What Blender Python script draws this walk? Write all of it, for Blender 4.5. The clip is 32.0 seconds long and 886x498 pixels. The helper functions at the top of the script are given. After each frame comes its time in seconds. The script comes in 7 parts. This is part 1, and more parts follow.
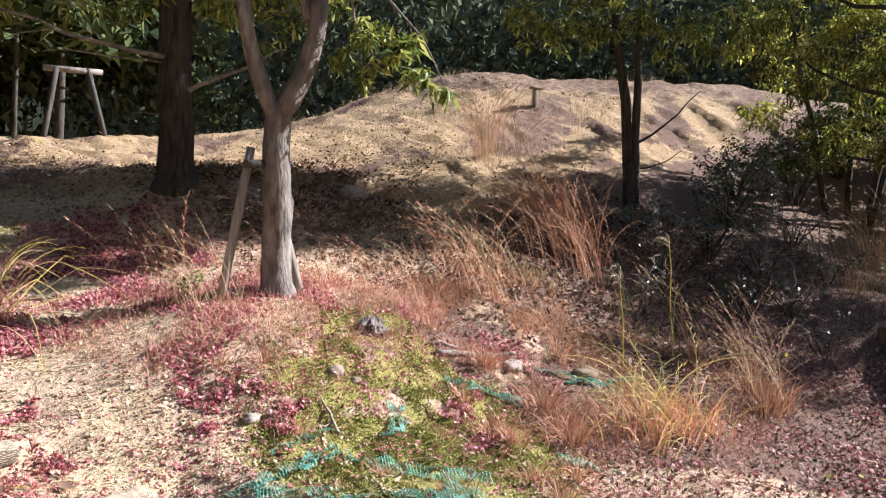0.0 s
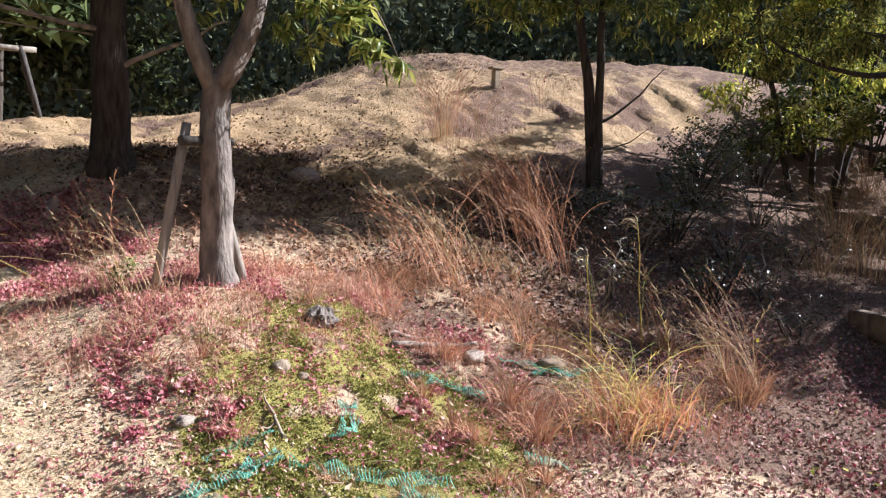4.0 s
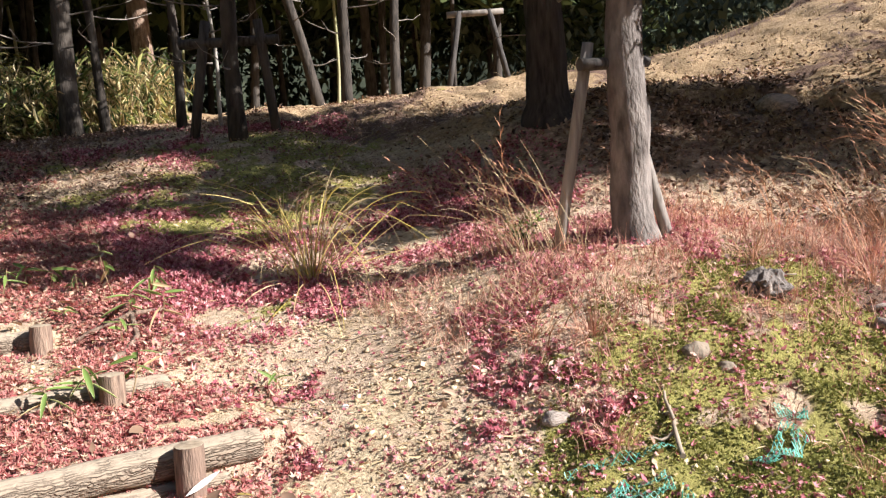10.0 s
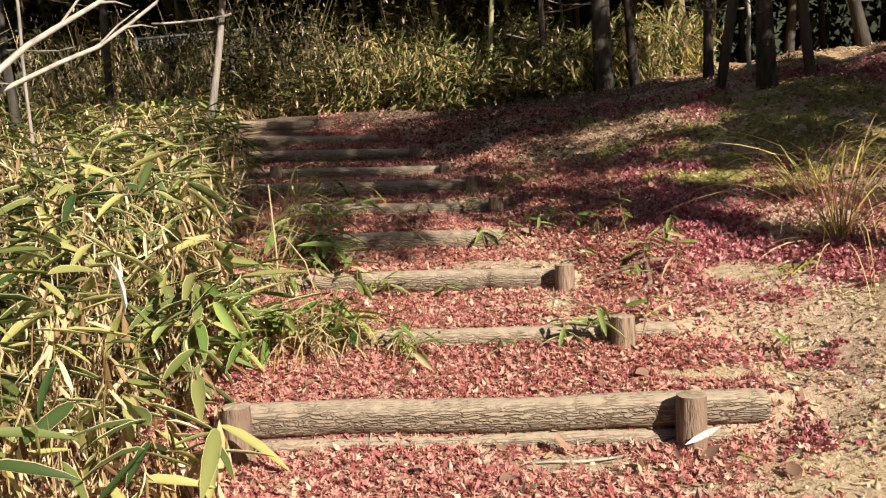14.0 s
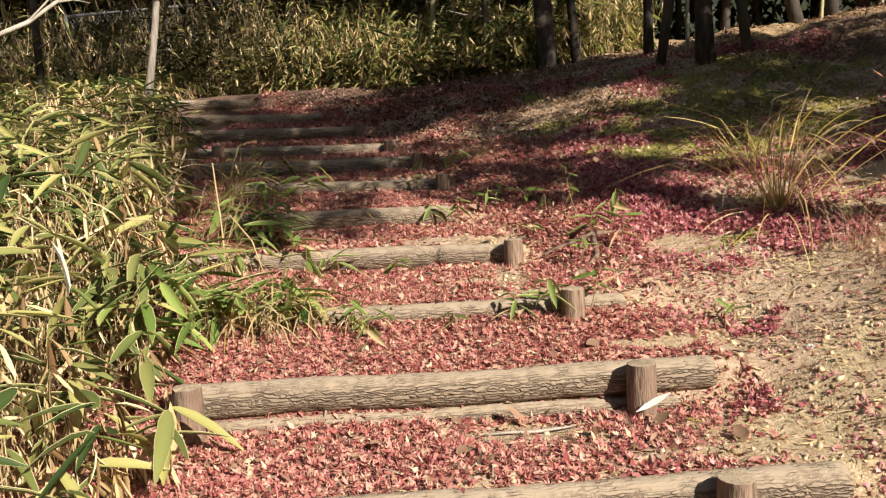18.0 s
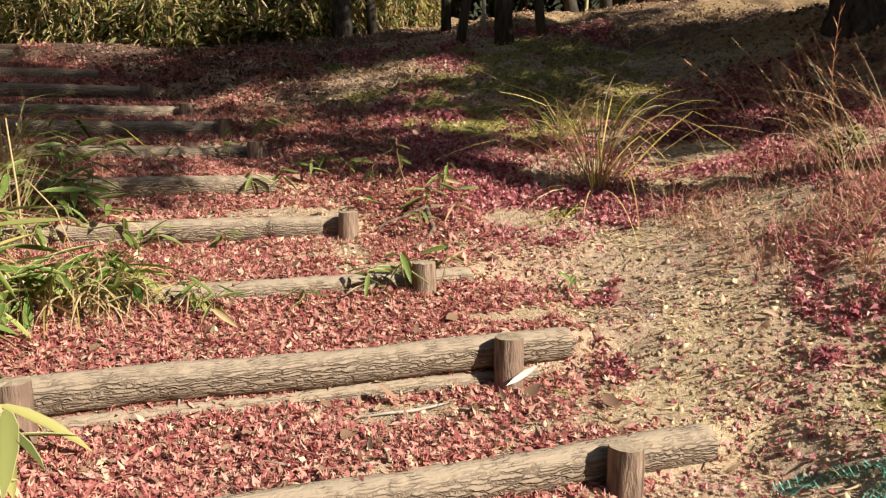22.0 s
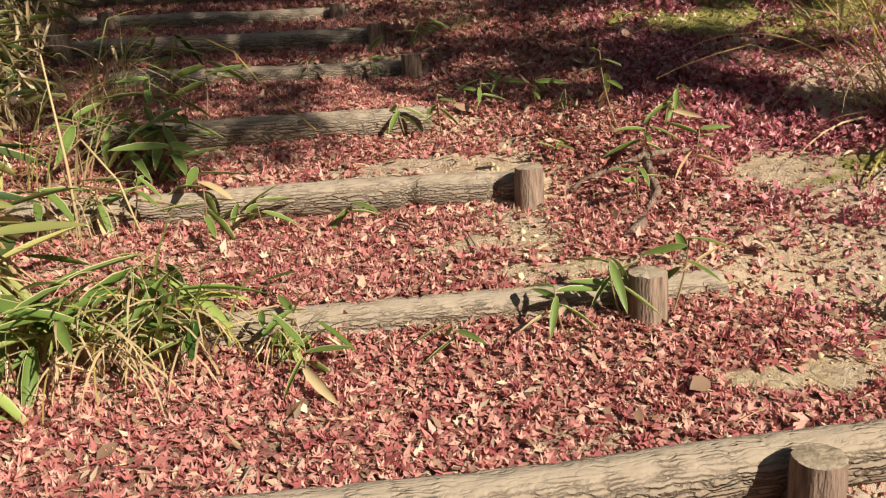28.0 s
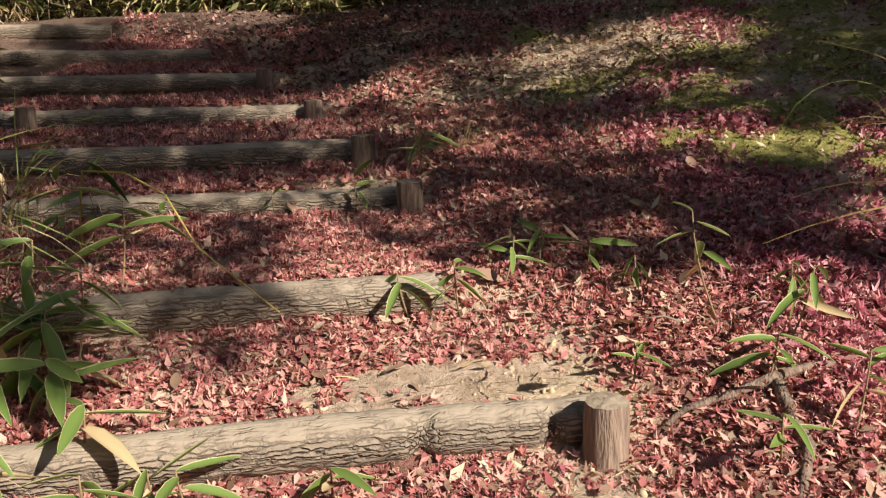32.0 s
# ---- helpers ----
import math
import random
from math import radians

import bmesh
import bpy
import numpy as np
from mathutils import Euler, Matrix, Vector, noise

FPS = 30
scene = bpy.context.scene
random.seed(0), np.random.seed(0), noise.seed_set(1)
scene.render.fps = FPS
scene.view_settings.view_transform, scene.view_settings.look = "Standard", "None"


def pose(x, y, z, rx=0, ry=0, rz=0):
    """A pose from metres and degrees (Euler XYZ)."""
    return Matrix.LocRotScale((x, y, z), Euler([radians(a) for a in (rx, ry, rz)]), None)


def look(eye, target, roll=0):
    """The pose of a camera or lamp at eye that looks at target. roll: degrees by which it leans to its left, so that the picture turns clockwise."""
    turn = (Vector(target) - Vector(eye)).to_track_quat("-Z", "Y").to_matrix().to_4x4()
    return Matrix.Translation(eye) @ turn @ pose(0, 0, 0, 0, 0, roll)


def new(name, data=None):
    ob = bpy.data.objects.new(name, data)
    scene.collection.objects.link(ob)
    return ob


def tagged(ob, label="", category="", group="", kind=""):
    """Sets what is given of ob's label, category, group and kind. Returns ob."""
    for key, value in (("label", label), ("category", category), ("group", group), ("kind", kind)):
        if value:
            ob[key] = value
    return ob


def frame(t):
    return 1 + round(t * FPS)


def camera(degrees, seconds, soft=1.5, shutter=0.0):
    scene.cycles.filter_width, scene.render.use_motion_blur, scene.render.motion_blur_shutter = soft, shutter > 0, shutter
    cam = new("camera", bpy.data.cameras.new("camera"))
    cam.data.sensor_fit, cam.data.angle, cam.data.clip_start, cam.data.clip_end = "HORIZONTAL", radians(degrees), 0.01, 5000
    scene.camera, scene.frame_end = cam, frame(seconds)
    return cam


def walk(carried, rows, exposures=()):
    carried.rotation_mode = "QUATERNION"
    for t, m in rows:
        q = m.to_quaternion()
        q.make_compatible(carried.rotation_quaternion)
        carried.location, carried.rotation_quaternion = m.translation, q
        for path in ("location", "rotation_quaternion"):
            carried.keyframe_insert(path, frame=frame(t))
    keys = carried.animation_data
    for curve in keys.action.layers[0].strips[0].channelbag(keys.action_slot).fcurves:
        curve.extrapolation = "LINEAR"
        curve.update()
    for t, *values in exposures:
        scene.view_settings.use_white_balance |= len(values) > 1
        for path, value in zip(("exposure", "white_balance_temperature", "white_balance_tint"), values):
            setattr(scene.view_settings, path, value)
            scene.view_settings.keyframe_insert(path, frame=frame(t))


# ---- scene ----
cam = camera(56.03, 32.0, soft=1.25)
PATH = [
    (0, look((-2.270, -3.828, 1.389), (1.200, -1.839, 1.322), 1.41)),
    (0.5, look((-2.137, -3.833, 1.381), (1.271, -1.759, 1.089), 1.71)),
    (1, look((-2.085, -3.778, 1.376), (1.416, -1.868, 1.070), 1.57)),
    (1.5, look((-2.061, -3.772, 1.377), (1.489, -1.940, 1.177), 0.93)),
    (2, look((-1.998, -3.812, 1.374), (1.552, -1.973, 1.231), 1.39)),
    (2.5, look((-1.968, -3.822, 1.369), (1.641, -2.103, 1.218), 0.62)),
    (4.5, look((-1.854, -3.542, 1.346), (1.664, -1.642, 1.243), 0.63)),
    (5, look((-1.824, -3.469, 1.365), (1.604, -1.411, 1.244), -0.50)),
    (5.5, look((-1.646, -3.447, 1.344), (1.715, -1.289, 1.130), 0.48)),
    (6, look((-1.468, -3.488, 1.306), (2.013, -1.572, 0.847), 1.82)),
    (6.5, look((-1.307, -3.470, 1.261), (2.373, -2.011, 0.689), 3.50)),
    (7, look((-1.139, -3.444, 1.268), (2.628, -2.172, 0.835), 3.82)),
    (7.5, look((-1.011, -3.470, 1.294), (2.567, -1.701, 1.041), 2.47)),
    (8, look((-0.938, -3.470, 1.284), (2.424, -1.316, 1.042), 1.41)),
    (8.5, look((-0.873, -3.341, 1.264), (2.367, -1.016, 0.959), 0.33)),
    (9, look((-0.812, -3.236, 1.262), (2.145, -0.564, 0.921), -2.11)),
    (9.5, look((-0.703, -3.206, 1.262), (1.787, -0.086, 1.006), -3.01)),
    (10, look((-0.600, -3.190, 1.249), (1.305, 0.315, 0.953), -2.59)),
    (10.5, look((-0.610, -3.192, 1.238), (0.666, 0.579, 0.851), -2.46)),
    (11, look((-0.677, -3.174, 1.241), (0.034, 0.738, 0.804), -3.68)),
    (11.5, look((-0.699, -3.158, 1.225), (-0.564, 0.812, 0.760), -4.00)),
    (12, look((-0.600, -3.140, 1.223), (-0.935, 0.819, 0.766), -2.72)),
    (12.5, look((-0.547, -3.137, 1.220), (-1.141, 0.793, 0.769), -2.79)),
    (13, look((-0.551, -3.134, 1.219), (-1.122, 0.795, 0.732), -3.14)),
    (13.5, look((-0.555, -3.124, 1.221), (-1.055, 0.811, 0.699), -3.19)),
    (14, look((-0.564, -3.140, 1.223), (-1.006, 0.815, 0.816), -2.39)),
    (14.5, look((-0.568, -3.170, 1.225), (-1.001, 0.795, 0.926), -2.20)),
    (16.5, look((-0.591, -3.175, 1.203), (-0.868, 0.804, 0.894), -0.86)),
    (17, look((-0.592, -3.158, 1.204), (-0.832, 0.814, 0.800), -1.86)),
    (17.5, look((-0.588, -3.139, 1.202), (-0.788, 0.826, 0.716), -2.71)),
    (18, look((-0.597, -3.136, 1.204), (-0.773, 0.827, 0.689), -2.96)),
    (18.5, look((-0.621, -3.134, 1.202), (-0.597, 0.834, 0.700), -2.48)),
    (19, look((-0.744, -3.136, 1.211), (-0.186, 0.798, 0.750), -2.15)),
    (19.5, look((-0.851, -3.172, 1.226), (0.083, 0.693, 0.790), -0.57)),
    (20, look((-0.843, -3.184, 1.233), (0.026, 0.696, 0.797), -0.21)),
    (20.5, look((-0.790, -3.160, 1.187), (-0.104, 0.724, 0.520), -0.91)),
    (21, look((-0.845, -3.096, 1.157), (-0.015, 0.740, 0.386), -0.60)),
    (21.5, look((-0.941, -3.078, 1.199), (0.087, 0.727, 0.512), -0.33)),
    (22, look((-0.988, -2.944, 1.187), (-0.039, 0.884, 0.519), -0.21)),
    (22.5, look((-1.004, -2.744, 1.213), (-0.255, 1.138, 0.606), -1.17)),
    (23, look((-1.024, -2.616, 1.211), (-0.357, 1.274, 0.561), -0.85)),
    (23.5, look((-1.060, -2.447, 1.204), (0.011, 1.324, 0.409), 0.50)),
    (24, look((-1.009, -2.345, 1.171), (0.443, 1.246, 0.175), 1.43)),
    (24.5, look((-0.907, -2.277, 1.157), (0.595, 1.283, 0.124), 0.61)),
    (26.5, look((-0.708, -1.959, 1.145), (0.323, 1.797, 0.233), -1.84)),
    (27, look((-0.725, -1.812, 1.138), (-0.017, 1.996, 0.139), -1.77)),
    (27.5, look((-0.775, -1.635, 1.253), (-0.322, 2.174, 0.120), -0.96)),
    (28, look((-0.744, -1.492, 1.270), (-0.740, 2.331, 0.091), -3.36)),
    (28.5, look((-0.717, -1.374, 1.278), (-1.083, 2.443, 0.140), -5.31)),
    (29, look((-0.792, -1.260, 1.270), (-1.101, 2.551, 0.093), -5.63)),
    (29.5, look((-0.817, -1.168, 1.279), (-0.891, 2.639, 0.051), -4.90)),
    (30, look((-0.792, -0.935, 1.274), (-0.938, 2.871, 0.054), -4.67)),
    (30.5, look((-0.780, -0.737, 1.385), (-1.114, 3.090, 0.273), -4.74)),
    (31, look((-0.872, -0.623, 1.446), (-1.072, 3.283, 0.611), -4.24)),
    (31.5, look((-0.907, -0.509, 1.449), (-0.828, 3.405, 0.629), -3.22)),
    (32, look((-0.864, -0.308, 1.448), (-0.700, 3.588, 0.556), -2.01)),
]
walk(cam, PATH, exposures=[(0, 1.5, 5450, 15), (4.5, 1.42, 5450, 15), (9.0, 1.38, 5500, 15), (10.0, 1.31, 5700, 14), (11.0, 1.08, 6050, 13), (13.0, 0.86, 6500, 12), (22.0, 0.78, 6500, 12), (27.0, 0.7, 6450, 11), (28.0, 0.62, 6450, 11), (29.0, 0.56, 6350, 11), (30.0, 0.53, 6350, 13), (31.0, 0.38, 6400, 17), (32.0, 0.76, 6150, 13)])

# ---- sky and sun ----
SUN_AZ, SUN_EL = 135.0, 34.0
world = bpy.data.worlds.new("sky")
scene.world = world
world.use_nodes = True
wn = world.node_tree.nodes
sky = wn.new("ShaderNodeTexSky")
sky.sky_type, sky.sun_disc = "NISHITA", False
sky.sun_elevation, sky.sun_rotation = radians(SUN_EL), radians(SUN_AZ)
world.node_tree.links.new(sky.outputs[0], wn["Background"].inputs[0])
wn["Background"].inputs[1].default_value = 0.05
sun = new("sun", bpy.data.lights.new("sun", "SUN"))
sun.data.energy, sun.data.angle, sun.data.color = 5.0, radians(0.55), (1.0, 0.94, 0.84)
sd = Vector((math.sin(radians(SUN_AZ)) * math.cos(radians(SUN_EL)), math.cos(radians(SUN_AZ)) * math.cos(radians(SUN_EL)), math.sin(radians(SUN_EL))))
sun.matrix_world = look(sd * 60, (0, 0, 0))

rng = np.random.default_rng(7)


# ---- materials ----
def material(name, a, b, scale=8.0, rough=0.8, bump=0.3, per="", translucent=0.0, stretch=(1, 1, 1), c=None, bump_scale=None, dist=0.01, spec=0.3, metal=0.0):
    """Two base colours mixed by noise, a third by a coarse noise or by the piece's random number."""
    m = bpy.data.materials.new(name)
    m.use_nodes = True
    n, l = m.node_tree.nodes, m.node_tree.links
    p = n["Principled BSDF"]
    p.inputs["Roughness"].default_value = rough
    p.inputs["Specular IOR Level"].default_value = spec
    p.inputs["Metallic"].default_value = metal
    co = n.new("ShaderNodeTexCoord")
    mp = n.new("ShaderNodeMapping")
    mp.inputs["Scale"].default_value = stretch
    l.new(co.outputs["Object"], mp.inputs[0])
    t1 = n.new("ShaderNodeTexNoise")
    t1.inputs["Scale"].default_value, t1.inputs["Detail"].default_value = scale, 6
    l.new(mp.outputs[0], t1.inputs[0])
    ramp = n.new("ShaderNodeValToRGB")
    ramp.color_ramp.elements[0].position, ramp.color_ramp.elements[1].position = 0.32, 0.68
    ramp.color_ramp.elements[0].color, ramp.color_ramp.elements[1].color = (*a, 1), (*b, 1)
    l.new(t1.outputs[0], ramp.inputs[0])
    out = ramp.outputs[0]
    if per == "island":
        g = n.new("ShaderNodeNewGeometry")
        l.new(g.outputs["Random Per Island"], ramp.inputs[0])
        ramp.color_ramp.elements[0].position, ramp.color_ramp.elements[1].position = 0.05, 0.95
        if c is not None:
            e = ramp.color_ramp.elements.new(0.5)
            e.color = (*c, 1)
    else:
        mix = n.new("ShaderNodeMix")
        mix.data_type = "RGBA"
        mix.inputs["B"].default_value = (*(c or b), 1)
        t2 = n.new("ShaderNodeTexNoise")
        t2.inputs["Scale"].default_value, t2.inputs["Detail"].default_value = scale * 0.17, 3
        l.new(mp.outputs[0], t2.inputs[0])
        r2 = n.new("ShaderNodeMapRange")
        r2.inputs[1].default_value, r2.inputs[2].default_value, r2.inputs[4].default_value = 0.45, 0.7, 0.8
        l.new(t2.outputs[0], r2.inputs[0])
        l.new(r2.outputs[0], mix.inputs["Factor"])
        l.new(out, mix.inputs["A"])
        out = mix.outputs["Result"]
    l.new(out, p.inputs["Base Color"])
    if bump:
        t3 = n.new("ShaderNodeTexNoise")
        t3.inputs["Scale"].default_value, t3.inputs["Detail"].default_value = bump_scale or scale * 3, 8
        l.new(mp.outputs[0], t3.inputs[0])
        bp = n.new("ShaderNodeBump")
        bp.inputs["Strength"].default_value, bp.inputs["Distance"].default_value = bump, dist
        l.new(t3.outputs[0], bp.inputs["Height"])
        l.new(bp.outputs[0], p.inputs["Normal"])
    if translucent:
        tr = n.new("ShaderNodeBsdfTranslucent")
        l.new(out, tr.inputs[0])
        ms = n.new("ShaderNodeMixShader")
        ms.inputs[0].default_value = translucent
        l.new(p.outputs[0], ms.inputs[1])
        l.new(tr.outputs[0], ms.inputs[2])
        l.new(ms.outputs[0], n["Material Output"].inputs[0])
    return m


def ground_material():
    """Pale sandy soil, moss, dry straw and brown litter, mixed by the ground's own cover attribute."""
    m = bpy.data.materials.new("hillside_ground")
    m.use_nodes = True
    n, l = m.node_tree.nodes, m.node_tree.links
    p = n["Principled BSDF"]
    p.inputs["Roughness"].default_value, p.inputs["Specular IOR Level"].default_value = 0.95, 0.15
    co = n.new("ShaderNodeTexCoord")
    at = n.new("ShaderNodeAttribute")
    at.attribute_name = "cover"
    sep = n.new("ShaderNodeSeparateColor")
    l.new(at.outputs["Color"], sep.inputs[0])

    def noise_ramp(scale, a, b, lo=0.35, hi=0.65):
        t = n.new("ShaderNodeTexNoise")
        t.inputs["Scale"].default_value, t.inputs["Detail"].default_value, t.inputs["Roughness"].default_value = scale, 8, 0.76
        l.new(co.outputs["Object"], t.inputs[0])
        r = n.new("ShaderNodeValToRGB")
        r.color_ramp.elements[0].position, r.color_ramp.elements[1].position = lo, hi
        r.color_ramp.elements[0].color, r.color_ramp.elements[1].color = (*a, 1), (*b, 1)
        l.new(t.outputs[0], r.inputs[0])
        return r.outputs[0]

    def blend(base, top, mask, scale, lo=0.85, hi=1.1):
        t = n.new("ShaderNodeTexNoise")
        t.inputs["Scale"].default_value, t.inputs["Detail"].default_value = scale, 6
        l.new(co.outputs["Object"], t.inputs[0])
        ad = n.new("ShaderNodeMath")
        ad.operation = "ADD"
        l.new(mask, ad.inputs[0])
        l.new(t.outputs[0], ad.inputs[1])
        r = n.new("ShaderNodeMapRange")
        r.inputs[1].default_value, r.inputs[2].default_value = lo, hi
        l.new(ad.outputs[0], r.inputs[0])
        mx = n.new("ShaderNodeMix")
        mx.data_type = "RGBA"
        l.new(r.outputs[0], mx.inputs["Factor"])
        l.new(base, mx.inputs["A"])
        l.new(top, mx.inputs["B"])
        return mx.outputs["Result"]

    soil = noise_ramp(19, (0.35, 0.24, 0.145), (0.70, 0.515, 0.355))
    soil = blend(soil, noise_ramp(25, (0.36, 0.255, 0.135), (0.74, 0.58, 0.36)), sep.outputs[2], 2.2, 0.45, 0.65)
    straw = noise_ramp(22, (0.22, 0.135, 0.065), (0.56, 0.395, 0.22))
    moss = noise_ramp(34, (0.17, 0.145, 0.04), (0.43, 0.375, 0.105))
    litter = noise_ramp(40, (0.085, 0.05, 0.034), (0.28, 0.178, 0.12))
    col = blend(soil, straw, sep.outputs[2], 5)
    col = blend(col, litter, sep.outputs[1], 9)
    col = blend(col, moss, sep.outputs[0], 11)
    fallen_red = noise_ramp(55, (0.15, 0.062, 0.05), (0.42, 0.20, 0.145), 0.3, 0.68)
    col = blend(col, fallen_red, at.outputs["Alpha"], 7)
    l.new(col, p.inputs["Base Color"])
    t = n.new("ShaderNodeTexNoise")
    t.inputs["Scale"].default_value, t.inputs["Detail"].default_value, t.inputs["Roughness"].default_value = 38, 9, 0.7
    l.new(co.outputs["Object"], t.inputs[0])
    bp = n.new("ShaderNodeBump")
    bp.inputs["Strength"].default_value, bp.inputs["Distance"].default_value = 0.9, 0.03
    l.new(t.outputs[0], bp.inputs["Height"])
    l.new(bp.outputs[0], p.inputs["Normal"])
    return m


def bark_log_material():
    """Tan bark split into long wavy plates by dark cracks, with dust lying on top."""
    m = bpy.data.materials.new("furrowed_log_bark")
    m.use_nodes = True
    n, l = m.node_tree.nodes, m.node_tree.links
    p = n["Principled BSDF"]
    p.inputs["Roughness"].default_value, p.inputs["Specular IOR Level"].default_value = 0.9, 0.2
    co = n.new("ShaderNodeTexCoord")
    turn = n.new("ShaderNodeMapping")
    turn.inputs["Rotation"].default_value = (0, 0, radians(-8))
    l.new(co.outputs["Object"], turn.inputs[0])
    mp = n.new("ShaderNodeMapping")
    mp.inputs["Scale"].default_value = (8, 78, 78)
    l.new(turn.outputs[0], mp.inputs[0])
    wob = n.new("ShaderNodeTexNoise")
    wob.inputs["Scale"].default_value, wob.inputs["Detail"].default_value = 22, 3
    l.new(turn.outputs[0], wob.inputs[0])
    sc = n.new("ShaderNodeVectorMath")
    sc.operation = "SCALE"
    sc.inputs["Scale"].default_value = 1.7
    l.new(wob.outputs["Color"], sc.inputs[0])
    ad = n.new("ShaderNodeVectorMath")
    l.new(mp.outputs[0], ad.inputs[0])
    l.new(sc.outputs[0], ad.inputs[1])
    vo = n.new("ShaderNodeTexVoronoi")
    vo.feature = "DISTANCE_TO_EDGE"
    vo.inputs["Scale"].default_value = 1.0
    l.new(ad.outputs[0], vo.inputs["Vector"])
    grain = n.new("ShaderNodeTexNoise")
    grain.inputs["Scale"].default_value, grain.inputs["Detail"].default_value = 1.4, 8
    l.new(ad.outputs[0], grain.inputs[0])
    high = n.new("ShaderNodeMapRange")
    high.inputs[1].default_value, high.inputs[2].default_value = 0.0, 0.22
    l.new(vo.outputs["Distance"], high.inputs[0])
    mixh = n.new("ShaderNodeMath")
    mixh.operation = "MULTIPLY_ADD"
    mixh.inputs[1].default_value = 0.55
    l.new(grain.outputs[0], mixh.inputs[0])
    l.new(high.outputs[0], mixh.inputs[2])
    r = n.new("ShaderNodeValToRGB")
    e = r.color_ramp.elements
    e[0].position, e[1].position = 0.26, 1.0
    e[0].color, e[1].color = (0.175, 0.128, 0.088, 1), (0.325, 0.248, 0.17, 1)
    k = e.new(0.48)
    k.color = (0.255, 0.195, 0.132, 1)
    sub = n.new("ShaderNodeMath")
    sub.operation = "SUBTRACT"
    sub.inputs[1].default_value = 0.24
    l.new(mixh.outputs[0], sub.inputs[0])
    l.new(sub.outputs[0], r.inputs[0])
    big = n.new("ShaderNodeTexNoise")
    big.inputs["Scale"].default_value, big.inputs["Detail"].default_value = 4.5, 5
    l.new(co.outputs["Object"], big.inputs[0])
    rr = n.new("ShaderNodeMapRange")
    rr.inputs[1].default_value, rr.inputs[2].default_value, rr.inputs[4].default_value = 0.48, 0.68, 0.6
    l.new(big.outputs[0], rr.inputs[0])
    mx = n.new("ShaderNodeMix")
    mx.data_type = "RGBA"
    mx.inputs["B"].default_value = (0.22, 0.17, 0.12, 1)
    l.new(rr.outputs[0], mx.inputs["Factor"])
    l.new(r.outputs[0], mx.inputs["A"])
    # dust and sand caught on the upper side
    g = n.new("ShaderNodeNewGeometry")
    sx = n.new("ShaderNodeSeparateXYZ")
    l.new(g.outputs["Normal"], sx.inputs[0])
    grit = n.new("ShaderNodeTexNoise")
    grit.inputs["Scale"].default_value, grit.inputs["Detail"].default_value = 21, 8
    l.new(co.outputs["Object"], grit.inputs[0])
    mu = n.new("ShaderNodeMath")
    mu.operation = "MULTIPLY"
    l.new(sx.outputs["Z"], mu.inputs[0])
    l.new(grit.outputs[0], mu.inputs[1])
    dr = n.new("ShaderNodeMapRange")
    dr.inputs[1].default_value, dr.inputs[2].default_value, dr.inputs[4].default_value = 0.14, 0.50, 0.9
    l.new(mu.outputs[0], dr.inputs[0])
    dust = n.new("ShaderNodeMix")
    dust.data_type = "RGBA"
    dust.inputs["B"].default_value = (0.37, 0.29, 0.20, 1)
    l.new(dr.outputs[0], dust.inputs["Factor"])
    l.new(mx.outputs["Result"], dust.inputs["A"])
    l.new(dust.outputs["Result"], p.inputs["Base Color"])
    fine = n.new("ShaderNodeMix")
    l.new(dr.outputs[0], fine.inputs["Factor"])
    l.new(mixh.outputs[0], fine.inputs["A"])
    l.new(grit.outputs[0], fine.inputs["B"])
    bp = n.new("ShaderNodeBump")
    bp.inputs["Strength"].default_value, bp.inputs["Distance"].default_value = 0.9, 0.009
    l.new(fine.outputs["Result"], bp.inputs["Height"])
    l.new(bp.outputs[0], p.inputs["Normal"])
    return m


M_GROUND = ground_material()
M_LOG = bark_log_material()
M_STAKE = material("stake_bark", (0.10, 0.065, 0.045), (0.36, 0.25, 0.17), 16, 0.9, 0.9, stretch=(3, 3, 0.5), dist=0.01, c=(0.22, 0.14, 0.10))
M_CUT = material("cut_wood_end", (0.22, 0.16, 0.10), (0.42, 0.33, 0.22), 30, 0.9, 0.5)
M_TREE1 = material("smooth_grey_bark", (0.085, 0.068, 0.055), (0.31, 0.26, 0.215), 15, 0.9, 0.9, stretch=(1, 1, 0.4), c=(0.12, 0.095, 0.078), bump_scale=46, dist=0.018)
M_TREE2 = material("dark_furrowed_bark", (0.022, 0.018, 0.015), (0.082, 0.066, 0.054), 14, 0.95, 1.0, stretch=(2, 2, 0.35), dist=0.02)
M_WOODTRUNK = material("forest_bark", (0.02, 0.016, 0.012), (0.088, 0.07, 0.052), 12, 0.9, 0.8, stretch=(1.5, 1.5, 0.4), dist=0.015)
M_PINE = material("plated_pine_bark", (0.12, 0.07, 0.045), (0.36, 0.25, 0.17), 11, 0.9, 1.0, stretch=(1.5, 1.5, 0.6), dist=0.02)
M_POST = material("weathered_grey_post", (0.14, 0.115, 0.09), (0.35, 0.30, 0.245), 13, 0.85, 0.6, stretch=(3, 3, 0.35), dist=0.006)
# darker version of the grey post colours
M_POST_DARK = material("dark_timber_post", (0.03, 0.025, 0.02), (0.10, 0.085, 0.07), 13, 0.85, 0.5, stretch=(3, 3, 0.35))
M_BAMBOO = material("bamboo_culm", (0.17, 0.18, 0.06), (0.42, 0.38, 0.20), 6, 0.5, 0.1, stretch=(1, 1, 0.3), spec=0.4)
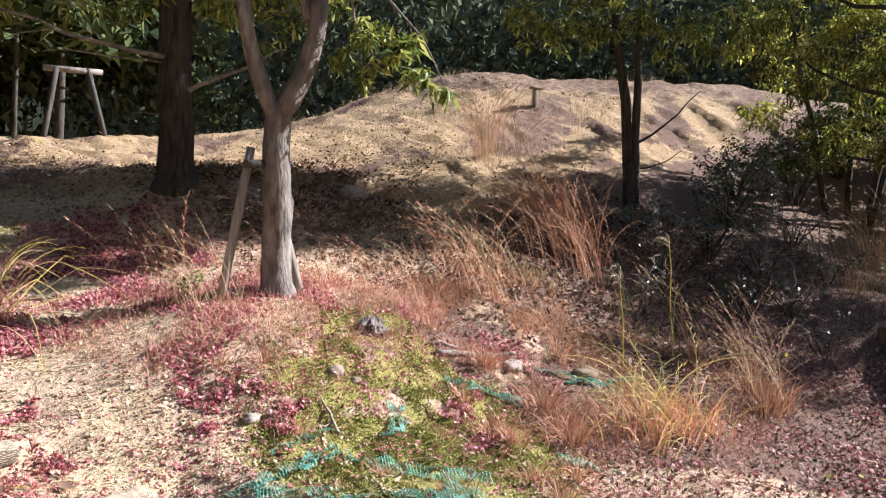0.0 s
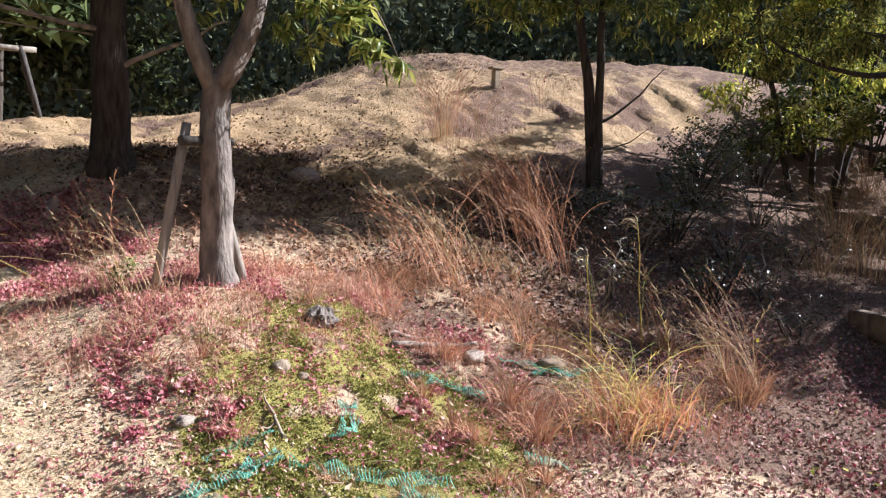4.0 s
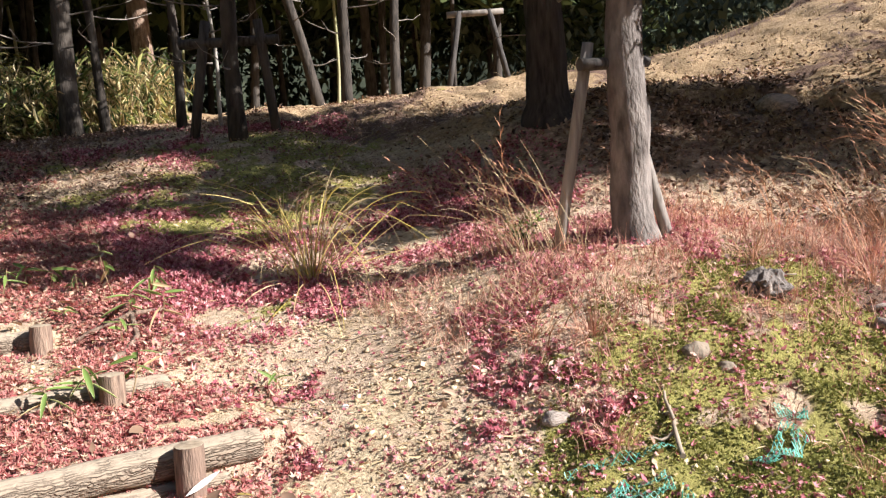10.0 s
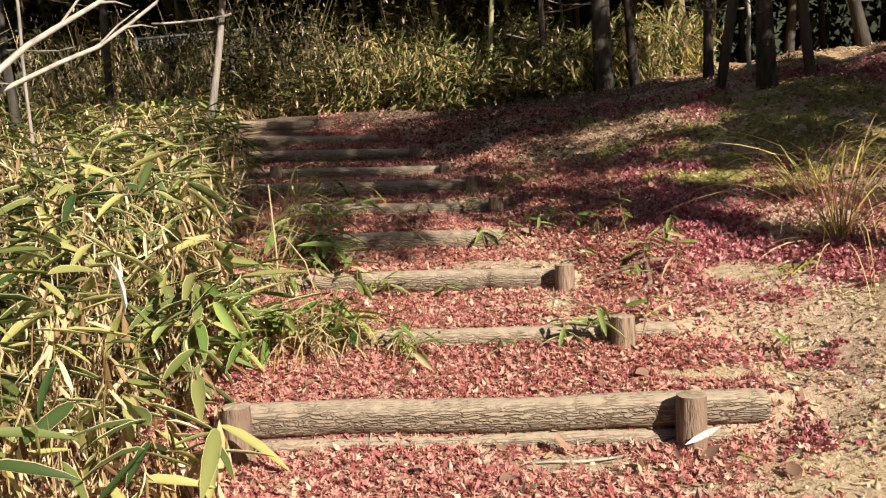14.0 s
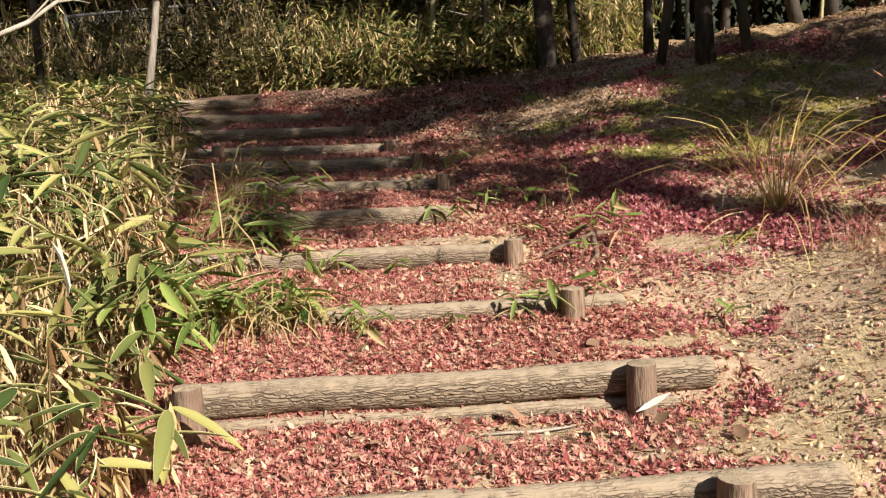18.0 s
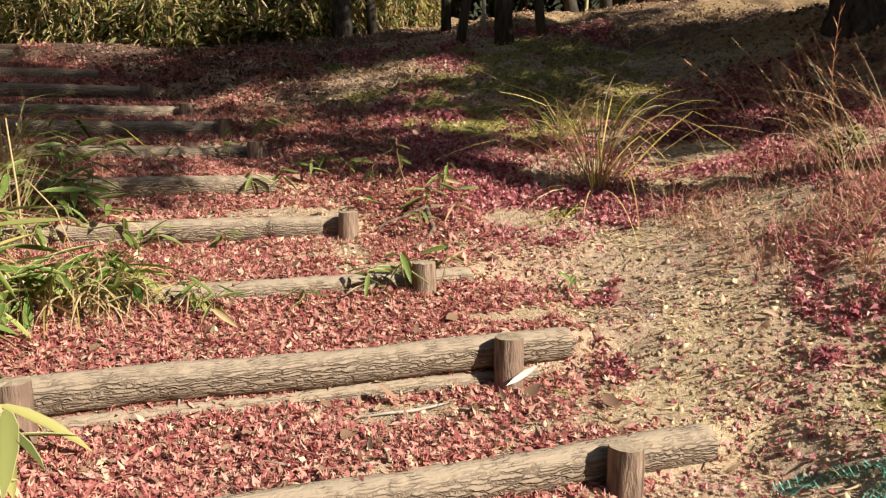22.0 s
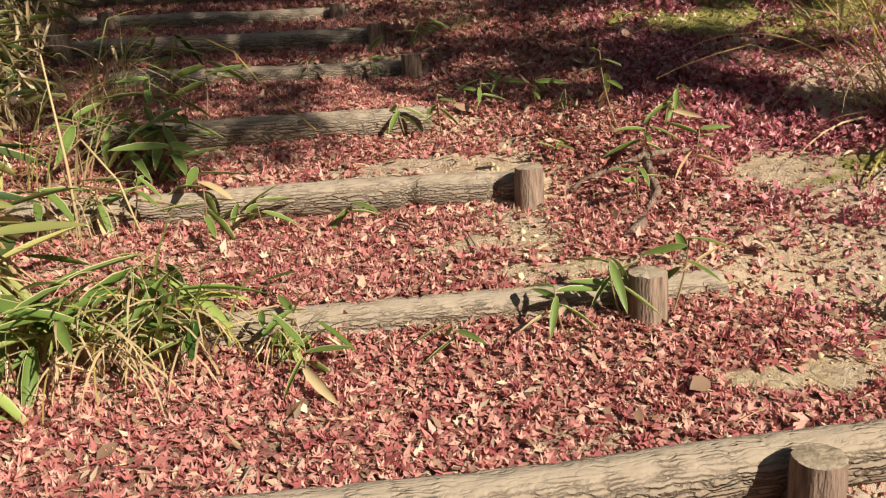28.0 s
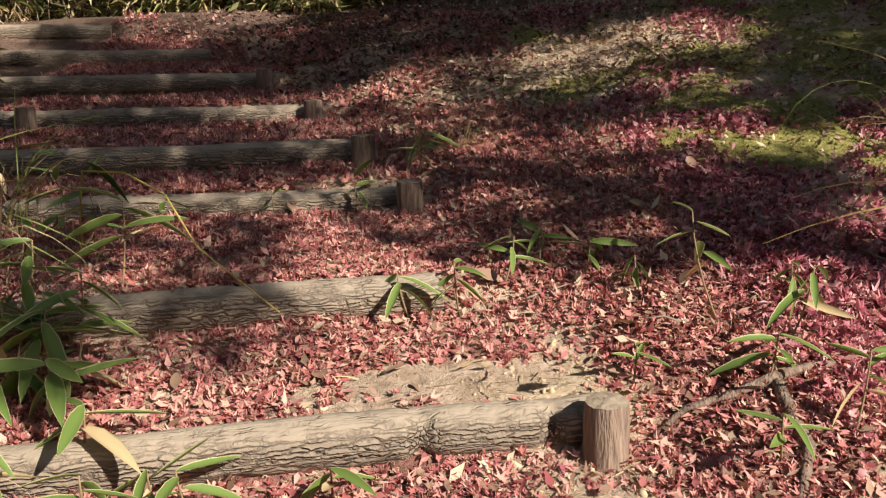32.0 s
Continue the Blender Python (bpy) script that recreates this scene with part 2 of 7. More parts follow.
M_PALE = material("pale_sapling_bark", (0.26, 0.22, 0.17), (0.52, 0.46, 0.37), 10, 0.8, 0.4)
M_TWIG = material("dead_twig", (0.16, 0.12, 0.08), (0.42, 0.33, 0.23), 12, 0.85, 0.3)
M_ROCK = material("pale_stone", (0.11, 0.085, 0.06), (0.26, 0.20, 0.135), 18, 0.85, 0.7)
M_ROOT = material("grey_weathered_root", (0.12, 0.095, 0.075), (0.42, 0.34, 0.27), 16, 0.9, 0.9, stretch=(1, 4, 4))
M_WALL = material("stained_concrete_block", (0.08, 0.058, 0.038), (0.27, 0.20, 0.13), 7, 0.9, 0.6, c=(0.15, 0.095, 0.05))
M_MAPLE = material("fallen_maple_leaf", (0.33, 0.088, 0.08), (0.74, 0.42, 0.31), 20, 0.7, 0, per="island", translucent=0.18, c=(0.56, 0.22, 0.18), spec=0.2)
M_PINKLEAF = material("faded_pink_leaf", (0.25, 0.05, 0.065), (0.74, 0.40, 0.36), 20, 0.6, 0, per="island", translucent=0.15, c=(0.50, 0.15, 0.165))
M_BROWNLEAF = material("dry_brown_leaf", (0.20, 0.12, 0.07), (0.60, 0.45, 0.29), 20, 0.7, 0, per="island", c=(0.34, 0.20, 0.125))
M_LITTER = material("mixed_leaf_litter", (0.11, 0.06, 0.044), (0.43, 0.29, 0.215), 20, 0.7, 0, per="island", c=(0.275, 0.15, 0.11), spec=0.15)
# dry leaves, their dark tone also standing in for shade
M_DARKLITTER = material("dark_leaf_litter", (0.05, 0.03, 0.02), (0.42, 0.27, 0.18), 20, 0.7, 0, per="island", c=(0.165, 0.10, 0.065))
M_REDGRASS = material("russet_dry_grass", (0.42, 0.155, 0.068), (0.78, 0.44, 0.25), 20, 0.75, 0, per="island", translucent=0.25)
M_TANGRASS = material("tan_dry_grass", (0.30, 0.20, 0.09), (0.62, 0.47, 0.25), 20, 0.75, 0, per="island", translucent=0.2)
M_PINKGRASS = material("pinkish_dry_tuft", (0.38, 0.15, 0.10), (0.74, 0.46, 0.31), 20, 0.75, 0, per="island", translucent=0.15)
M_YELGRASS = material("yellow_green_grass", (0.34, 0.275, 0.055), (0.82, 0.64, 0.28), 20, 0.6, 0, per="island", translucent=0.35, c=(0.62, 0.475, 0.115))
M_BROWNGRASS = material("brown_dry_grass", (0.24, 0.115, 0.06), (0.50, 0.29, 0.165), 20, 0.75, 0, per="island", translucent=0.2)
M_LIMB = material("lichened_limb_bark", (0.09, 0.075, 0.06), (0.34, 0.29, 0.23), 14, 0.9, 0.6)
M_GREENGRASS = material("green_grass", (0.09, 0.13, 0.025), (0.46, 0.47, 0.14), 20, 0.5, 0, per="island", translucent=0.3)
M_SASA = material("sasa_leaf_green", (0.05, 0.085, 0.024), (0.50, 0.46, 0.155), 20, 0.5, 0, per="island", translucent=0.3, c=(0.18, 0.21, 0.06), spec=0.2)
M_SASAGREEN = material("fresh_sasa_leaf", (0.05, 0.10, 0.02), (0.35, 0.43, 0.11), 20, 0.45, 0, per="island", translucent=0.3, c=(0.14, 0.215, 0.044), spec=0.3)
M_SASAEDGE = material("sasa_leaf_pale_edge", (0.42, 0.36, 0.15), (0.60, 0.52, 0.28), 20, 0.65, 0, translucent=0.2, spec=0.15)
M_SASADRY = material("sasa_leaf_dry", (0.22, 0.125, 0.052), (0.86, 0.70, 0.43), 20, 0.65, 0, per="island", translucent=0.2, c=(0.56, 0.405, 0.19))
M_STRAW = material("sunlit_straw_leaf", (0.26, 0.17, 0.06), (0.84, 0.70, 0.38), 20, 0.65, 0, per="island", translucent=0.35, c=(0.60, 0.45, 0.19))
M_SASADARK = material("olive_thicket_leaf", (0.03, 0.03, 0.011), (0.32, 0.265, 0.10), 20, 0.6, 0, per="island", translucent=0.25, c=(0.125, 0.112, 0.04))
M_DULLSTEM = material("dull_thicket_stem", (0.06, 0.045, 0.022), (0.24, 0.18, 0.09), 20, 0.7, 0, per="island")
M_STEM = material("sasa_stem", (0.16, 0.10, 0.045), (0.52, 0.38, 0.19), 20, 0.6, 0, per="island")
M_CROWN = material("crown_leaf", (0.05, 0.085, 0.014), (0.48, 0.46, 0.11), 20, 0.45, 0, per="island", translucent=0.4, c=(0.19, 0.225, 0.045))
M_CROWNYEL = material("yellowing_crown_leaf", (0.13, 0.17, 0.02), (0.68, 0.57, 0.10), 20, 0.5, 0, per="island", translucent=0.45, c=(0.36, 0.38, 0.06))
M_FARLEAF = material("far_woods_leaf", (0.035, 0.043, 0.028), (0.15, 0.165, 0.09), 20, 0.95, 0, per="island", translucent=0.1, spec=0.03)
M_NEEDLE = material("olive_evergreen_leaf", (0.035, 0.043, 0.012), (0.38, 0.34, 0.085), 20, 0.75, 0, per="island", translucent=0.35, c=(0.14, 0.145, 0.034), spec=0.12)
M_DARKLEAF = material("dark_evergreen_leaf", (0.016, 0.026, 0.010), (0.10, 0.12, 0.04), 20, 0.8, 0, per="island", translucent=0.15, spec=0.08)
M_SHRUB = material("grey_green_shrub_leaf", (0.02, 0.03, 0.012), (0.14, 0.14, 0.06), 20, 0.4, 0, per="island", translucent=0.1, spec=0.5)
M_NET = material("faded_green_net", (0.05, 0.31, 0.20), (0.32, 0.62, 0.48), 12, 0.5, 0, per="island", translucent=0.15)
M_WHITE = material("white_dry_leaf", (0.62, 0.58, 0.48), (0.82, 0.79, 0.70), 20, 0.6, 0, translucent=0.2)
M_MOSS = material("moss_cushion", (0.12, 0.12, 0.025), (0.37, 0.35, 0.095), 20, 0.95, 0, per="island", translucent=0.25, c=(0.235, 0.22, 0.05))
M_FENCE = material("galvanised_wire", (0.10, 0.105, 0.105), (0.22, 0.225, 0.22), 20, 0.5, 0, metal=0.3)


# ---- building helpers ----
def thing(name, at, label, category, group=""):
    ob = new(name)
    ob.location = at
    return tagged(ob, label, category, group)


def part(name, bm, mat, parent=None, label=""):
    """Links a bmesh, in world coordinates, as one mesh object under a thing."""
    me = bpy.data.meshes.new(name)
    bm.to_mesh(me)
    bm.free()
    for mm in (mat if isinstance(mat, (list, tuple)) else [mat]):
        me.materials.append(mm)
    ob = new(name, me)
    if parent is not None:
        ob.parent = parent
        ob.matrix_parent_inverse = Matrix.Translation(-parent.location)
    if label:
        tagged(ob, label)
    return ob


def cut_part(name, bm, mats, parent, end_name, end_label):
    """Links a log or stake as a part, and its sawn faces (second material) as a sub-part of that."""
    sawn = [f for f in bm.faces if f.material_index == 1]
    groups = [[f] for f in sawn] if len(sawn) == 2 else [sawn]
    ends = []
    for g in groups:
        e = bmesh.new()
        for f in g:
            e.faces.new([e.verts.new(v.co) for v in f.verts])
        bmesh.ops.remove_doubles(e, verts=e.verts, dist=0.0001)
        ends.append(e)
    bmesh.ops.delete(bm, geom=[f for f in bm.faces if f.material_index == 1], context="FACES_ONLY")
    ob = part(name, bm, mats[0], parent)
    for e in ends:
        part(end_name, e, mats[1], ob, end_label)
    return ob


def big_mesh(name, verts, faces, mats, index=None, parent=None, smooth=False):
    """One mesh from arrays: verts (n, 3), faces (m, 3) and a material number for each face."""
    me = bpy.data.meshes.new(name)
    me.vertices.add(len(verts))
    me.vertices.foreach_set("co", np.ascontiguousarray(verts, dtype=np.float32).ravel())
    k = faces.shape[1]
    me.loops.add(faces.size)
    me.loops.foreach_set("vertex_index", np.ascontiguousarray(faces, dtype=np.int32).ravel())
    me.polygons.add(len(faces))
    me.polygons.foreach_set("loop_start", np.arange(0, faces.size, k, dtype=np.int32))
    if index is not None:
        me.polygons.foreach_set("material_index", np.ascontiguousarray(index, dtype=np.int32))
    me.update(calc_edges=True)
    if smooth:
        me.polygons.foreach_set("use_smooth", np.ones(len(faces), dtype=bool))
    for mm in mats:
        me.materials.append(mm)
    ob = new(name, me)
    if parent is not None:
        ob.parent = parent
        ob.matrix_parent_inverse = Matrix.Translation(-parent.location)
    return ob


def turns(yaw, pitch, roll):
    """Rotation matrices (n, 3, 3): roll about x, then pitch about y, then yaw about z."""
    cy, sy, cp, sp, cr, sr = np.cos(yaw), np.sin(yaw), np.cos(pitch), np.sin(pitch), np.cos(roll), np.sin(roll)
    z, o = np.zeros_like(yaw), np.ones_like(yaw)
    rz = np.stack([np.stack([cy, -sy, z], 1), np.stack([sy, cy, z], 1), np.stack([z, z, o], 1)], 1)
    ry = np.stack([np.stack([cp, z, sp], 1), np.stack([z, o, z], 1), np.stack([-sp, z, cp], 1)], 1)
    rx = np.stack([np.stack([o, z, z], 1), np.stack([z, cr, -sr], 1), np.stack([z, sr, cr], 1)], 1)
    return rz @ ry @ rx


def spread(templates, pos, rot, size):
    """Copies of template meshes (verts, tris, material numbers), chosen at random, as arrays for big_mesh."""
    vs, fs, ms, base = [], [], [], 0
    pick = rng.integers(0, len(templates), len(pos))
    size = np.broadcast_to(np.asarray(size, float).reshape(len(pos), -1), (len(pos), 3)) if np.ndim(size) else np.full((len(pos), 3), float(size))
    for k, (tv, tf, tm) in enumerate(templates):
        s = pick == k
        n = int(s.sum())
        if not n:
            continue
        v = np.einsum("nij,nkj->nki", rot[s], tv[None] * size[s][:, None, :]) + pos[s][:, None, :]
        f = tf[None] + (np.arange(n) * len(tv))[:, None, None] + base
        vs.append(v.reshape(-1, 3))
        fs.append(f.reshape(-1, 3))
        ms.append(np.tile(tm, n))
        base += n * len(tv)
    return np.concatenate(vs), np.concatenate(fs), np.concatenate(ms)


def join_arrays(*parts):
    vs, fs, ms, base = [], [], [], 0
    for v, f, m in parts:
        vs.append(v), fs.append(f + base), ms.append(m)
        base += len(v)
    return np.concatenate(vs), np.concatenate(fs), np.concatenate(ms)


def maple_leaf(curl, mat=0):
    """A five-lobed leaf, one unit across, lying flat, with lifted tips."""
    pts = []
    for k, ang in enumerate((-150, -78, -25, 25, 78, 150)):
        r = 0.23 if 0 < k < 5 else 0.12
        pts.append((r * math.cos(radians(ang)), r * math.sin(radians(ang)), 0.02))
    for ang, r in ((-112, 0.37), (-51, 0.50), (0, 0.55), (51, 0.50), (112, 0.37)):
        pts.append((r * math.cos(radians(ang)), r * math.sin(radians(ang)), curl * r * r * 1.6))
    f = [(k, 6 + k, k + 1) for k in range(5)] + [(0, 1, 2), (0, 2, 3), (0, 3, 5), (3, 4, 5)]
    return np.array(pts), np.array(f), np.full(9, mat)


def oval_leaf(curl, width=0.36, mat=0):
    """A pointed oval leaf, one unit long, folded along its rib."""
    v, f = [(0, 0, 0)], []
    st = [(0.28, 0.8), (0.6, 0.95), (0.85, 0.5)]
    for x, w in st:
        z = curl * x * x
        v += [(x, -w * width / 2, z + 0.06), (x, 0, z), (x, w * width / 2, z + 0.06)]
    v.append((1, 0, curl))
    f += [(0, 1, 2), (0, 2, 3)]
    for k in (1, 4):
        f += [(k, k + 3, k + 4), (k, k + 4, k + 1), (k + 1, k + 4, k + 5), (k + 1, k + 5, k + 2)]
    f += [(7, 10, 8), (8, 10, 9)]
    return np.array(v), np.array(f), np.full(len(f), mat)


def slim_leaf(curl, width=0.22, mat=0):
    """A cheap lance-shaped leaf, one unit long, drooping."""
    v = np.array([(0, 0, 0), (0.4, -width / 2, curl * .16 + .03), (0.4, width / 2, curl * .16 + .03), (0.42, 0, curl * .16), (1, 0, curl)])
    f = np.array([(0, 1, 3), (0, 3, 2), (1, 4, 3), (3, 4, 2)])
    return v, f, np.full(4, mat)


def sliver(curl, width=0.22, mat=0):
    """The cheapest leaf: two faces folded along the middle, one unit long."""
    v = np.array([(0, 0, 0), (0.45, -width / 2, curl * 0.2 + 0.04), (0.45, width / 2, curl * 0.2 + 0.04), (1, 0, curl)])
    return v, np.array([(0, 1, 3), (0, 3, 2)]), np.full(2, mat)


def blade(bend, width=0.012, seg=5, mat=0, kink=0.0, twist=(0.5, 0.9)):
    """A grass blade, one unit high, bending towards +x, twisting and narrowing to its tip."""
    v, f = [], []
    x = z = 0.0
    for k in range(seg + 1):
        t = k / seg
        w = width * (1 - t) ** 0.6 * 0.5 + 0.0008
        a = bend * t ** 1.3 * 1.5 + (kink if t > 0.55 else 0)
        tw = twist[0] + twist[1] * t
        wx, wy, wz = w * math.sin(tw) * math.cos(a), w * math.cos(tw), -w * math.sin(tw) * math.sin(a)
        v += [(x - wx, -wy, z - wz), (x + wx, wy, z + wz)]
        x += math.sin(a) / seg
        z += math.cos(a) / seg
    for k in range(seg):
        a = 2 * k
        f += [(a, a + 1, a + 3), (a, a + 3, a + 2)]
    return np.array(v), np.array(f), np.full(len(f), mat)


def sasa_leaf(curl, green=0, edge=1, width=0.18):
    """A broad bamboo-grass leaf, one unit long, with a pale dried margin of its own faces."""
    v, f, m = [], [], []
    st = [(0.0, 0.08), (0.09, 0.56), (0.28, 0.95), (0.55, 0.98), (0.82, 0.58), (1.0, 0.02)]
    for x, w in st:
        z = curl * x ** 1.6
        h = w * width / 2
        inner = max(h - 0.0075, h * 0.5)
        v += [(x, -h, z + 0.045 * w), (x, -inner, z + 0.035 * w), (x, 0, z), (x, inner, z + 0.035 * w), (x, h, z + 0.045 * w)]
    for k in range(len(st) - 1):
        for j in range(4):
            a = 5 * k + j
            f += [(a, a + 5, a + 6), (a, a + 6, a + 1)]
            m += [edge if j in (0, 3) else green] * 2
    return np.array(v), np.array(f), np.array(m)


def tube(bm, pts, radii, seg=10, rough=0.0, cap=True, mat=0, cap_mat=None):
    """A tapered tube along points, with an uneven outline."""
    pts = [Vector(p) for p in pts]
    rings, ref = [], None
    for i, p in enumerate(pts):
        d = (pts[min(i + 1, len(pts) - 1)] - pts[max(i - 1, 0)]).normalized()
        if ref is None:
            ref = d.orthogonal().normalized()
        ref = (ref - d * ref.dot(d)).normalized()
        b = d.cross(ref)
        ring = []
        for k in range(seg):
            a = 2 * math.pi * k / seg
            q = ref * math.cos(a) + b * math.sin(a)
            r = radii[i] * (1 + rough * noise.noise((p + q * 0.3) * 7.0))
            ring.append(bm.verts.new(p + q * r))
        rings.append(ring)
    for r0, r1 in zip(rings, rings[1:]):
        for k in range(seg):
            fc = bm.faces.new((r0[k], r0[(k + 1) % seg], r1[(k + 1) % seg], r1[k]))
            fc.smooth, fc.material_index = True, mat
    if cap:
        for ring in (rings[0][::-1], rings[-1]):
            fc = bm.faces.new(ring)
            fc.material_index = mat if cap_mat is None else cap_mat
    return rings


def curve_pts(p0, p1, n=8, sag=(0, 0, 0), wob=0.0, seed=0.0):
    """Points from p0 to p1 with a bow and a wobble."""
    p0, p1, sag = Vector(p0), Vector(p1), Vector(sag)
    out = []
    for i in range(n + 1):
        t = i / n
        p = p0.lerp(p1, t) + sag * (4 * t * (1 - t))
        w = wob * math.sin(math.pi * min(t * 2, 1) * 0.5)
        out.append(p + Vector((noise.noise((seed, t * 3.1, 0.3)), noise.noise((seed + 9, t * 3.1, 4.1)), 0.4 * noise.noise((seed, 7.7, t * 3.1)))) * w)
    return out


# ---- the lie of the land ----
PLANE = (1.2467, 0.1092, 0.0627)
MOUNDS = [(0.8, -3.5, 2.6, -0.313), (2.3, 0.2, 1.0, 0.466), (4.6, -2.6, 1.8, -0.46), (8, 1.5, 3, -0.165), (11, 1.5, 3.2, 1.053), (0.5, 6.5, 2.5, -0.145), (5.5, 6.5, 3, 0.3), (3.5, 2.5, 1.6, -1.029), (-3, -2, 3, -1.122), (0.8, 0.2, 1.4, -0.596), (13, 9, 5, -0.257), (2, 12, 5, 0.41), (2.6, -1.2, 0.9, -0.347), (6, -5, 3, -0.976), (-1.4, 4, 1.6, -0.533), (14, -4, 4, -1.699), (6.5, 0, 1.6, -0.163), (-6, 6, 4, 0.645), (0, -1.5, 1.2, 0.073), (4.0, 2.7, 1.0, 0.906), (0.9, 2.3, 0.8, -0.065), (9, -3.9, 1.6, -0.081), (0, -7, 3, -0.575), (-2.4, -4.2, 1.6, 0.444), (10, 6.7, 2.5, 0.119), (13.5, 13.5, 4, -0.676), (4.2, 9.4, 1.5, -0.173), (4, 0.8, 0.7, -0.047), (14.2, 0, 2, 0.574), (16, 2.5, 3, -0.065), (13.5, 5, 2.5, 1.389), (16.5, -2.5, 3, 2.292), (22, 4, 5, 0.745)]
STAIR_TURN = radians(8)
CU, SU = math.cos(STAIR_TURN), math.sin(STAIR_TURN)
# log steps: distance up the stair, left end, right end, height of the top, stakes' places along the log
STEPS = [(-0.63, -2.35, 0.44, 0.145, (0.03,)), (0.115, -1.74, 0.33, 0.305, (0.0, -1.70)), (0.83, -1.75, 0.20, 0.465, (-0.08,)),
         (1.70, -2.05, -0.12, 0.605, (-0.19,)), (2.32, -1.9, -0.45, 0.785, ()), (3.33, -2.0, -0.41, 0.925, (-0.41,)),
         (3.78, -2.42, -0.58, 1.085, (-0.55, -2.31)), (4.95, -2.5, -0.74, 1.20, (-0.72, -2.3)), (5.65, -2.7, -0.95, 1.385, (-1.0,)),
         (6.45, -2.85, -1.4, 1.56, ()), (7.1, -3.2, -2.2, 1.77, ())]
LOG_R = 0.066


def lattice_noise(x, y, scale, seed):
    """Smooth value noise between -1 and 1 on arrays."""
    g = np.random.default_rng(seed).uniform(-1, 1, (64, 64))
    x, y = np.asarray(x) * scale, np.asarray(y) * scale
    i, j = np.floor(x).astype(int), np.floor(y).astype(int)
    u, v = x - i, y - j
    u, v = u * u * (3 - 2 * u), v * v * (3 - 2 * v)
    a, b, c, d = g[i % 64, j % 64], g[(i + 1) % 64, j % 64], g[i % 64, (j + 1) % 64], g[(i + 1) % 64, (j + 1) % 64]
    return (a * (1 - u) + b * u) * (1 - v) + (c * (1 - u) + d * u) * v


def sstep(t):
    t = np.clip(t, 0, 1)
    return t * t * (3 - 2 * t)


def lump(x, y, cx, cy, r, ry=None):
    return np.exp(-((x - cx) ** 2 / (2 * r * r) + (y - cy) ** 2 / (2 * (ry or r) ** 2)))


def land(x, y, fine=True):
    """Height of the ground on arrays."""
    x, y = np.atleast_1d(np.asarray(x, float)), np.atleast_1d(np.asarray(y, float))
    cx, cy = np.clip(x, -14, 22), np.clip(y, -11, 19)
    z = PLANE[0] + PLANE[1] * cx + PLANE[2] * cy
    for a, b, r, h in MOUNDS:
        z = z + h * np.exp(-((cx - a) ** 2 + (cy - b) ** 2) / (2 * r * r))
    u, v = CU * x + SU * y, -SU * x + CU * y
    # treads behind the logs
    kv, kz = [-1.6], [0.0 - 0.10]
    for sv, _, _, top, _ in STEPS:
        kv += [sv - 0.055, sv + 0.03]
        kz += [top - (0.16 if abs(top - 0.305) < 0.001 else 0.075 if abs(top - 0.465) < 0.001 else 0.125), top - 0.018]
    tread = np.interp(v, kv, kz)
    ul = np.interp(v, [s[0] for s in STEPS], [s[1] for s in STEPS])
    ur = np.interp(v, [s[0] for s in STEPS], [s[2] for s in STEPS])
    tread = tread + 0.02 * np.clip(-u - 0.3, -0.6, 2.0)
    w = sstep((u - ul + 0.6) / 0.6) * sstep((ur + 0.42 - u) / 0.40) * sstep((v + 1.5) / 0.8) * sstep((7.6 - v) / 0.5)
    z = z * (1 - w) + tread * w
    if fine:
        near = np.exp(-((x - 2) ** 2 + y ** 2) / 160)
        q = 1 - 0.6 * w
        z = z + hill_mask(x, y) * (0.06 * lattice_noise(x, y, 1.1, 8) + 0.05 * lattice_noise(x, y * 0.7, 3.1, 9) + 0.03 * lattice_noise(x * 1.3, y * 0.8, 6.3, 10)) * (x < 18)
        z = z + near * (0.035 * lattice_noise(x, y, 1.7, 3) + q * 0.014 * lattice_noise(x, y, 6.1, 4) + q * 0.007 * lattice_noise(x, y, 15.0, 5))
        # hollows washed into the hill
        for hx, hy, ry, hh in ((11.75, 0.0, 0.75, 0.09), (12.6, -0.7, 0.6, 0.08), (13.2, -1.6, 1.1, 0.10), (10.4, 0.66, 0.35, 0.09), (9.3, 1.6, 0.6, 0.06), (8.3, 2.6, 0.7, 0.08), (12.0, 1.2, 0.6, 0.07), (7.3, 1.5, 0.6, 0.08)):
            dx = x - hx - 0.25 * lattice_noise(x, y, 2.3, 18) - 0.25 * (y - hy)
            z = z + hh * (sstep((dx + 0.05) / 0.10) - sstep((dx + 0.1) / 0.9)) * np.exp(-((y - hy) / ry) ** 4)
        z = z + lump(x, y, 2.1, -0.9, 0.8, 0.7) * (0.05 * np.abs(lattice_noise(x, y, 5.5, 19)) + 0.016 * lattice_noise(x, y, 12.0, 20))
        # a broken ledge along the foot of the hill
        w2 = x - 6.2 - 0.35 * lattice_noise(x, y, 1.3, 17) - 0.55 * np.clip(1.5 - y, -2, 2)
        z = z + 0.13 * (sstep((w2 + 0.08) / 0.16) - sstep((w2 + 0.9) / 1.8)) * sstep((y - 0.2) / 0.6) * sstep((4.2 - y) / 0.8)
    return z


def land1(x, y):
    return float(land(x, y)[0])


def stair_place(u, v, z):
    """Stair coordinates to the world."""
    return Vector((CU * u - SU * v, SU * u + CU * v, z))


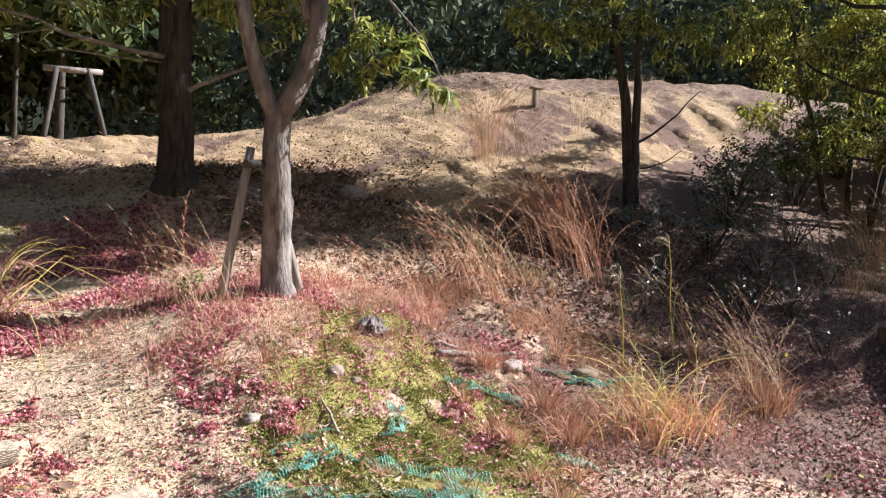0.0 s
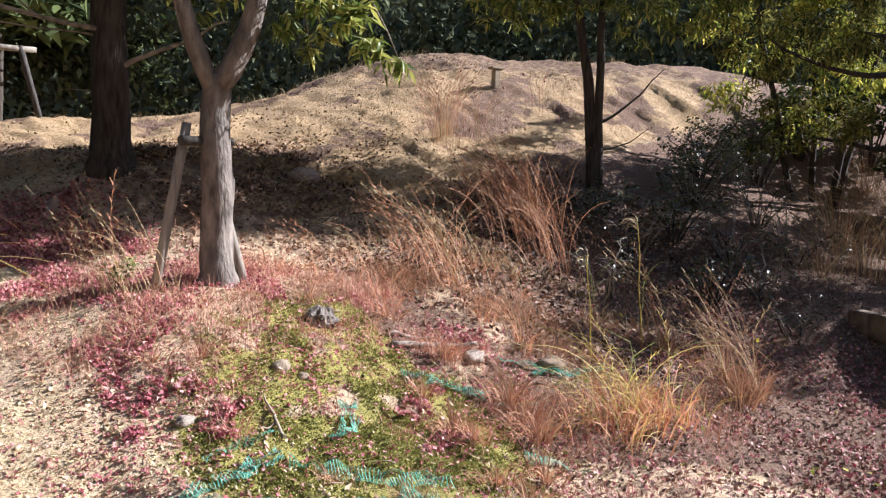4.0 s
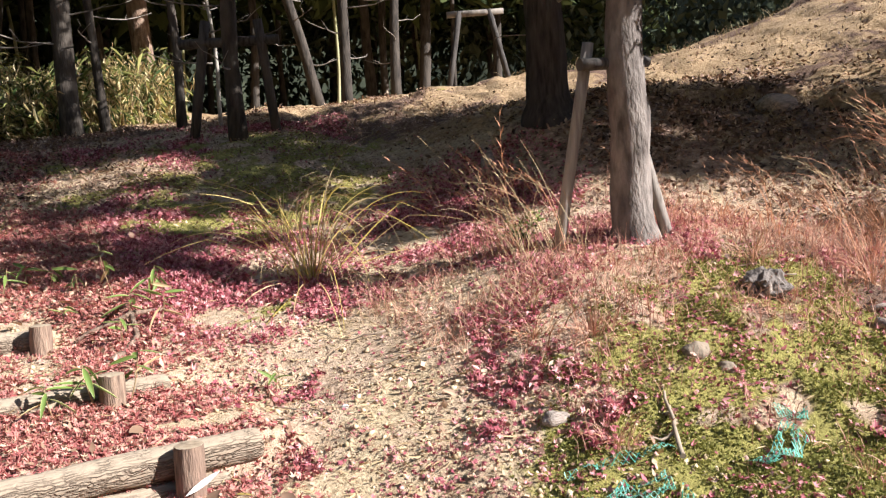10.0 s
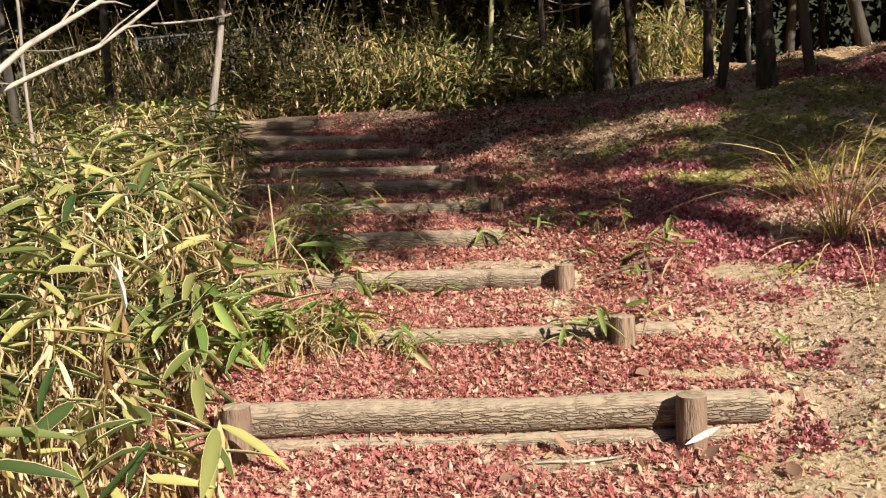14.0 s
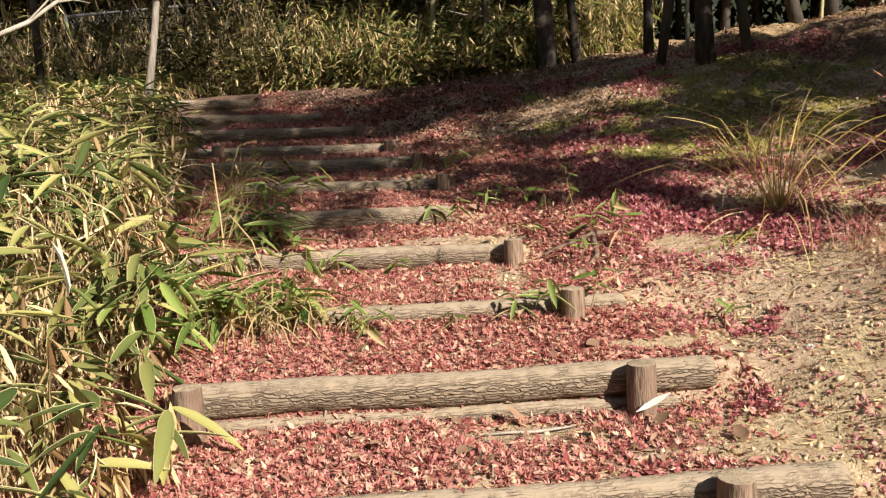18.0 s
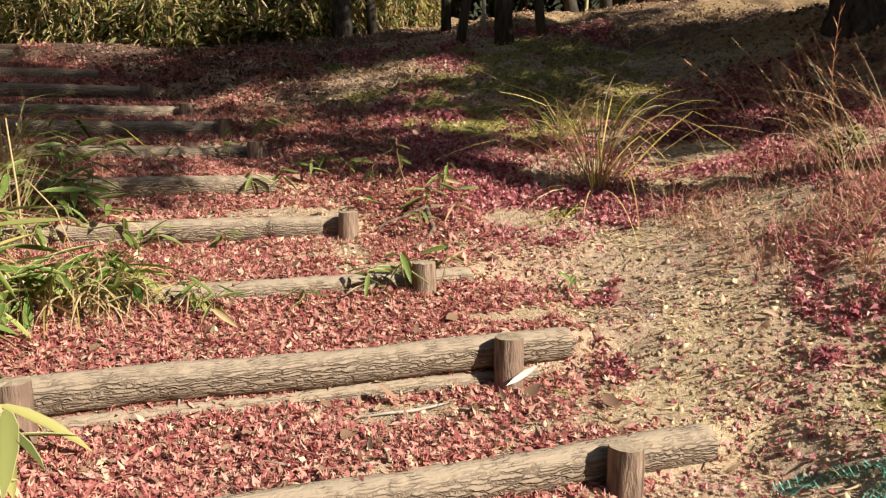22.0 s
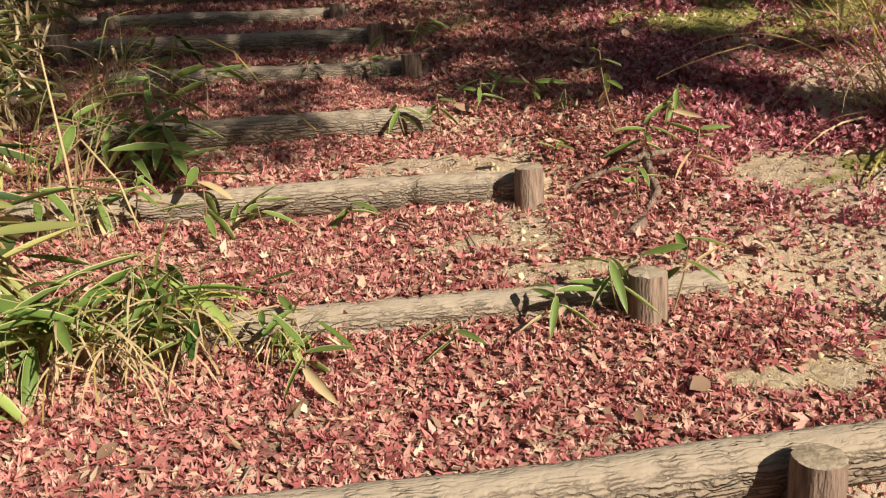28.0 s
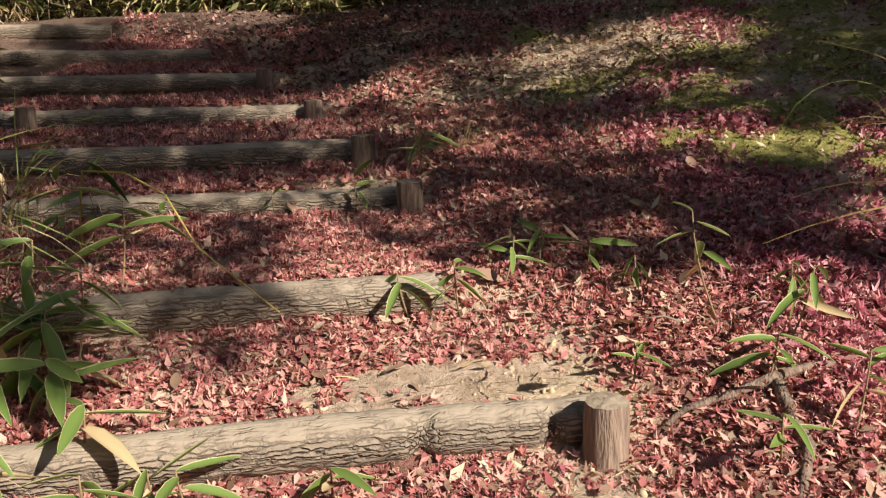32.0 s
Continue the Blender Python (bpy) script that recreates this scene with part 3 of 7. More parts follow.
def moss_mask(x, y):
    n = 0.5 + 0.5 * lattice_noise(x, y, 3.3, 21) + 0.35 * lattice_noise(x, y, 8.0, 22)
    m = 1.5 * lump(x, y, 2.25, -0.75, 0.55, 0.42) + 1.2 * lump(x, y, 1.8, -1.35, 0.55, 0.36) + 1.1 * lump(x, y, 2.7, -0.2, 0.35, 0.22) + 1.1 * lump(x, y, 2.3, -1.6, 0.6, 0.25) + 1.2 * lump(x, y, 1.75, -2.0, 0.45, 0.3) + 0.9 * lump(x, y, 1.5, -1.0, 0.3, 0.3)
    m = m + 0.62 * lump(x, y, 0.95, 3.6, 0.7, 0.8) + 0.5 * lump(x, y, 2.0, 3.6, 0.6, 0.5) + 0.45 * lump(x, y, 0.35, 4.5, 0.6, 0.45) + 0.4 * lump(x, y, 0.8, 3.3, 0.4, 0.25) + 0.9 * lump(x, y, 0.69, 1.47, 0.2, 0.12) + 0.8 * lump(x, y, 0.85, 3.0, 0.35, 0.25) + 0.5 * lump(x, y, 3.9, -2.1, 0.3) + 0.7 * lump(x, y, 1.9, 4.2, 0.5) + 0.5 * lump(x, y, 5.2, 6.4, 1.0, 0.3) + 0.45 * lump(x, y, 0.2, 5.6, 0.9, 0.35) + 0.45 * lump(x, y, 2.6, 4.8, 0.8, 0.5) + 0.5 * lump(x, y, 1.3, 5.3, 0.7, 0.3)
    return np.clip(m * (0.25 + 1.45 * n) - 0.14, 0, 1)


def soil_mask(x, y):
    n = lattice_noise(x, y, 2.0, 31)
    return np.clip(1.2 * lump(x, y, 0.85, 0.1, 0.42, 0.75) + 1.0 * lump(x, y, 0.9, -0.9, 0.5, 0.35) + 0.7 * lump(x, y, 0.2, -1.6, 0.8, 0.4) + 0.3 * lump(x, y, 1.7, 0.9, 0.3) + 1.0 * lump(x, y, 0.3, 4.9, 0.6, 0.35) + 0.7 * lump(x, y, -0.45, 4.5, 0.4, 0.2) + 0.8 * lump(x, y, 1.1, 3.9, 0.5, 0.22) + 0.42 * n - 0.05, 0, 1)


def pink_mask(x, y):
    """How thick the red maple leaves lie."""
    n = 0.5 + 0.5 * lattice_noise(x, y, 1.9, 41)
    n2 = 0.5 + 0.5 * lattice_noise(x, y, 4.6, 42)
    u, v = CU * x + SU * y, -SU * x + CU * y
    ur = np.interp(v, [s[0] for s in STEPS], [s[2] for s in STEPS])
    stair = sstep((ur + 0.55 - u) / 0.5) * sstep((u + 2.8) / 0.6) * sstep((v + 1.15) / 0.3) * (1 - sstep((v - 7.2) / 0.9))
    side = np.clip(1.3 * lump(x, y, 1.2, 1.75, 0.75, 0.7) + 0.9 * lump(x, y, 0.2, 2.2, 0.7, 0.9) + 0.7 * lump(x, y, 1.6, 0.2, 0.3, 0.25) + 0.9 * lump(x, y, 1.42, -0.35, 0.18, 0.3) + 0.9 * lump(x, y, 0.98, -0.37, 0.15, 0.1) + 1.2 * lump(x, y, 0.36, 0.02, 0.14, 0.16) + 1.0 * lump(x, y, 0.62, 0.58, 0.14, 0.12)
                   + 0.9 * lump(x, y, 2.3, 0.75, 0.65, 0.35) + 0.7 * lump(x, y, 3.4, 0.25, 0.6, 0.35) + 0.8 * lump(x, y, 3.2, -0.35, 0.45, 0.2) + 0.7 * lump(x, y, 3.2, -0.95, 0.4, 0.2) + 0.55 * lump(x, y, 2.4, -1.5, 0.8, 0.35) + 0.8 * lump(x, y, 0.6, 2.6, 0.9, 0.7) + 0.9 * lump(x, y, 1.1, 2.4, 0.45, 0.45) + 0.8 * lump(x, y, 2.9, 2.2, 0.7, 0.7) + 0.35 * lump(x, y, 2.0, 4.6, 1.2, 1.4) + 1.0 * lump(x, y, -0.2, 3.6, 0.8, 1.0) + 0.75 * lump(x, y, -0.3, 5.9, 1.2, 0.6) + 0.9 * lump(x, y, -0.7, 5.7, 0.6, 0.6) + 0.55 * lump(x, y, 0.2, 4.7, 0.8, 0.5) + 0.4 * lump(x, y, 2.2, 5.4, 1.0, 0.5) + 0.5 * lump(x, y, 0.4, -0.75, 0.3), 0, 1.2)
    p = np.maximum(stair * (0.26 + 0.75 * n2 + 0.25 * n), side * (0.15 + 1.1 * n) * (0.4 + n2))
    p = p * (1 - 0.85 * soil_mask(x, y)) * (1 - 0.75 * moss_mask(x, y))
    # close patches on the bare slope
    for cx, cy, rx, ry in ((1.33, -0.23, 0.15, 0.15), (1.03, -0.37, 0.13, 0.10), (1.6, 0.2, 0.30, 0.2), (1.45, -0.58, 0.18, 0.22), (0.36, 0.0, 0.17, 0.16), (0.62, 0.58, 0.14, 0.1), (1.35, 1.3, 0.36, 0.28), (2.75, 0.1, 0.2, 0.15), (3.2, -0.3, 0.35, 0.12), (2.55, -1.25, 0.2, 0.1), (2.3, -1.62, 0.25, 0.1), (1.3, -0.05, 0.1, 0.1)):
        q = ((x - cx) / rx) ** 2 + ((y - cy) / ry) ** 2 + 1.3 * lattice_noise(x, y, 9.0, 43) + 0.7 * lattice_noise(x, y, 17.0, 45)
        p = np.maximum(p, 0.6 * sstep((1.25 - q) / 0.8))
    # bare trodden patches on the treads
    for cu, cv, ru, rv in ((-0.42, -0.17, 0.26, 0.12), (-0.55, 1.83, 0.34, 0.12), (-0.38, 1.21, 0.25, 0.07), (0.15, 0.38, 0.2, 0.08), (-0.3, 0.94, 0.24, 0.05), (0.05, -0.45, 0.3, 0.07)):
        p = p * (1 - 0.97 * sstep((1.7 - ((u - cu) / ru) ** 2 - ((v - cv) / rv) ** 2 + 0.9 * lattice_noise(x, y, 13.0, 44)) / 1.6))
    return np.clip(p, 0, 1)


def hill_mask(x, y):
    yb = 0.35 - 0.30 * np.clip(x - 6, 0, 9) + 0.35 * lattice_noise(x, y, 0.9, 12)
    return sstep((x + 0.7 * y - 5.4) / 1.2) * sstep((y - yb) / 0.7)


def ground_sheet():
    def lines(lo, hi, step, far):
        core = np.arange(lo, hi, step)
        mid = hi + np.cumsum(np.geomspace(step * 1.3, 0.5, 26))
        out_hi = np.concatenate([mid, mid[-1] + np.cumsum(np.geomspace(0.8, far / 3, 14))])
        mid2 = lo - np.cumsum(np.geomspace(step * 1.3, 0.5, 26))
        out_lo = np.concatenate([mid2, mid2[-1] - np.cumsum(np.geomspace(0.8, far / 3, 14))])
        return np.concatenate([out_lo[::-1], core, out_hi])
    gx, gy = lines(-3.2, 6.2, 0.04, 400), lines(-3.2, 7.2, 0.04, 400)
    gx = np.concatenate([gx[gx < 6.2], np.arange(6.2, 14.5, 0.075), gx[gx > 14.5]])
    xx, yy = np.meshgrid(gx, gy, indexing="ij")
    x, y = xx.ravel(), yy.ravel()
    z = land(x, y)
    nx, ny = len(gx), len(gy)
    i, j = np.meshgrid(np.arange(nx - 1), np.arange(ny - 1), indexing="ij")
    a = (i * ny + j).ravel()
    faces = np.stack([a, a + ny, a + ny + 1, a + 1], 1)
    ob = big_mesh("ground", np.stack([x, y, z], 1), faces, [M_GROUND], smooth=True)
    cover = np.zeros((len(x), 4), np.float32)
    cover[:, 0] = moss_mask(x, y)
    # litter cover; in the hollow and lower right it also paints in shade
    woods = np.clip(0.8 * sstep((y - 6.1) / 0.5) * sstep((3.6 - x + 0.3 * (y - 4)) / 0.6) + sstep((y - 6.4 - 0.3 * x) / 1.5) + sstep((-2.2 - x + 0.4 * lattice_noise(x, y, 1.1, 65)) / 0.8) * sstep((y + 1.6) / 0.9) + 0.9 * sstep((x - 3.7) / 0.9) * sstep((0.9 - y + 0.1 * (x - 8)) / 0.9) * sstep((3.6 + y + 0.8 * np.clip(x - 5, 0, 9)) / 1.0) + 1.0 * sstep((-1.0 - y) / 0.6) * sstep((x - 1.9 + 0.3 * (y + 1)) / 0.7), 0, 1)
    cover[:, 1] = np.clip(np.maximum(woods, 0.5 * sstep((pink_mask(x, y) - 0.3) / 0.5)) * (1 - 0.9 * hill_mask(x, y)) + hill_mask(x, y) * np.clip(0.15 + 0.75 * lattice_noise(x * 0.6, y * 1.3, 1.3, 15) + 0.4 * lattice_noise(x, y, 3.7, 16), 0, 0.7), 0, 1)
    cover[:, 1] = np.maximum(cover[:, 1], 0.55 * sstep((z - 3.7) / 0.5))
    cover[:, 1] = np.maximum(cover[:, 1], 0.42 * lump(x, y, 2.6, -0.8, 1.4, 1.0) + 0.4 * lump(x, y, 3.4, -0.5, 0.6, 0.5))
    cover[:, 1] = np.maximum(cover[:, 1], 0.62 * lump(x, y, 4.7, 2.1, 1.5, 1.1))
    cover[:, 2] = hill_mask(x, y)
    cover[:, 3] = np.clip(1.2 * pink_mask(x, y) - 0.28, 0, 0.8)
    at = ob.data.attributes.new("cover", "FLOAT_COLOR", "POINT")
    at.data.foreach_set("color", cover.ravel())
    return tagged(ob, "sandy hillside ground with moss, leaf litter and dry straw", "ground", kind="structure")


ground_sheet()


# ---- log steps ----
def log_mesh(length, radius, seed, notches=(), fine=True):
    """A log along x with wavering furrowed bark, worn notches and sawn ends."""
    bm = bmesh.new()
    n, seg = max(8, int(length / (0.022 if fine else 0.05))), 30 if fine else 18
    rings = []
    for i in range(n + 1):
        x = length * i / n
        cy, cz = 0.012 * noise.noise((x * 1.3, seed, 0)), 0.010 * noise.noise((x * 1.3, seed, 5))
        dent = sum(math.exp(-((x - q) / 0.022) ** 2) for q in notches)
        ring = []
        for k in range(seg):
            a = 2 * math.pi * k / seg
            fur = abs(noise.noise((x * 5.0, math.cos(a) * 4.2 + 0.7 * noise.noise((x * 7, a, seed)), math.sin(a) * 4.2 + seed)))
            r = radius * (1.02 - 0.10 * max(0.0, 1 - fur * 5) + 0.05 * noise.noise((x * 3, math.cos(a) * 1.2, math.sin(a) * 1.2 + seed)) - 0.42 * dent * max(0, 0.4 - math.cos(a)))
            if i in (0, n):
                r *= 0.93
            ring.append(bm.verts.new((x, cy + r * math.cos(a), cz + r * math.sin(a))))
        rings.append(ring)
    for r0, r1 in zip(rings, rings[1:]):
        for k in range(seg):
            bm.faces.new((r0[k], r1[k], r1[(k + 1) % seg], r0[(k + 1) % seg])).smooth = True
    for ring in (rings[0], rings[-1][::-1]):
        bm.faces.new(ring).material_index = 1
    return bm


def stake_mesh(height, radius, seed):
    """An upright stake with split bark and a worn, slightly domed top."""
    bm = bmesh.new()
    seg, rows = 18, 9
    lean = (0.06 * noise.noise((seed, 1, 1)), 0.06 * noise.noise((seed, 2, 2)))
    rings = []
    for i in range(rows + 1):
        z = -0.22 + (height + 0.22) * i / rows
        ring = []
        for k in range(seg):
            a = 2 * math.pi * k / seg
            r = radius * (1 + 0.09 * noise.noise((math.cos(a) * 3, math.sin(a) * 3, z * 2 + seed)) - (0.05 if i == rows else 0))
            zz = z + (0.006 * noise.noise((a * 2, seed, 3)) if i == rows else 0)
            ring.append(bm.verts.new((r * math.cos(a) + lean[0] * z, r * math.sin(a) + lean[1] * z, zz)))
        rings.append(ring)
    for r0, r1 in zip(rings, rings[1:]):
        for k in range(seg):
            bm.faces.new((r0[k], r0[(k + 1) % seg], r1[(k + 1) % seg], r1[k])).smooth = True
    c = bm.verts.new((lean[0] * height, lean[1] * height, height + 0.005))
    for k in range(seg):
        f = bm.faces.new((rings[-1][k], rings[-1][(k + 1) % seg], c))
        f.material_index = 1
    return bm


for i, (v, u0, u1, top, stakes) in enumerate(STEPS):
    mid = stair_place((u0 + u1) / 2, v, top - 2 * LOG_R)
    wear = ("dusty", "deeply furrowed", "half-buried", "notched and worn", "shaded", "overgrown", "mossy", "shaded", "shaded", "leaf-strewn", "leaf-strewn")[i]
    step = thing("log_step", mid, wear + " bark log step set across the leaf-covered path", "log step", "log steps of the path")
    bm = log_mesh(u1 - u0, LOG_R, i * 3.7, {3: (1.42, 1.75)}.get(i, ()), i < 7)
    drop = (0, 0, -0.028, 0, 0, 0, 0, 0, 0, 0, 0)[i]
    bmesh.ops.transform(bm, matrix=Matrix.Translation(stair_place(u0, v, top - LOG_R + drop + 0.02 * (-u0 - 0.3))) @ Matrix.Rotation(STAIR_TURN, 4, "Z") @ Matrix.Rotation(0.02, 4, "Y"), verts=bm.verts)
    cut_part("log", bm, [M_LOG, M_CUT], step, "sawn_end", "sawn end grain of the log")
    if i == 1:
        bm = log_mesh(u1 - u0 - 0.25, 0.05, 77.0)
        bmesh.ops.transform(bm, matrix=Matrix.Translation(stair_place(u0 + 0.1, v - 0.03, top - 0.185 + 0.02 * (-u0 - 0.3))) @ Matrix.Rotation(STAIR_TURN, 4, "Z") @ Matrix.Rotation(0.02, 4, "Y"), verts=bm.verts)
        part("lower_log", bm, [M_LOG, M_CUT], step, "half-buried lower log")
    for k, su in enumerate(stakes):
        p = stair_place(su, v - LOG_R - 0.056, 0)
        g = land1(p.x, p.y)
        bm = stake_mesh(top + 0.03 + 0.02 * (-su - 0.3) + 0.012 * noise.noise((i, k, 0.5)) - g, 0.056, i * 2.1 + k)
        bmesh.ops.translate(bm, vec=(p.x, p.y, g), verts=bm.verts)
        cut_part("stake", bm, [M_STAKE, M_CUT], step, "stake_top", "worn sawn top of the stake")


# ---- trees ----
def leaf_cloud(centres, radii, count, templates, size, droop=0.5, flat=0.7, bunches=11):
    """Leaves at random inside soft balls, hanging and turned at random."""
    centres, radii = np.array(centres, float), np.array(radii, float)
    k = rng.choice(len(centres), count, p=radii ** 2 / (radii ** 2).sum())
    # leaves gather in bunches inside each ball
    q = rng.normal(size=(len(centres), bunches, 3))
    q *= (rng.uniform(0.3, 1, (len(centres), bunches)) ** 0.5 / np.linalg.norm(q, axis=2))[:, :, None]
    d = q[k, rng.integers(0, bunches, count)] * 0.85 + rng.normal(0, 0.135, (count, 3))
    pos = centres[k] + d * radii[k][:, None] * np.array([1, 1, flat])
    rot = turns(rng.uniform(0, 6.283, count), rng.normal(droop, 0.45, count), rng.normal(0, 0.6, count))
    return spread(templates, pos, rot, rng.uniform(0.65, 1.25, count)[:, None] * size)


HANG = [slim_leaf(-0.15), sliver(-0.35), slim_leaf(0.05), sliver(-0.25, 0.3)]
SHADE = [sliver(-0.1, 0.5), sliver(-0.3, 0.42), sliver(0.1, 0.55)]
BROAD = [slim_leaf(-0.1, 0.5), slim_leaf(-0.3, 0.42), slim_leaf(0.1, 0.55)]


def tree(name, label, limbs, bark, crowns=(), mats=(), leaf=0.11, kinds=HANG, seg=12, limb_bark=None):
    """limbs: (points, radii); crowns: (centres, radii, count)."""
    base = limbs[0][0][0]
    ob = thing(name, base, label, "tree")
    for k, (pts, radii) in enumerate(limbs):
        bm = bmesh.new()
        tube(bm, pts, radii, seg if k == 0 else 8, 0.22 if k == 0 else 0.15)
        part("trunk" if k == 0 else "limb", bm, limb_bark if k and limb_bark else bark, ob)
    for k, (cs, rs, n) in enumerate(crowns):
        v, f, m = leaf_cloud(cs, rs, n, kinds, leaf)
        big_mesh("crown", v, f, [mats[k % len(mats)]], m, ob)
    return ob


def trunk_line(base, top, r0, r1, wob, seed, flare=0.55):
    """Points and radii of a trunk, close-set at the foot where it swells into the ground."""
    pts, radii = [], []
    height = (Vector(top) - Vector(base)).length
    for h in (-0.15, -0.03, 0.04, 0.10, 0.18, 0.30, 0.5) + tuple(0.5 + (height - 0.5) * k / 9 for k in range(1, 10)):
        t = max(h, 0) / height
        p = Vector(base).lerp(Vector(top), t)
        p.z = base[2] + h if h < 0 else p.z
        w = wob * min(1, max(h, 0) * 2)
        pts.append(p + Vector((noise.noise((seed, t * 3.1, 0.3)), noise.noise((seed + 9, t * 3.1, 4.1)), 0)) * w)
        radii.append((r0 + (r1 - r0) * t) * (1 + flare * math.exp(-max(h + 0.03, 0) / 0.11)))
    return pts, radii


def taper(n, a, b, flare=0.0):
    return [a + (b - a) * i / n + flare * math.exp(-i * 1.6) for i in range(n + 1)]


# smooth grey tree with a fork, propped by a post frame
T1 = Vector((2.56, 0.38, land1(2.56, 0.38) - 0.02))
fork = Vector((2.50, 0.36, 2.34))
limbs = [trunk_line(T1, fork, 0.112, 0.098, 0.03, 1.0, 0.42),
         (curve_pts(fork - Vector((0, 0, 0.12)), fork + Vector((-0.27, 0.10, 0.72)), 6, (-0.05, 0.03, 0.02)), taper(6, 0.068, 0.05)),
         (curve_pts(fork - Vector((0, 0, 0.10)), fork + Vector((0.10, -0.30, 0.78)), 6, (0.05, -0.06, -0.03)), taper(6, 0.085, 0.064)),
         (curve_pts(fork + Vector((-0.27, 0.10, 0.70)), fork + Vector((-1.1, 0.7, 2.6)), 6, (0, 0, 0.1), 0.1, 3), taper(6, 0.05, 0.02)),
         (curve_pts(fork + Vector((0.10, -0.30, 0.76)), fork + Vector((0.9, -0.9, 2.7)), 6, (0, 0, 0.1), 0.1, 4), taper(6, 0.064, 0.02)),
         (curve_pts(fork + Vector((0.06, -0.22, 0.6)), fork + Vector((0.0, 0.0, 2.4)), 6, (0.05, 0, 0), 0.1, 44), taper(6, 0.04, 0.02)),
         (curve_pts(fork + Vector((0.2, -0.4, 1.0)), fork + Vector((1.05, -0.85, 0.20)), 7, (0, 0, 0.22), 0.05, 5), taper(7, 0.016, 0.004)),
         (curve_pts(fork + Vector((0.2, -0.4, 1.0)), fork + Vector((0.5, -0.42, 0.25)), 7, (0, 0, 0.2), 0.05, 6), taper(7, 0.014, 0.004))]
# crown balls above the view, arranged by where their shade lands
cs = [fork + Vector(q) for q in ((-0.9, 0.6, 1.75), (0.7, -0.7, 1.9), (0.0, 0.0, 1.6), (0.3, 0.7, 2.0), (-0.5, -0.5, 2.0), (-0.9, 0.6, 2.9), (0.7, -0.5, 3.0), (0, 0.3, 3.6), (-0.3, 1.2, 2.4), (-1.3, -0.1, 2.5), (-1.0, -0.7, 2.3), (-0.5, -1.1, 2.8), (-0.9, -0.7, 2.95), (-0.2, -1.5, 3.4), (0.3, -1.6, 3.9), (-0.5, -2.1, 3.2), (0.0, -2.4, 3.8), (-0.75, -0.75, 3.7), (-1.1, -1.1, 3.9), (-0.5, -0.9, 4.4), (-0.45, -0.45, 4.6), (0.95, 0.95, 1.0), (1.1, 0.7, 1.25), (0.8, 0.8, 1.5), (0.5, 1.2, 1.7), (0.24, -1.4, 2.6), (0.0, 0.2, 3.9), (0.2, 0.9, 3.3), (0.5, -0.6, 3.6), (0.8, 0.2, 4.3), (0.6, -1.0, 4.3), (0.3, -0.3, 4.6), (-0.7, 1.4, 2.7), (0.4, 1.5, 3.1), (1.25, 0.4, 1.9), (1.5, -0.1, 2.5), (-0.1, -2.3, 2.3), (0.1, -2.5, 2.8), (-0.6, -2.0, 2.2), (-0.9, -2.5, 2.7), (0.6, 0.0, 4.9), (0.1, 0.6, 4.6), (-0.2, 0.2, 4.4), (-0.3, 0.7, 4.0))]
# added leaf balls, each set sunward of a ground spot to shade it
under_rng = np.random.default_rng(17)
low_shade_crowns = []
for k in range(14):
    gx, gy, up = under_rng.uniform(2.2, 3.9), under_rng.uniform(1.7, 3.3), under_rng.uniform(2.9, 3.4)
    low_shade_crowns.append(Vector((gx + 1.05 * up, gy - 1.05 * up, 1.25 + up)))
for k in range(16):
    gx, gy, up = (under_rng.uniform(-2.2, -1.0), under_rng.uniform(1.5, 3.0), under_rng.uniform(4.0, 4.6)) if k < 4 else (under_rng.uniform(-0.8, 1.1), under_rng.uniform(2.4, 3.3), under_rng.uniform(3.5, 4.0))
    low_shade_crowns.append(Vector((gx + 1.05 * up, gy - 1.05 * up, 0.85 + up)))
limbs += [(curve_pts(fork + Vector((0.3, -0.2, 0.9)), q, 7, (0, 0, 0.1), 0.1, 80 + k), taper(7, 0.028, 0.007)) for k, q in enumerate(low_shade_crowns[::4])]
tree("forked_tree", "smooth grey forked tree with drooping green leaves", limbs, M_TREE1,
     [(cs, [0.75, 0.75, 0.7, 0.75, 0.75, 0.85, 0.85, 0.9, 0.7, 0.7, 0.7, 0.75, 0.7, 0.8, 0.8, 0.6, 0.6, 0.75, 0.7, 0.7, 0.7, 0.5, 0.5, 0.65, 0.6, 0.8, 0.8, 0.8, 0.8, 0.8, 0.8, 0.8, 0.8, 0.8, 0.65, 0.65, 0.55, 0.5, 0.55, 0.5, 0.8, 0.8, 0.8, 0.75], 23800), (low_shade_crowns, [0.38] * 14 + [0.26] * 16, 7000),
      ([fork + Vector(q) for q in ((0.50, -0.41, 0.28), (0.30, -0.34, 0.38), (0.80, -0.61, 0.55), (1.02, -0.81, 0.19), (0.85, -0.7, 0.32), (0.45, -0.5, 0.62), (0.62, -0.55, 0.45))], [0.14, 0.13, 0.2, 0.13, 0.16, 0.2, 0.16], 560)],
     [M_CROWN], 0.13)

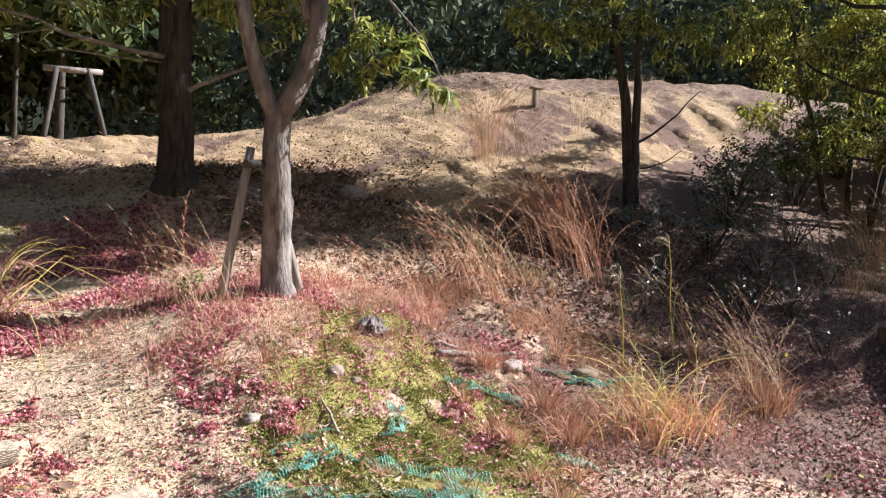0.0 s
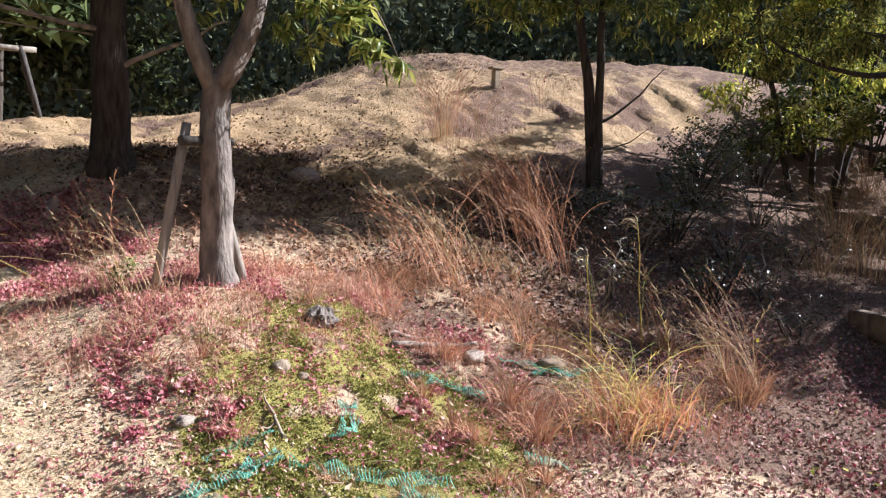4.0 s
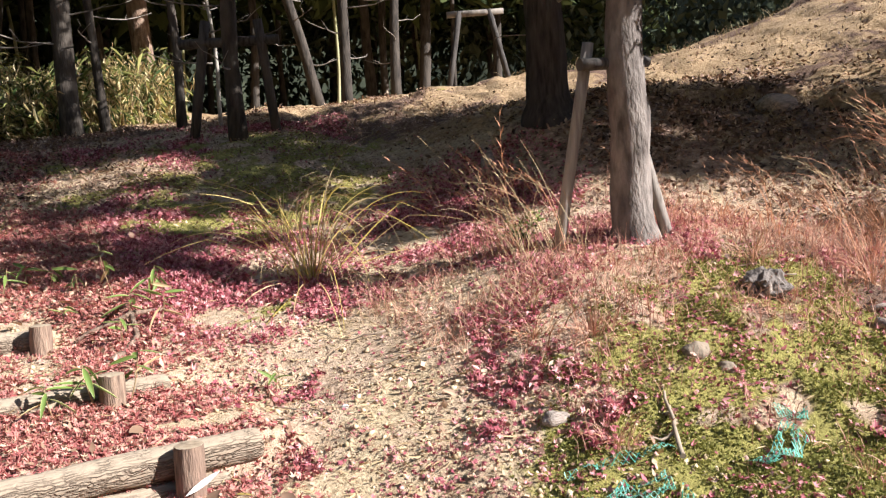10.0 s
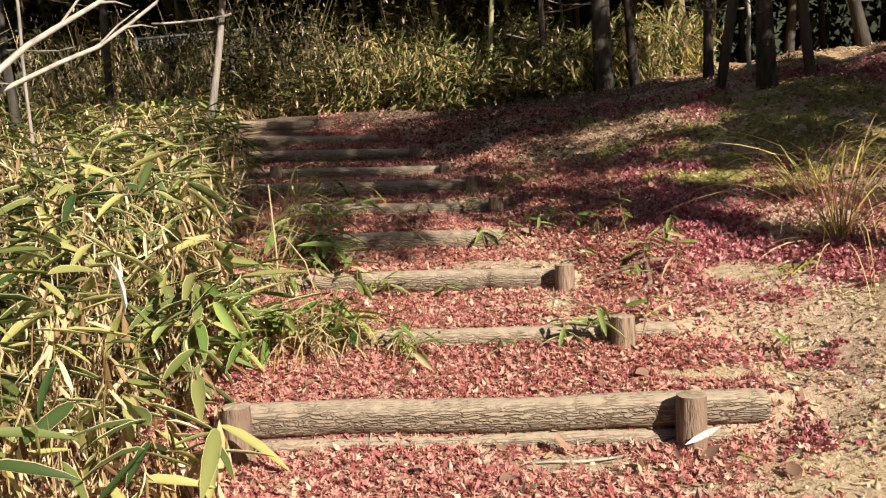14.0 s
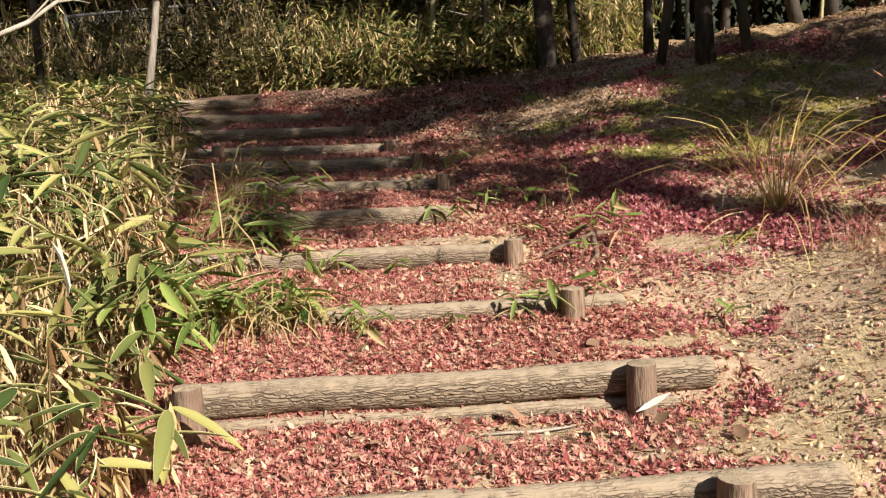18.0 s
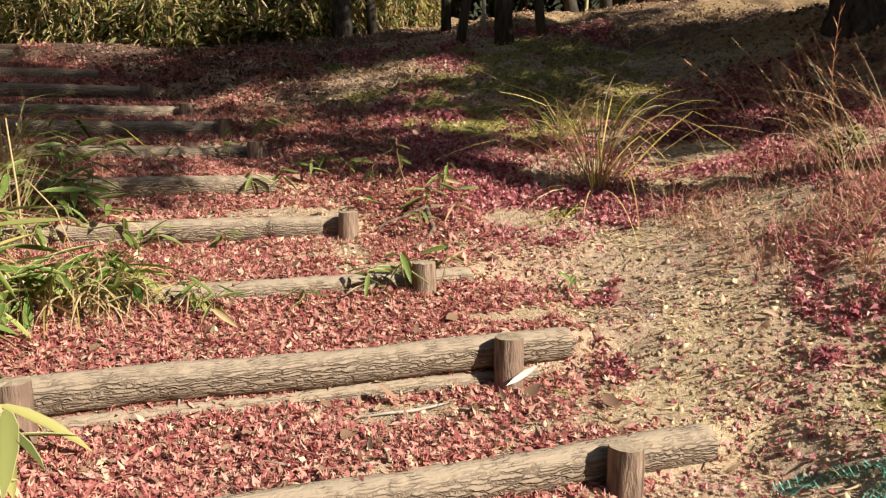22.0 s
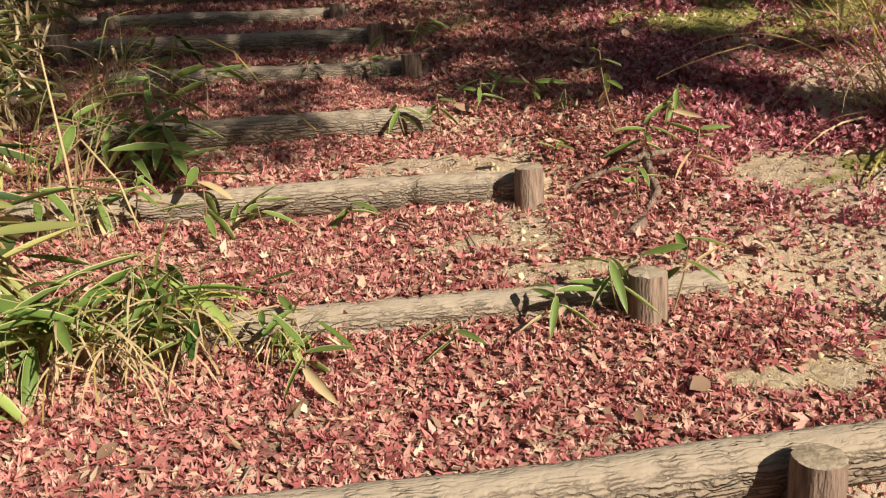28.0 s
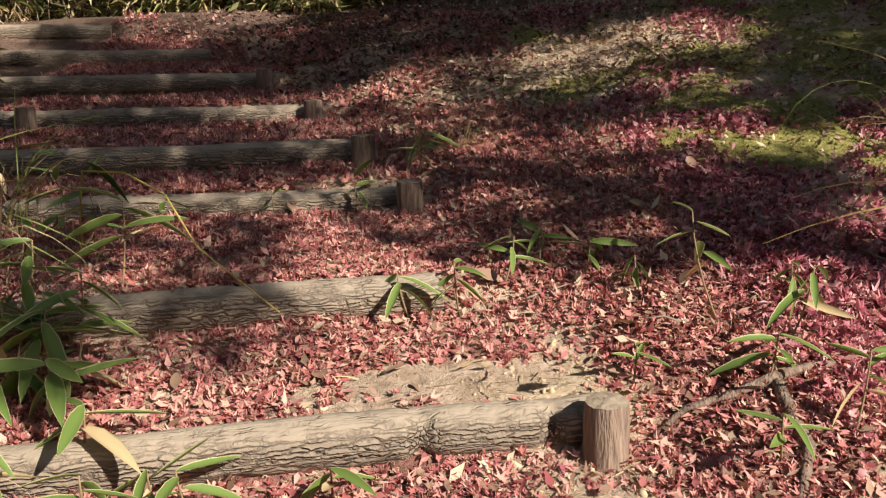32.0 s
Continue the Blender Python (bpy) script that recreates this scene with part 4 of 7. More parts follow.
# dark upright tree
T2 = Vector((3.80, 2.83, land1(3.80, 2.83) - 0.03))
limbs = [trunk_line(T2, T2 + Vector((-0.25, 0.0, 5.6)), 0.172, 0.11, 0.05, 2.0, 0.5),
         (curve_pts(T2 + Vector((-0.05, -0.05, 1.30)), T2 + Vector((-1.75, 1.0, 1.66)), 12, (0, 0, -0.06), 0.22, 7), taper(12, 0.03, 0.009)),
         (curve_pts(T2 + Vector((0, -0.05, 0.93)), T2 + Vector((0.48, -1.0, 1.42)), 9, (0, 0, 0.03), 0.14, 8), taper(9, 0.03, 0.010)),
         (curve_pts(T2 + Vector((0, 0, 1.22)), T2 + Vector((-1.05, 0.6, 1.22)), 9, (0, 0, 0.05), 0.16, 9), taper(9, 0.014, 0.004)),
         (curve_pts(T2 + Vector((-0.6, 0.32, 1.38)), T2 + Vector((-1.2, 0.5, 1.95)), 6, (0, 0, -0.03), 0.1, 21), taper(6, 0.011, 0.003)),
         (curve_pts(T2 + Vector((-1.0, 0.55, 1.44)), T2 + Vector((-1.5, 1.0, 1.2)), 6, (0, 0, 0.04), 0.1, 22), taper(6, 0.009, 0.003)),
         (curve_pts(T2 + Vector((0.25, -0.55, 1.20)), T2 + Vector((0.30, -0.95, 1.12)), 5, (0, 0, 0.04), 0.05, 23), taper(5, 0.008, 0.003)),
         (curve_pts(T2 + Vector((0, 0, 0.7)), T2 + Vector((-0.4, 0.25, 0.72)), 5, (0, 0, 0.02), 0.06, 24), taper(5, 0.010, 0.003)),
         (curve_pts(T2 + Vector((0, 0, 2.6)), T2 + Vector((1.5, 0.6, 3.9)), 7, (0, 0, 0.1), 0.1, 10), taper(7, 0.06, 0.02)),
         (curve_pts(T2 + Vector((0, 0, 2.5)), T2 + Vector((-1.5, -0.3, 3.9)), 7, (0, 0, 0.1), 0.1, 11), taper(7, 0.06, 0.02))]
# unseen foliage added on this tree only to throw shade on the upper slope
shade_rng = np.random.default_rng(31)
shade_crowns = []
for k in range(62):
    gx, gy = (shade_rng.uniform(1.5, 4.2), shade_rng.uniform(2.6, 5.2)) if k < 42 else (shade_rng.uniform(-1.8, 2.0), shade_rng.uniform(6.2, 7.2))
    up = shade_rng.uniform(3.5, 4.4) if k < 42 else shade_rng.uniform(4.3, 5.0)
    shade_crowns.append(Vector((gx + 1.05 * up, gy - 1.05 * up, 1.75 + up)))
for k in range(18):
    gx, gy, up = shade_rng.uniform(-1.5, 0.1), shade_rng.uniform(5.3, 6.4), shade_rng.uniform(4.3, 5.0)
    shade_crowns.append(Vector((gx + 1.05 * up, gy - 1.05 * up, 1.6 + up)))
# more added balls, shading the trunk at (0.33, 7.3)
shade_crowns += [Vector((0.33 + dx + 3.4, 7.3 - 3.4, zt + 3.25)) for zt in (2.1, 2.6, 3.1, 3.7, 4.3) for dx in (-0.15, 0.4)]
limbs += [(curve_pts(T2 + Vector((-0.1, 0, 2.7 + 0.06 * k)), q, 7, (0, 0, 0.15), 0.12, 60 + k), taper(7, 0.03, 0.008)) for k, q in enumerate(shade_crowns[::4])]
tree("dark_tree", "dark-barked upright tree with bare lower limbs on the slope", limbs, M_TREE2,
     [(shade_crowns, [0.40] * 42 + [0.48] * 20 + [0.44] * 18 + [0.4] * 10, 36000), ([T2 + Vector(q) for q in ((0, -0.2, 3.5), (1.4, 0.4, 3.0), (-1.4, -0.3, 3.3), (0.3, 1.0, 2.8), (0.9, -0.4, 2.9), (-0.9, -1.0, 3.0), (-1.3, 0.8, 2.8), (1.3, 0.6, 2.6), (2.0, 0.2, 2.9), (0.3, -0.3, 3.0), (0.9, 0.6, 2.7), (0.5, 0.2, 2.4), (0.0, 0.7, 2.4), (-0.9, 0.3, 2.3), (1.0, -1.0, 2.4))], [1.0, 0.8, 1.0, 0.8, 0.7, 0.7, 0.8, 0.8, 0.8, 0.9, 0.6, 0.6, 0.6, 0.6, 0.6], 12645),
      ([T2 + Vector(q) for q in ((-0.85, 0.4, 1.68), (-0.45, 0.25, 1.72), (0.25, -0.35, 1.85), (-1.3, 0.75, 1.75), (0.1, -0.1, 1.95), (-0.3, 0.2, 1.95))], [0.24, 0.22, 0.26, 0.28, 0.25, 0.3], 620)],
     [M_CROWN], 0.13, HANG, 16, M_LIMB)

# grey tree on the bamboo-grass bank, an added crown reaching over the upper steps
T4 = Vector((-4.28, 1.62, land1(-4.28, 1.62) - 0.03))
top4 = T4 + Vector((0.15, 0.5, 3.6))
limbs = [(curve_pts(T4 - Vector((0, 0, 0.2)), top4, 9, (0, 0, 0), 0.1, 3), taper(9, 0.065, 0.04, 0.03))]
# unseen leaf balls that hold back sky light from the steps
cs4 = [Vector(q) for q in ((-3.5, 2.5, 5.4), (-2.5, 3.5, 5.2), (-2.8, 4.8, 5.6), (-1.6, 4.5, 5.4), (-3.8, 4.0, 5.8), (-2.0, 2.7, 5.6), (-3.0, 6.0, 5.8), (-1.9, 5.7, 5.7))]
limbs += [(curve_pts(top4 - Vector((0, 0, 0.3)), q, 6, (0, 0, 0.2), 0.12, k), taper(6, 0.03, 0.008)) for k, q in enumerate(cs4)]
tree("bank_tree", "thin grey tree leaning out of the bamboo grass", limbs, M_LIMB, [(cs4, [0.95] * 8, 15000)], [M_CROWN], 0.14)

# twin-stemmed tree below the hill
T3 = Vector((8.2, -0.57, land1(8.2, -0.57) - 0.03))
R3 = Vector((0.42, -0.9, 0))
limbs = [(curve_pts(T3 - Vector((0, 0, 0.2)), T3 + R3 * -0.28 + Vector((0, 0, 2.6)), 9, R3 * 0.06, 0.05, 12), taper(9, 0.075, 0.05, 0.04)),
         (curve_pts(T3 + R3 * 0.06, T3 + R3 * 0.10 + Vector((0, 0, 2.5)), 9, R3 * -0.03, 0.05, 13), taper(9, 0.062, 0.045)),
         (curve_pts(T3 + Vector((0, 0, 0.8)), T3 + R3 * 0.85 + Vector((0, 0, 1.5)), 6, (0, 0, -0.1), 0.08, 14), taper(6, 0.022, 0.005)),
         (curve_pts(T3 + Vector((0, 0, 0.5)), T3 + R3 * 0.65 + Vector((0, 0, 0.75)), 6, (0, 0, -0.08), 0.06, 15), taper(6, 0.014, 0.004))]
cs = [T3 + R3 * a + Vector((-b * 0.9, -b * 0.42, c)) for a, b, c in ((-1.4, 0.1, 2.35), (-0.8, -0.2, 2.2), (-0.2, 0.3, 2.35), (0.5, 0.2, 2.1), (1.1, 0.3, 2.2), (1.7, 0.1, 2.5), (-0.5, 0, 3.0), (0.6, 0, 3.1), (0, 0.2, 3.9), (-1.2, 0, 3.4), (1.3, 0, 3.5))]
tree("twin_stemmed_tree", "twin-stemmed dark tree with a low yellow-green crown", limbs, M_TREE2, [(cs, [0.45, 0.5, 0.5, 0.5, 0.5, 0.5, 0.8, 0.8, 0.9, 0.7, 0.7], 8500)], [M_CROWN], 0.13)

# yellowing shrubby tree and an evergreen with low limbs at the foot of the slope
T5 = Vector((11.2, -2.9, land1(11.2, -2.9)))
limbs = [(curve_pts(T5 + Vector((dx, dy, -0.2)), T5 + Vector((dx * 4, dy * 4, 3.0)), 8, (0, 0, 0), 0.15, 20 + k), taper(8, 0.05, 0.02)) for k, (dx, dy) in enumerate(((0.02, 0), (-0.15, 0.2), (0.1, -0.25), (-0.05, -0.2), (0.12, 0.22)))]
cs = [T5 + Vector(q) for q in ((0, 0, 2.4), (-0.5, 0.8, 2.2), (0.3, -0.9, 2.4), (-0.4, -0.5, 1.8), (0, 0.4, 3.2), (0, -0.4, 3.4), (-0.6, 1.1, 1.5), (0.1, -1.3, 1.7), (-0.4, 0.2, 1.2), (0.4, 1.4, 3.0))]
tree("shrubby_tree", "many-stemmed shrubby tree with yellowing leaves at the foot of the hill", limbs, M_TREE2, [(cs, [0.8, 0.8, 0.8, 0.7, 0.9, 0.9, 0.5, 0.6, 0.6, 0.8], 8000)], [M_CROWNYEL], 0.12)


def evergreen(name, label, base, h, spread_r, n, seed, tiers=20):
    base = Vector(base)
    limbs = [(curve_pts(base - Vector((0, 0, 0.2)), base + Vector((0.55, 0.5, h)), 10, (0, 0, 0), 0.15, seed), taper(10, 0.115, 0.05, 0.04))]
    cs, rs = [], []
    for k in range(tiers):
        a = 2.4 * k + seed
        if k > 5 and math.cos(a - 0.785) < -0.25:
            a += math.pi * 0.8
        z = 1.5 + (h - 1.95) * k / (tiers - 1)
        r = spread_r * (1.0 - 0.45 * (k / tiers) ** 2)
        tip = base + Vector((0.55 * z / h + math.cos(a) * r, 0.5 * z / h + math.sin(a) * r, z + 0.45))
        root = base + Vector((0.55 * z / h, 0.5 * z / h, z))
        limbs.append((curve_pts(root, tip, 7, (0, 0, -0.15), 0.2, seed + k), taper(7, 0.045, 0.012)))
        cs += [tip, root.lerp(tip, 0.6) + Vector((0, 0, 0.2))]
        rs += [0.75, 0.6]
    return tree(name, label, limbs, M_TREE2, [(cs, rs, n)], [M_NEEDLE], 0.13, [sliver(-0.1, 0.16), sliver(-0.3, 0.2), sliver(0.1, 0.14)])


evergreen("evergreen_tree", "dark evergreen tree with low spreading limbs beside the wall", (9.4, -4.21, land1(9.4, -4.21)), 8.4, 1.75, 40000, 1.0, 23)
# second evergreen is an added shade caster, its height set by its shadow
evergreen("evergreen_tree", "tall dark evergreen tree added to shade the foot of the wall", (10.3, -6.6, land1(10.3, -6.6)), 5.0, 1.7, 18000, 2.3, 13)


# ---- tree props ----
def prop_frame(name, label, posts, bar, r=0.036, mats=(M_POST, M_POST)):
    ob = thing(name, posts[0][0], label, "tree support")
    for k, (a, b) in enumerate(posts):
        bm = bmesh.new()
        a, b = Vector(a), Vector(b)
        d = (b - a).normalized()
        tube(bm, [a - d * 0.2, a + (b - a) * 0.35, a + (b - a) * 0.7, b], [r, r * 1.03, r, r * 0.98], 12, 0.08)
        part("post", bm, mats[0], ob)
    bm = bmesh.new()
    a, b = Vector(bar[0]), Vector(bar[1])
    tube(bm, [a, a.lerp(b, 0.5), b], [r * 1.05, r, r], 12, 0.06)
    part("crossbar", bm, mats[1], ob)
    return ob


prop_frame("tree_prop", "weathered post frame bracing the forked tree", [((2.20, 0.60, land1(2.20, 0.60)), (2.35, 0.47, 2.00)), ((2.73, 0.30, land1(2.73, 0.30)), (2.60, 0.47, 1.75))],
           ((2.25, 0.425, 1.87), (2.70, 0.39, 1.90)), 0.033, (M_POST, M_POST_DARK))
prop_frame("tree_prop", "pale timber post frame standing at the edge of the woods", [((5.2, 7.07, land1(5.2, 7.07)), (5.45, 7.15, 3.70)), ((5.98, 6.75, land1(5.98, 6.75)), (5.82, 6.95, 3.72))],
           ((5.3, 7.25, 3.67), (6.0, 6.85, 3.69)), 0.042, (M_POST_DARK, M_LIMB))
prop_frame("tree_prop", "dark timber post frame round a slim tree", [((2.14, 5.4, land1(2.14, 5.4)), (1.97, 5.3, 3.05)), ((1.35, 5.7, land1(1.35, 5.7)), (1.5, 5.55, 3.05))],
           ((1.25, 5.68, 2.82), (2.17, 5.25, 2.85)), 0.05, (M_POST_DARK, M_POST_DARK))

# ---- woods behind ----
def wood_trunk(name, label, x, y, r, h=5.5, lean=(0, 0), mat=M_WOODTRUNK, wob=0.1, seed=0.0, seg=10, limbs=0):
    g = land1(x, y)
    ob = thing(name, (x, y, g), label, "tree", "trees at the edge of the woods")
    bm = bmesh.new()
    tube(bm, curve_pts((x, y, g - 0.2), (x + lean[0] * h, y + lean[1] * h, g + h), 12, (0, 0, 0), wob, seed), taper(12, r, r * 0.7, r * 0.35), seg, 0.2)
    part("trunk", bm, mat, ob)
    for k in range(limbs):
        a, z = 2.4 * k + seed, 0.7 + 0.33 * k + 0.2 * noise.noise((seed, k, 1))
        p0 = Vector((x + lean[0] * z, y + lean[1] * z, g + z))
        l = 0.5 + 0.5 * ((k * 0.61 + seed * 0.37) % 1)
        bm = bmesh.new()
        pts = curve_pts(p0, p0 + Vector((math.cos(a) * l, math.sin(a) * l, 0.15 + 0.25 * noise.noise((k, seed, 3)))), 6, (0, 0, -0.05), 0.12, seed + k)
        tube(bm, pts, taper(6, 0.011, 0.003), 5)
        tube(bm, [pts[3], pts[3] + Vector((0.2 * math.cos(a + 0.8), 0.2 * math.sin(a + 0.8), 0.1))], [0.005, 0.002], 4)
        part("limb", bm, M_LIMB, ob)
    return ob


wood_trunk("forest_tree", "dark brown tree trunk with a sunlit band", 0.33, 7.3, 0.115, 5.5, (-0.02, 0), M_WOODTRUNK, 0.05, 1, limbs=7)
wood_trunk("forest_tree", "slim leaning trunk beside a thicker one", 0.72, 7.4, 0.055, 5.5, (-0.10, 0.02), M_WOODTRUNK, 0.1, 2, limbs=7)
wood_trunk("pine_tree", "sunlit pine trunk with plated bark", 1.85, 10.8, 0.17, 6.5, (-0.06, 0), M_PINE, 0.15, 3)
wood_trunk("forest_tree", "slim brown trunk propped by a post frame", 1.72, 5.3, 0.085, 5.5, (-0.01, 0.02), M_WOODTRUNK, 0.12, 4, limbs=7)
wood_trunk("forest_tree", "slim dark trunk in the shade", 1.40, 6.5, 0.05, 5.5, (-0.05, 0), M_WOODTRUNK, 0.15, 5, limbs=7)
wood_trunk("leaning_tree", "slanting bare trunk in the shade", 4.2, 9.4, 0.09, 5.0, (-0.28, 0.0), M_WOODTRUNK, 0.1, 6, limbs=7)
wood_trunk("forest_tree", "straight shaded trunk in the woods", 4.0, 7.9, 0.075, 5.5, (0.0, 0), M_WOODTRUNK, 0.05, 7, limbs=7)
wood_trunk("forest_tree", "straight shaded trunk in the woods", 5.4, 9.2, 0.08, 5.5, (0.02, 0), M_WOODTRUNK, 0.05, 8, limbs=7)
wood_trunk("sapling", "pale crooked sapling in the shade", 1.78, 6.2, 0.022, 3.0, (-0.10, 0), M_PALE, 0.2, 9, 7, 6)
wood_trunk("forest_tree", "thin straight trunk above the undergrowth", -0.38, 7.7, 0.04, 5.5, (-0.01, 0), M_WOODTRUNK, 0.06, 10, limbs=7)
wood_trunk("bamboo_culm", "yellow-green bamboo culm among the undergrowth", -1.15, 8.0, 0.035, 5.0, (0.08, 0), M_BAMBOO, 0.03, 11, 8)
wood_trunk("bamboo_culm", "pale leaning bamboo culm in the undergrowth", -1.75, 9.5, 0.05, 5.0, (-0.13, 0), M_BAMBOO, 0.03, 12, 8)
wood_trunk("bamboo_culm", "pale leaning bamboo culm in the undergrowth", -0.75, 10.5, 0.04, 5.0, (-0.10, 0), M_BAMBOO, 0.03, 13, 8)
wood_trunk("sapling", "pale slender sapling beside the bamboo grass", -4.03, 5.5, 0.040, 3.4, (0.15, 0.13), M_POST, 0.05, 14, 8)
branch_run = curve_pts((-4.35, 5.1, 2.75), (-3.69, 5.62, 2.90), 6, (0, 0, -0.02), 0.05, 15)
sapling_twig = thing("bare_branch", branch_run[0], "thin pale bare branch resting on the sapling", "branch")
bm = bmesh.new()
tube(bm, branch_run, taper(6, 0.010, 0.014), 6)
part("stem", bm, M_PALE, sapling_twig)
wood_trunk("forest_tree", "grey-brown trunk behind the bamboo grass", -5.75, 4.1, 0.075, 4.5, (0.01, 0.05), M_POST, 0.06, 16, limbs=3)
wood_trunk("forest_tree", "slim dark trunk behind the bamboo grass", -5.55, 4.6, 0.05, 4.5, (-0.12, 0.10), M_WOODTRUNK, 0.06, 17, limbs=3)
wood_trunk("forest_tree", "slim dark trunk behind the bamboo grass", -5.18, 5.7, 0.045, 4.5, (0.05, -0.05), M_WOODTRUNK, 0.06, 18, limbs=4)
wood_trunk("sapling", "pale thin sapling behind the bamboo grass", -4.72, 3.5, 0.016, 3.4, (-0.08, 0.08), M_POST, 0.06, 19, 7)
wood_rng = np.random.default_rng(12)
for k in range(60):
    y, x, bam = 12.0 + 9 * wood_rng.random(), wood_rng.uniform(-9, 13), wood_rng.random() < 0.12
    if y < 0.35 * x + 11.0:
        continue
    wood_trunk("bamboo_culm" if bam else "forest_tree", "bamboo culm in the shaded woods" if bam else "shaded tree trunk in the woods", x, y, wood_rng.uniform(0.03, 0.05) if bam else wood_rng.uniform(0.05, 0.16), 6.0,
               (wood_rng.normal(0, 0.05), 0), M_BAMBOO if bam else M_WOODTRUNK, 0.12, 30 + k, 7)


def woods_foliage():
    """The crowns of the woods overhead, undergrowth at their edge and the dense dark leaves behind."""
    n = 62000
    x, y = rng.uniform(-16, 24, n), rng.uniform(5.0, 24, n)
    keep = (y > np.where(x < 0.5, 7.8, 5.2 + 0.7 * x)) & (lattice_noise(x, y, 0.55, 13) > -0.75)
    x, y = x[keep], y[keep]
    z = np.where(x < 3.5, 4.9, 5.8) + rng.gamma(2.0, 0.9, len(x))
    a = spread(SHADE, np.stack([x, y, z], 1), turns(rng.uniform(0, 6.28, len(x)), rng.normal(0.2, 0.5, len(x)), rng.normal(0, 0.5, len(x))), rng.uniform(0.35, 0.7, len(x))[:, None])
    v, f, m = a
    tagged(big_mesh("woods_canopy", v, f, [M_DARKLEAF], m), "dense dark canopy of the woods", "foliage", kind="stuff")
    n = 46000
    th = rng.uniform(-1.25, 1.9, n)
    r = rng.uniform(17.5, 22, n)
    cx = 3 + r * np.sin(th)
    cy = 2 + r * np.cos(th)
    keep = (cy > 4) | (cx > 10) | (cx < -10)
    cx, cy = cx[keep], cy[keep]
    z = land(cx, cy, False) + rng.uniform(0, 1, len(cx)) * np.where(th[keep] > 1.2, 4.5, 7.5)
    v, f, m = spread(SHADE, np.stack([cx, cy, z], 1), turns(rng.uniform(0, 6.28, len(cx)), rng.normal(0.6, 0.5, len(cx)), rng.normal(0, 0.5, len(cx))), rng.uniform(0.18, 0.48, len(cx))[:, None])
    tagged(big_mesh("far_woods", v, f, [M_FARLEAF], m), "dark dense woods behind the hill", "woods", kind="stuff")


woods_foliage()


def backdrop():
    bm = bmesh.new()
    prev = None
    for k in range(49):
        a = 2 * math.pi * k / 48
        p = (3 + 52 * math.sin(a), 2 + 52 * math.cos(a))
        cur = (bm.verts.new((*p, -3)), bm.verts.new((*p, 22)))
        if prev:
            bm.faces.new((prev[0], cur[0], cur[1], prev[1]))
        prev = cur
    ob = part("backdrop", bm, material("far_hillside_woods", (0.02, 0.028, 0.016), (0.07, 0.08, 0.045), 1.5, 0.9, 0))
    tagged(ob, "distant dark wooded hillside", "backdrop", kind="structure")


backdrop()


# ---- retaining wall of concrete blocks ----
def retaining_wall():
    c = Vector((5.50, -4.24, 0))
    ob = thing("retaining_wall", (c.x, c.y, land1(c.x, c.y)), "stained concrete block retaining wall with a cracked corner", "wall")
    left, right = Vector((1.25, 0.64, 0)).normalized(), Vector((0.20, -0.98, 0)).normalized()
    for d, count, w in ((left, 4, 0.42), (right, 7, 0.19)):
        side = Vector((d.y, -d.x, 0)) if d is left else Vector((-d.y, d.x, 0))
        for k in range(count):
            for row, (z0, z1) in enumerate(((-0.25, 0.36), (0.364, 0.60))):
                bm = bmesh.new()
                bmesh.ops.create_cube(bm, size=1)
                bmesh.ops.scale(bm, vec=(w - 0.012, 0.16, z1 - z0), verts=bm.verts)
                bmesh.ops.bevel(bm, geom=bm.edges[:], offset=0.012, segments=2, affect="EDGES")
                ctr = c + d * (w * (k + 0.5) + (0.0 if d is left else 0.165)) + side * 0.08
                jog = 0.012 * noise.noise((k, row, w * 9))
                bmesh.ops.transform(bm, matrix=Matrix.Translation((ctr.x, ctr.y, (z0 + z1) / 2 + jog)) @ Matrix.Rotation(math.atan2(d.y, d.x), 4, "Z"), verts=bm.verts)
                part("block", bm, M_WALL, ob)


retaining_wall()


# ---- ground cover ----
def on_land(x, y, up=0.0):
    return np.stack([x, y, land(x, y) + up], 1)


def fallen(name, label, mat, mask, box, count, size, templates, tilt=0.45, lift=0.012, category="fallen leaves"):
    """Leaves strewn over the ground wherever the mask is thick."""
    xs, ys, have = [], [], 0
    for _ in range(40):
        x, y = rng.uniform(box[0], box[1], count), rng.uniform(box[2], box[3], count)
        k = rng.random(count) < mask(x, y)
        xs.append(x[k]), ys.append(y[k])
        have += int(k.sum())
        if have >= count:
            break
    x, y = np.concatenate(xs)[:count], np.concatenate(ys)[:count]
    n = len(x)
    rot = turns(rng.uniform(0, 6.283, n), rng.normal(0, tilt, n), rng.normal(0, tilt, n))
    v, f, m = spread(templates, on_land(x, y, rng.uniform(0.002, lift, n)), rot, rng.uniform(0.65, 1.25, n)[:, None] * size * rng.uniform(0.7, 1.1, (n, 3)))
    return tagged(big_mesh(name, v, f, [mat], m), label, category, kind="stuff")


def rolled(leaf, k):
    """A dry leaf curled up across its width."""
    v, f, m = leaf
    w = v.copy()
    w[:, 1] = np.sin(k * v[:, 1]) / k
    w[:, 2] = v[:, 2] + (1 - np.cos(k * v[:, 1])) / k
    return w, f, m


MAPLES = [maple_leaf(0.1), maple_leaf(0.6), maple_leaf(-0.6), maple_leaf(1.1), maple_leaf(-1.0), maple_leaf(0.0), rolled(maple_leaf(0.4), 2.2), rolled(maple_leaf(0.9), 3.4), rolled(maple_leaf(-1.1), -3.0), rolled(maple_leaf(1.3), 2.0), rolled(maple_leaf(-0.6), 2.6), rolled(maple_leaf(0.7), -2.2), rolled(maple_leaf(-0.4), 3.2)]
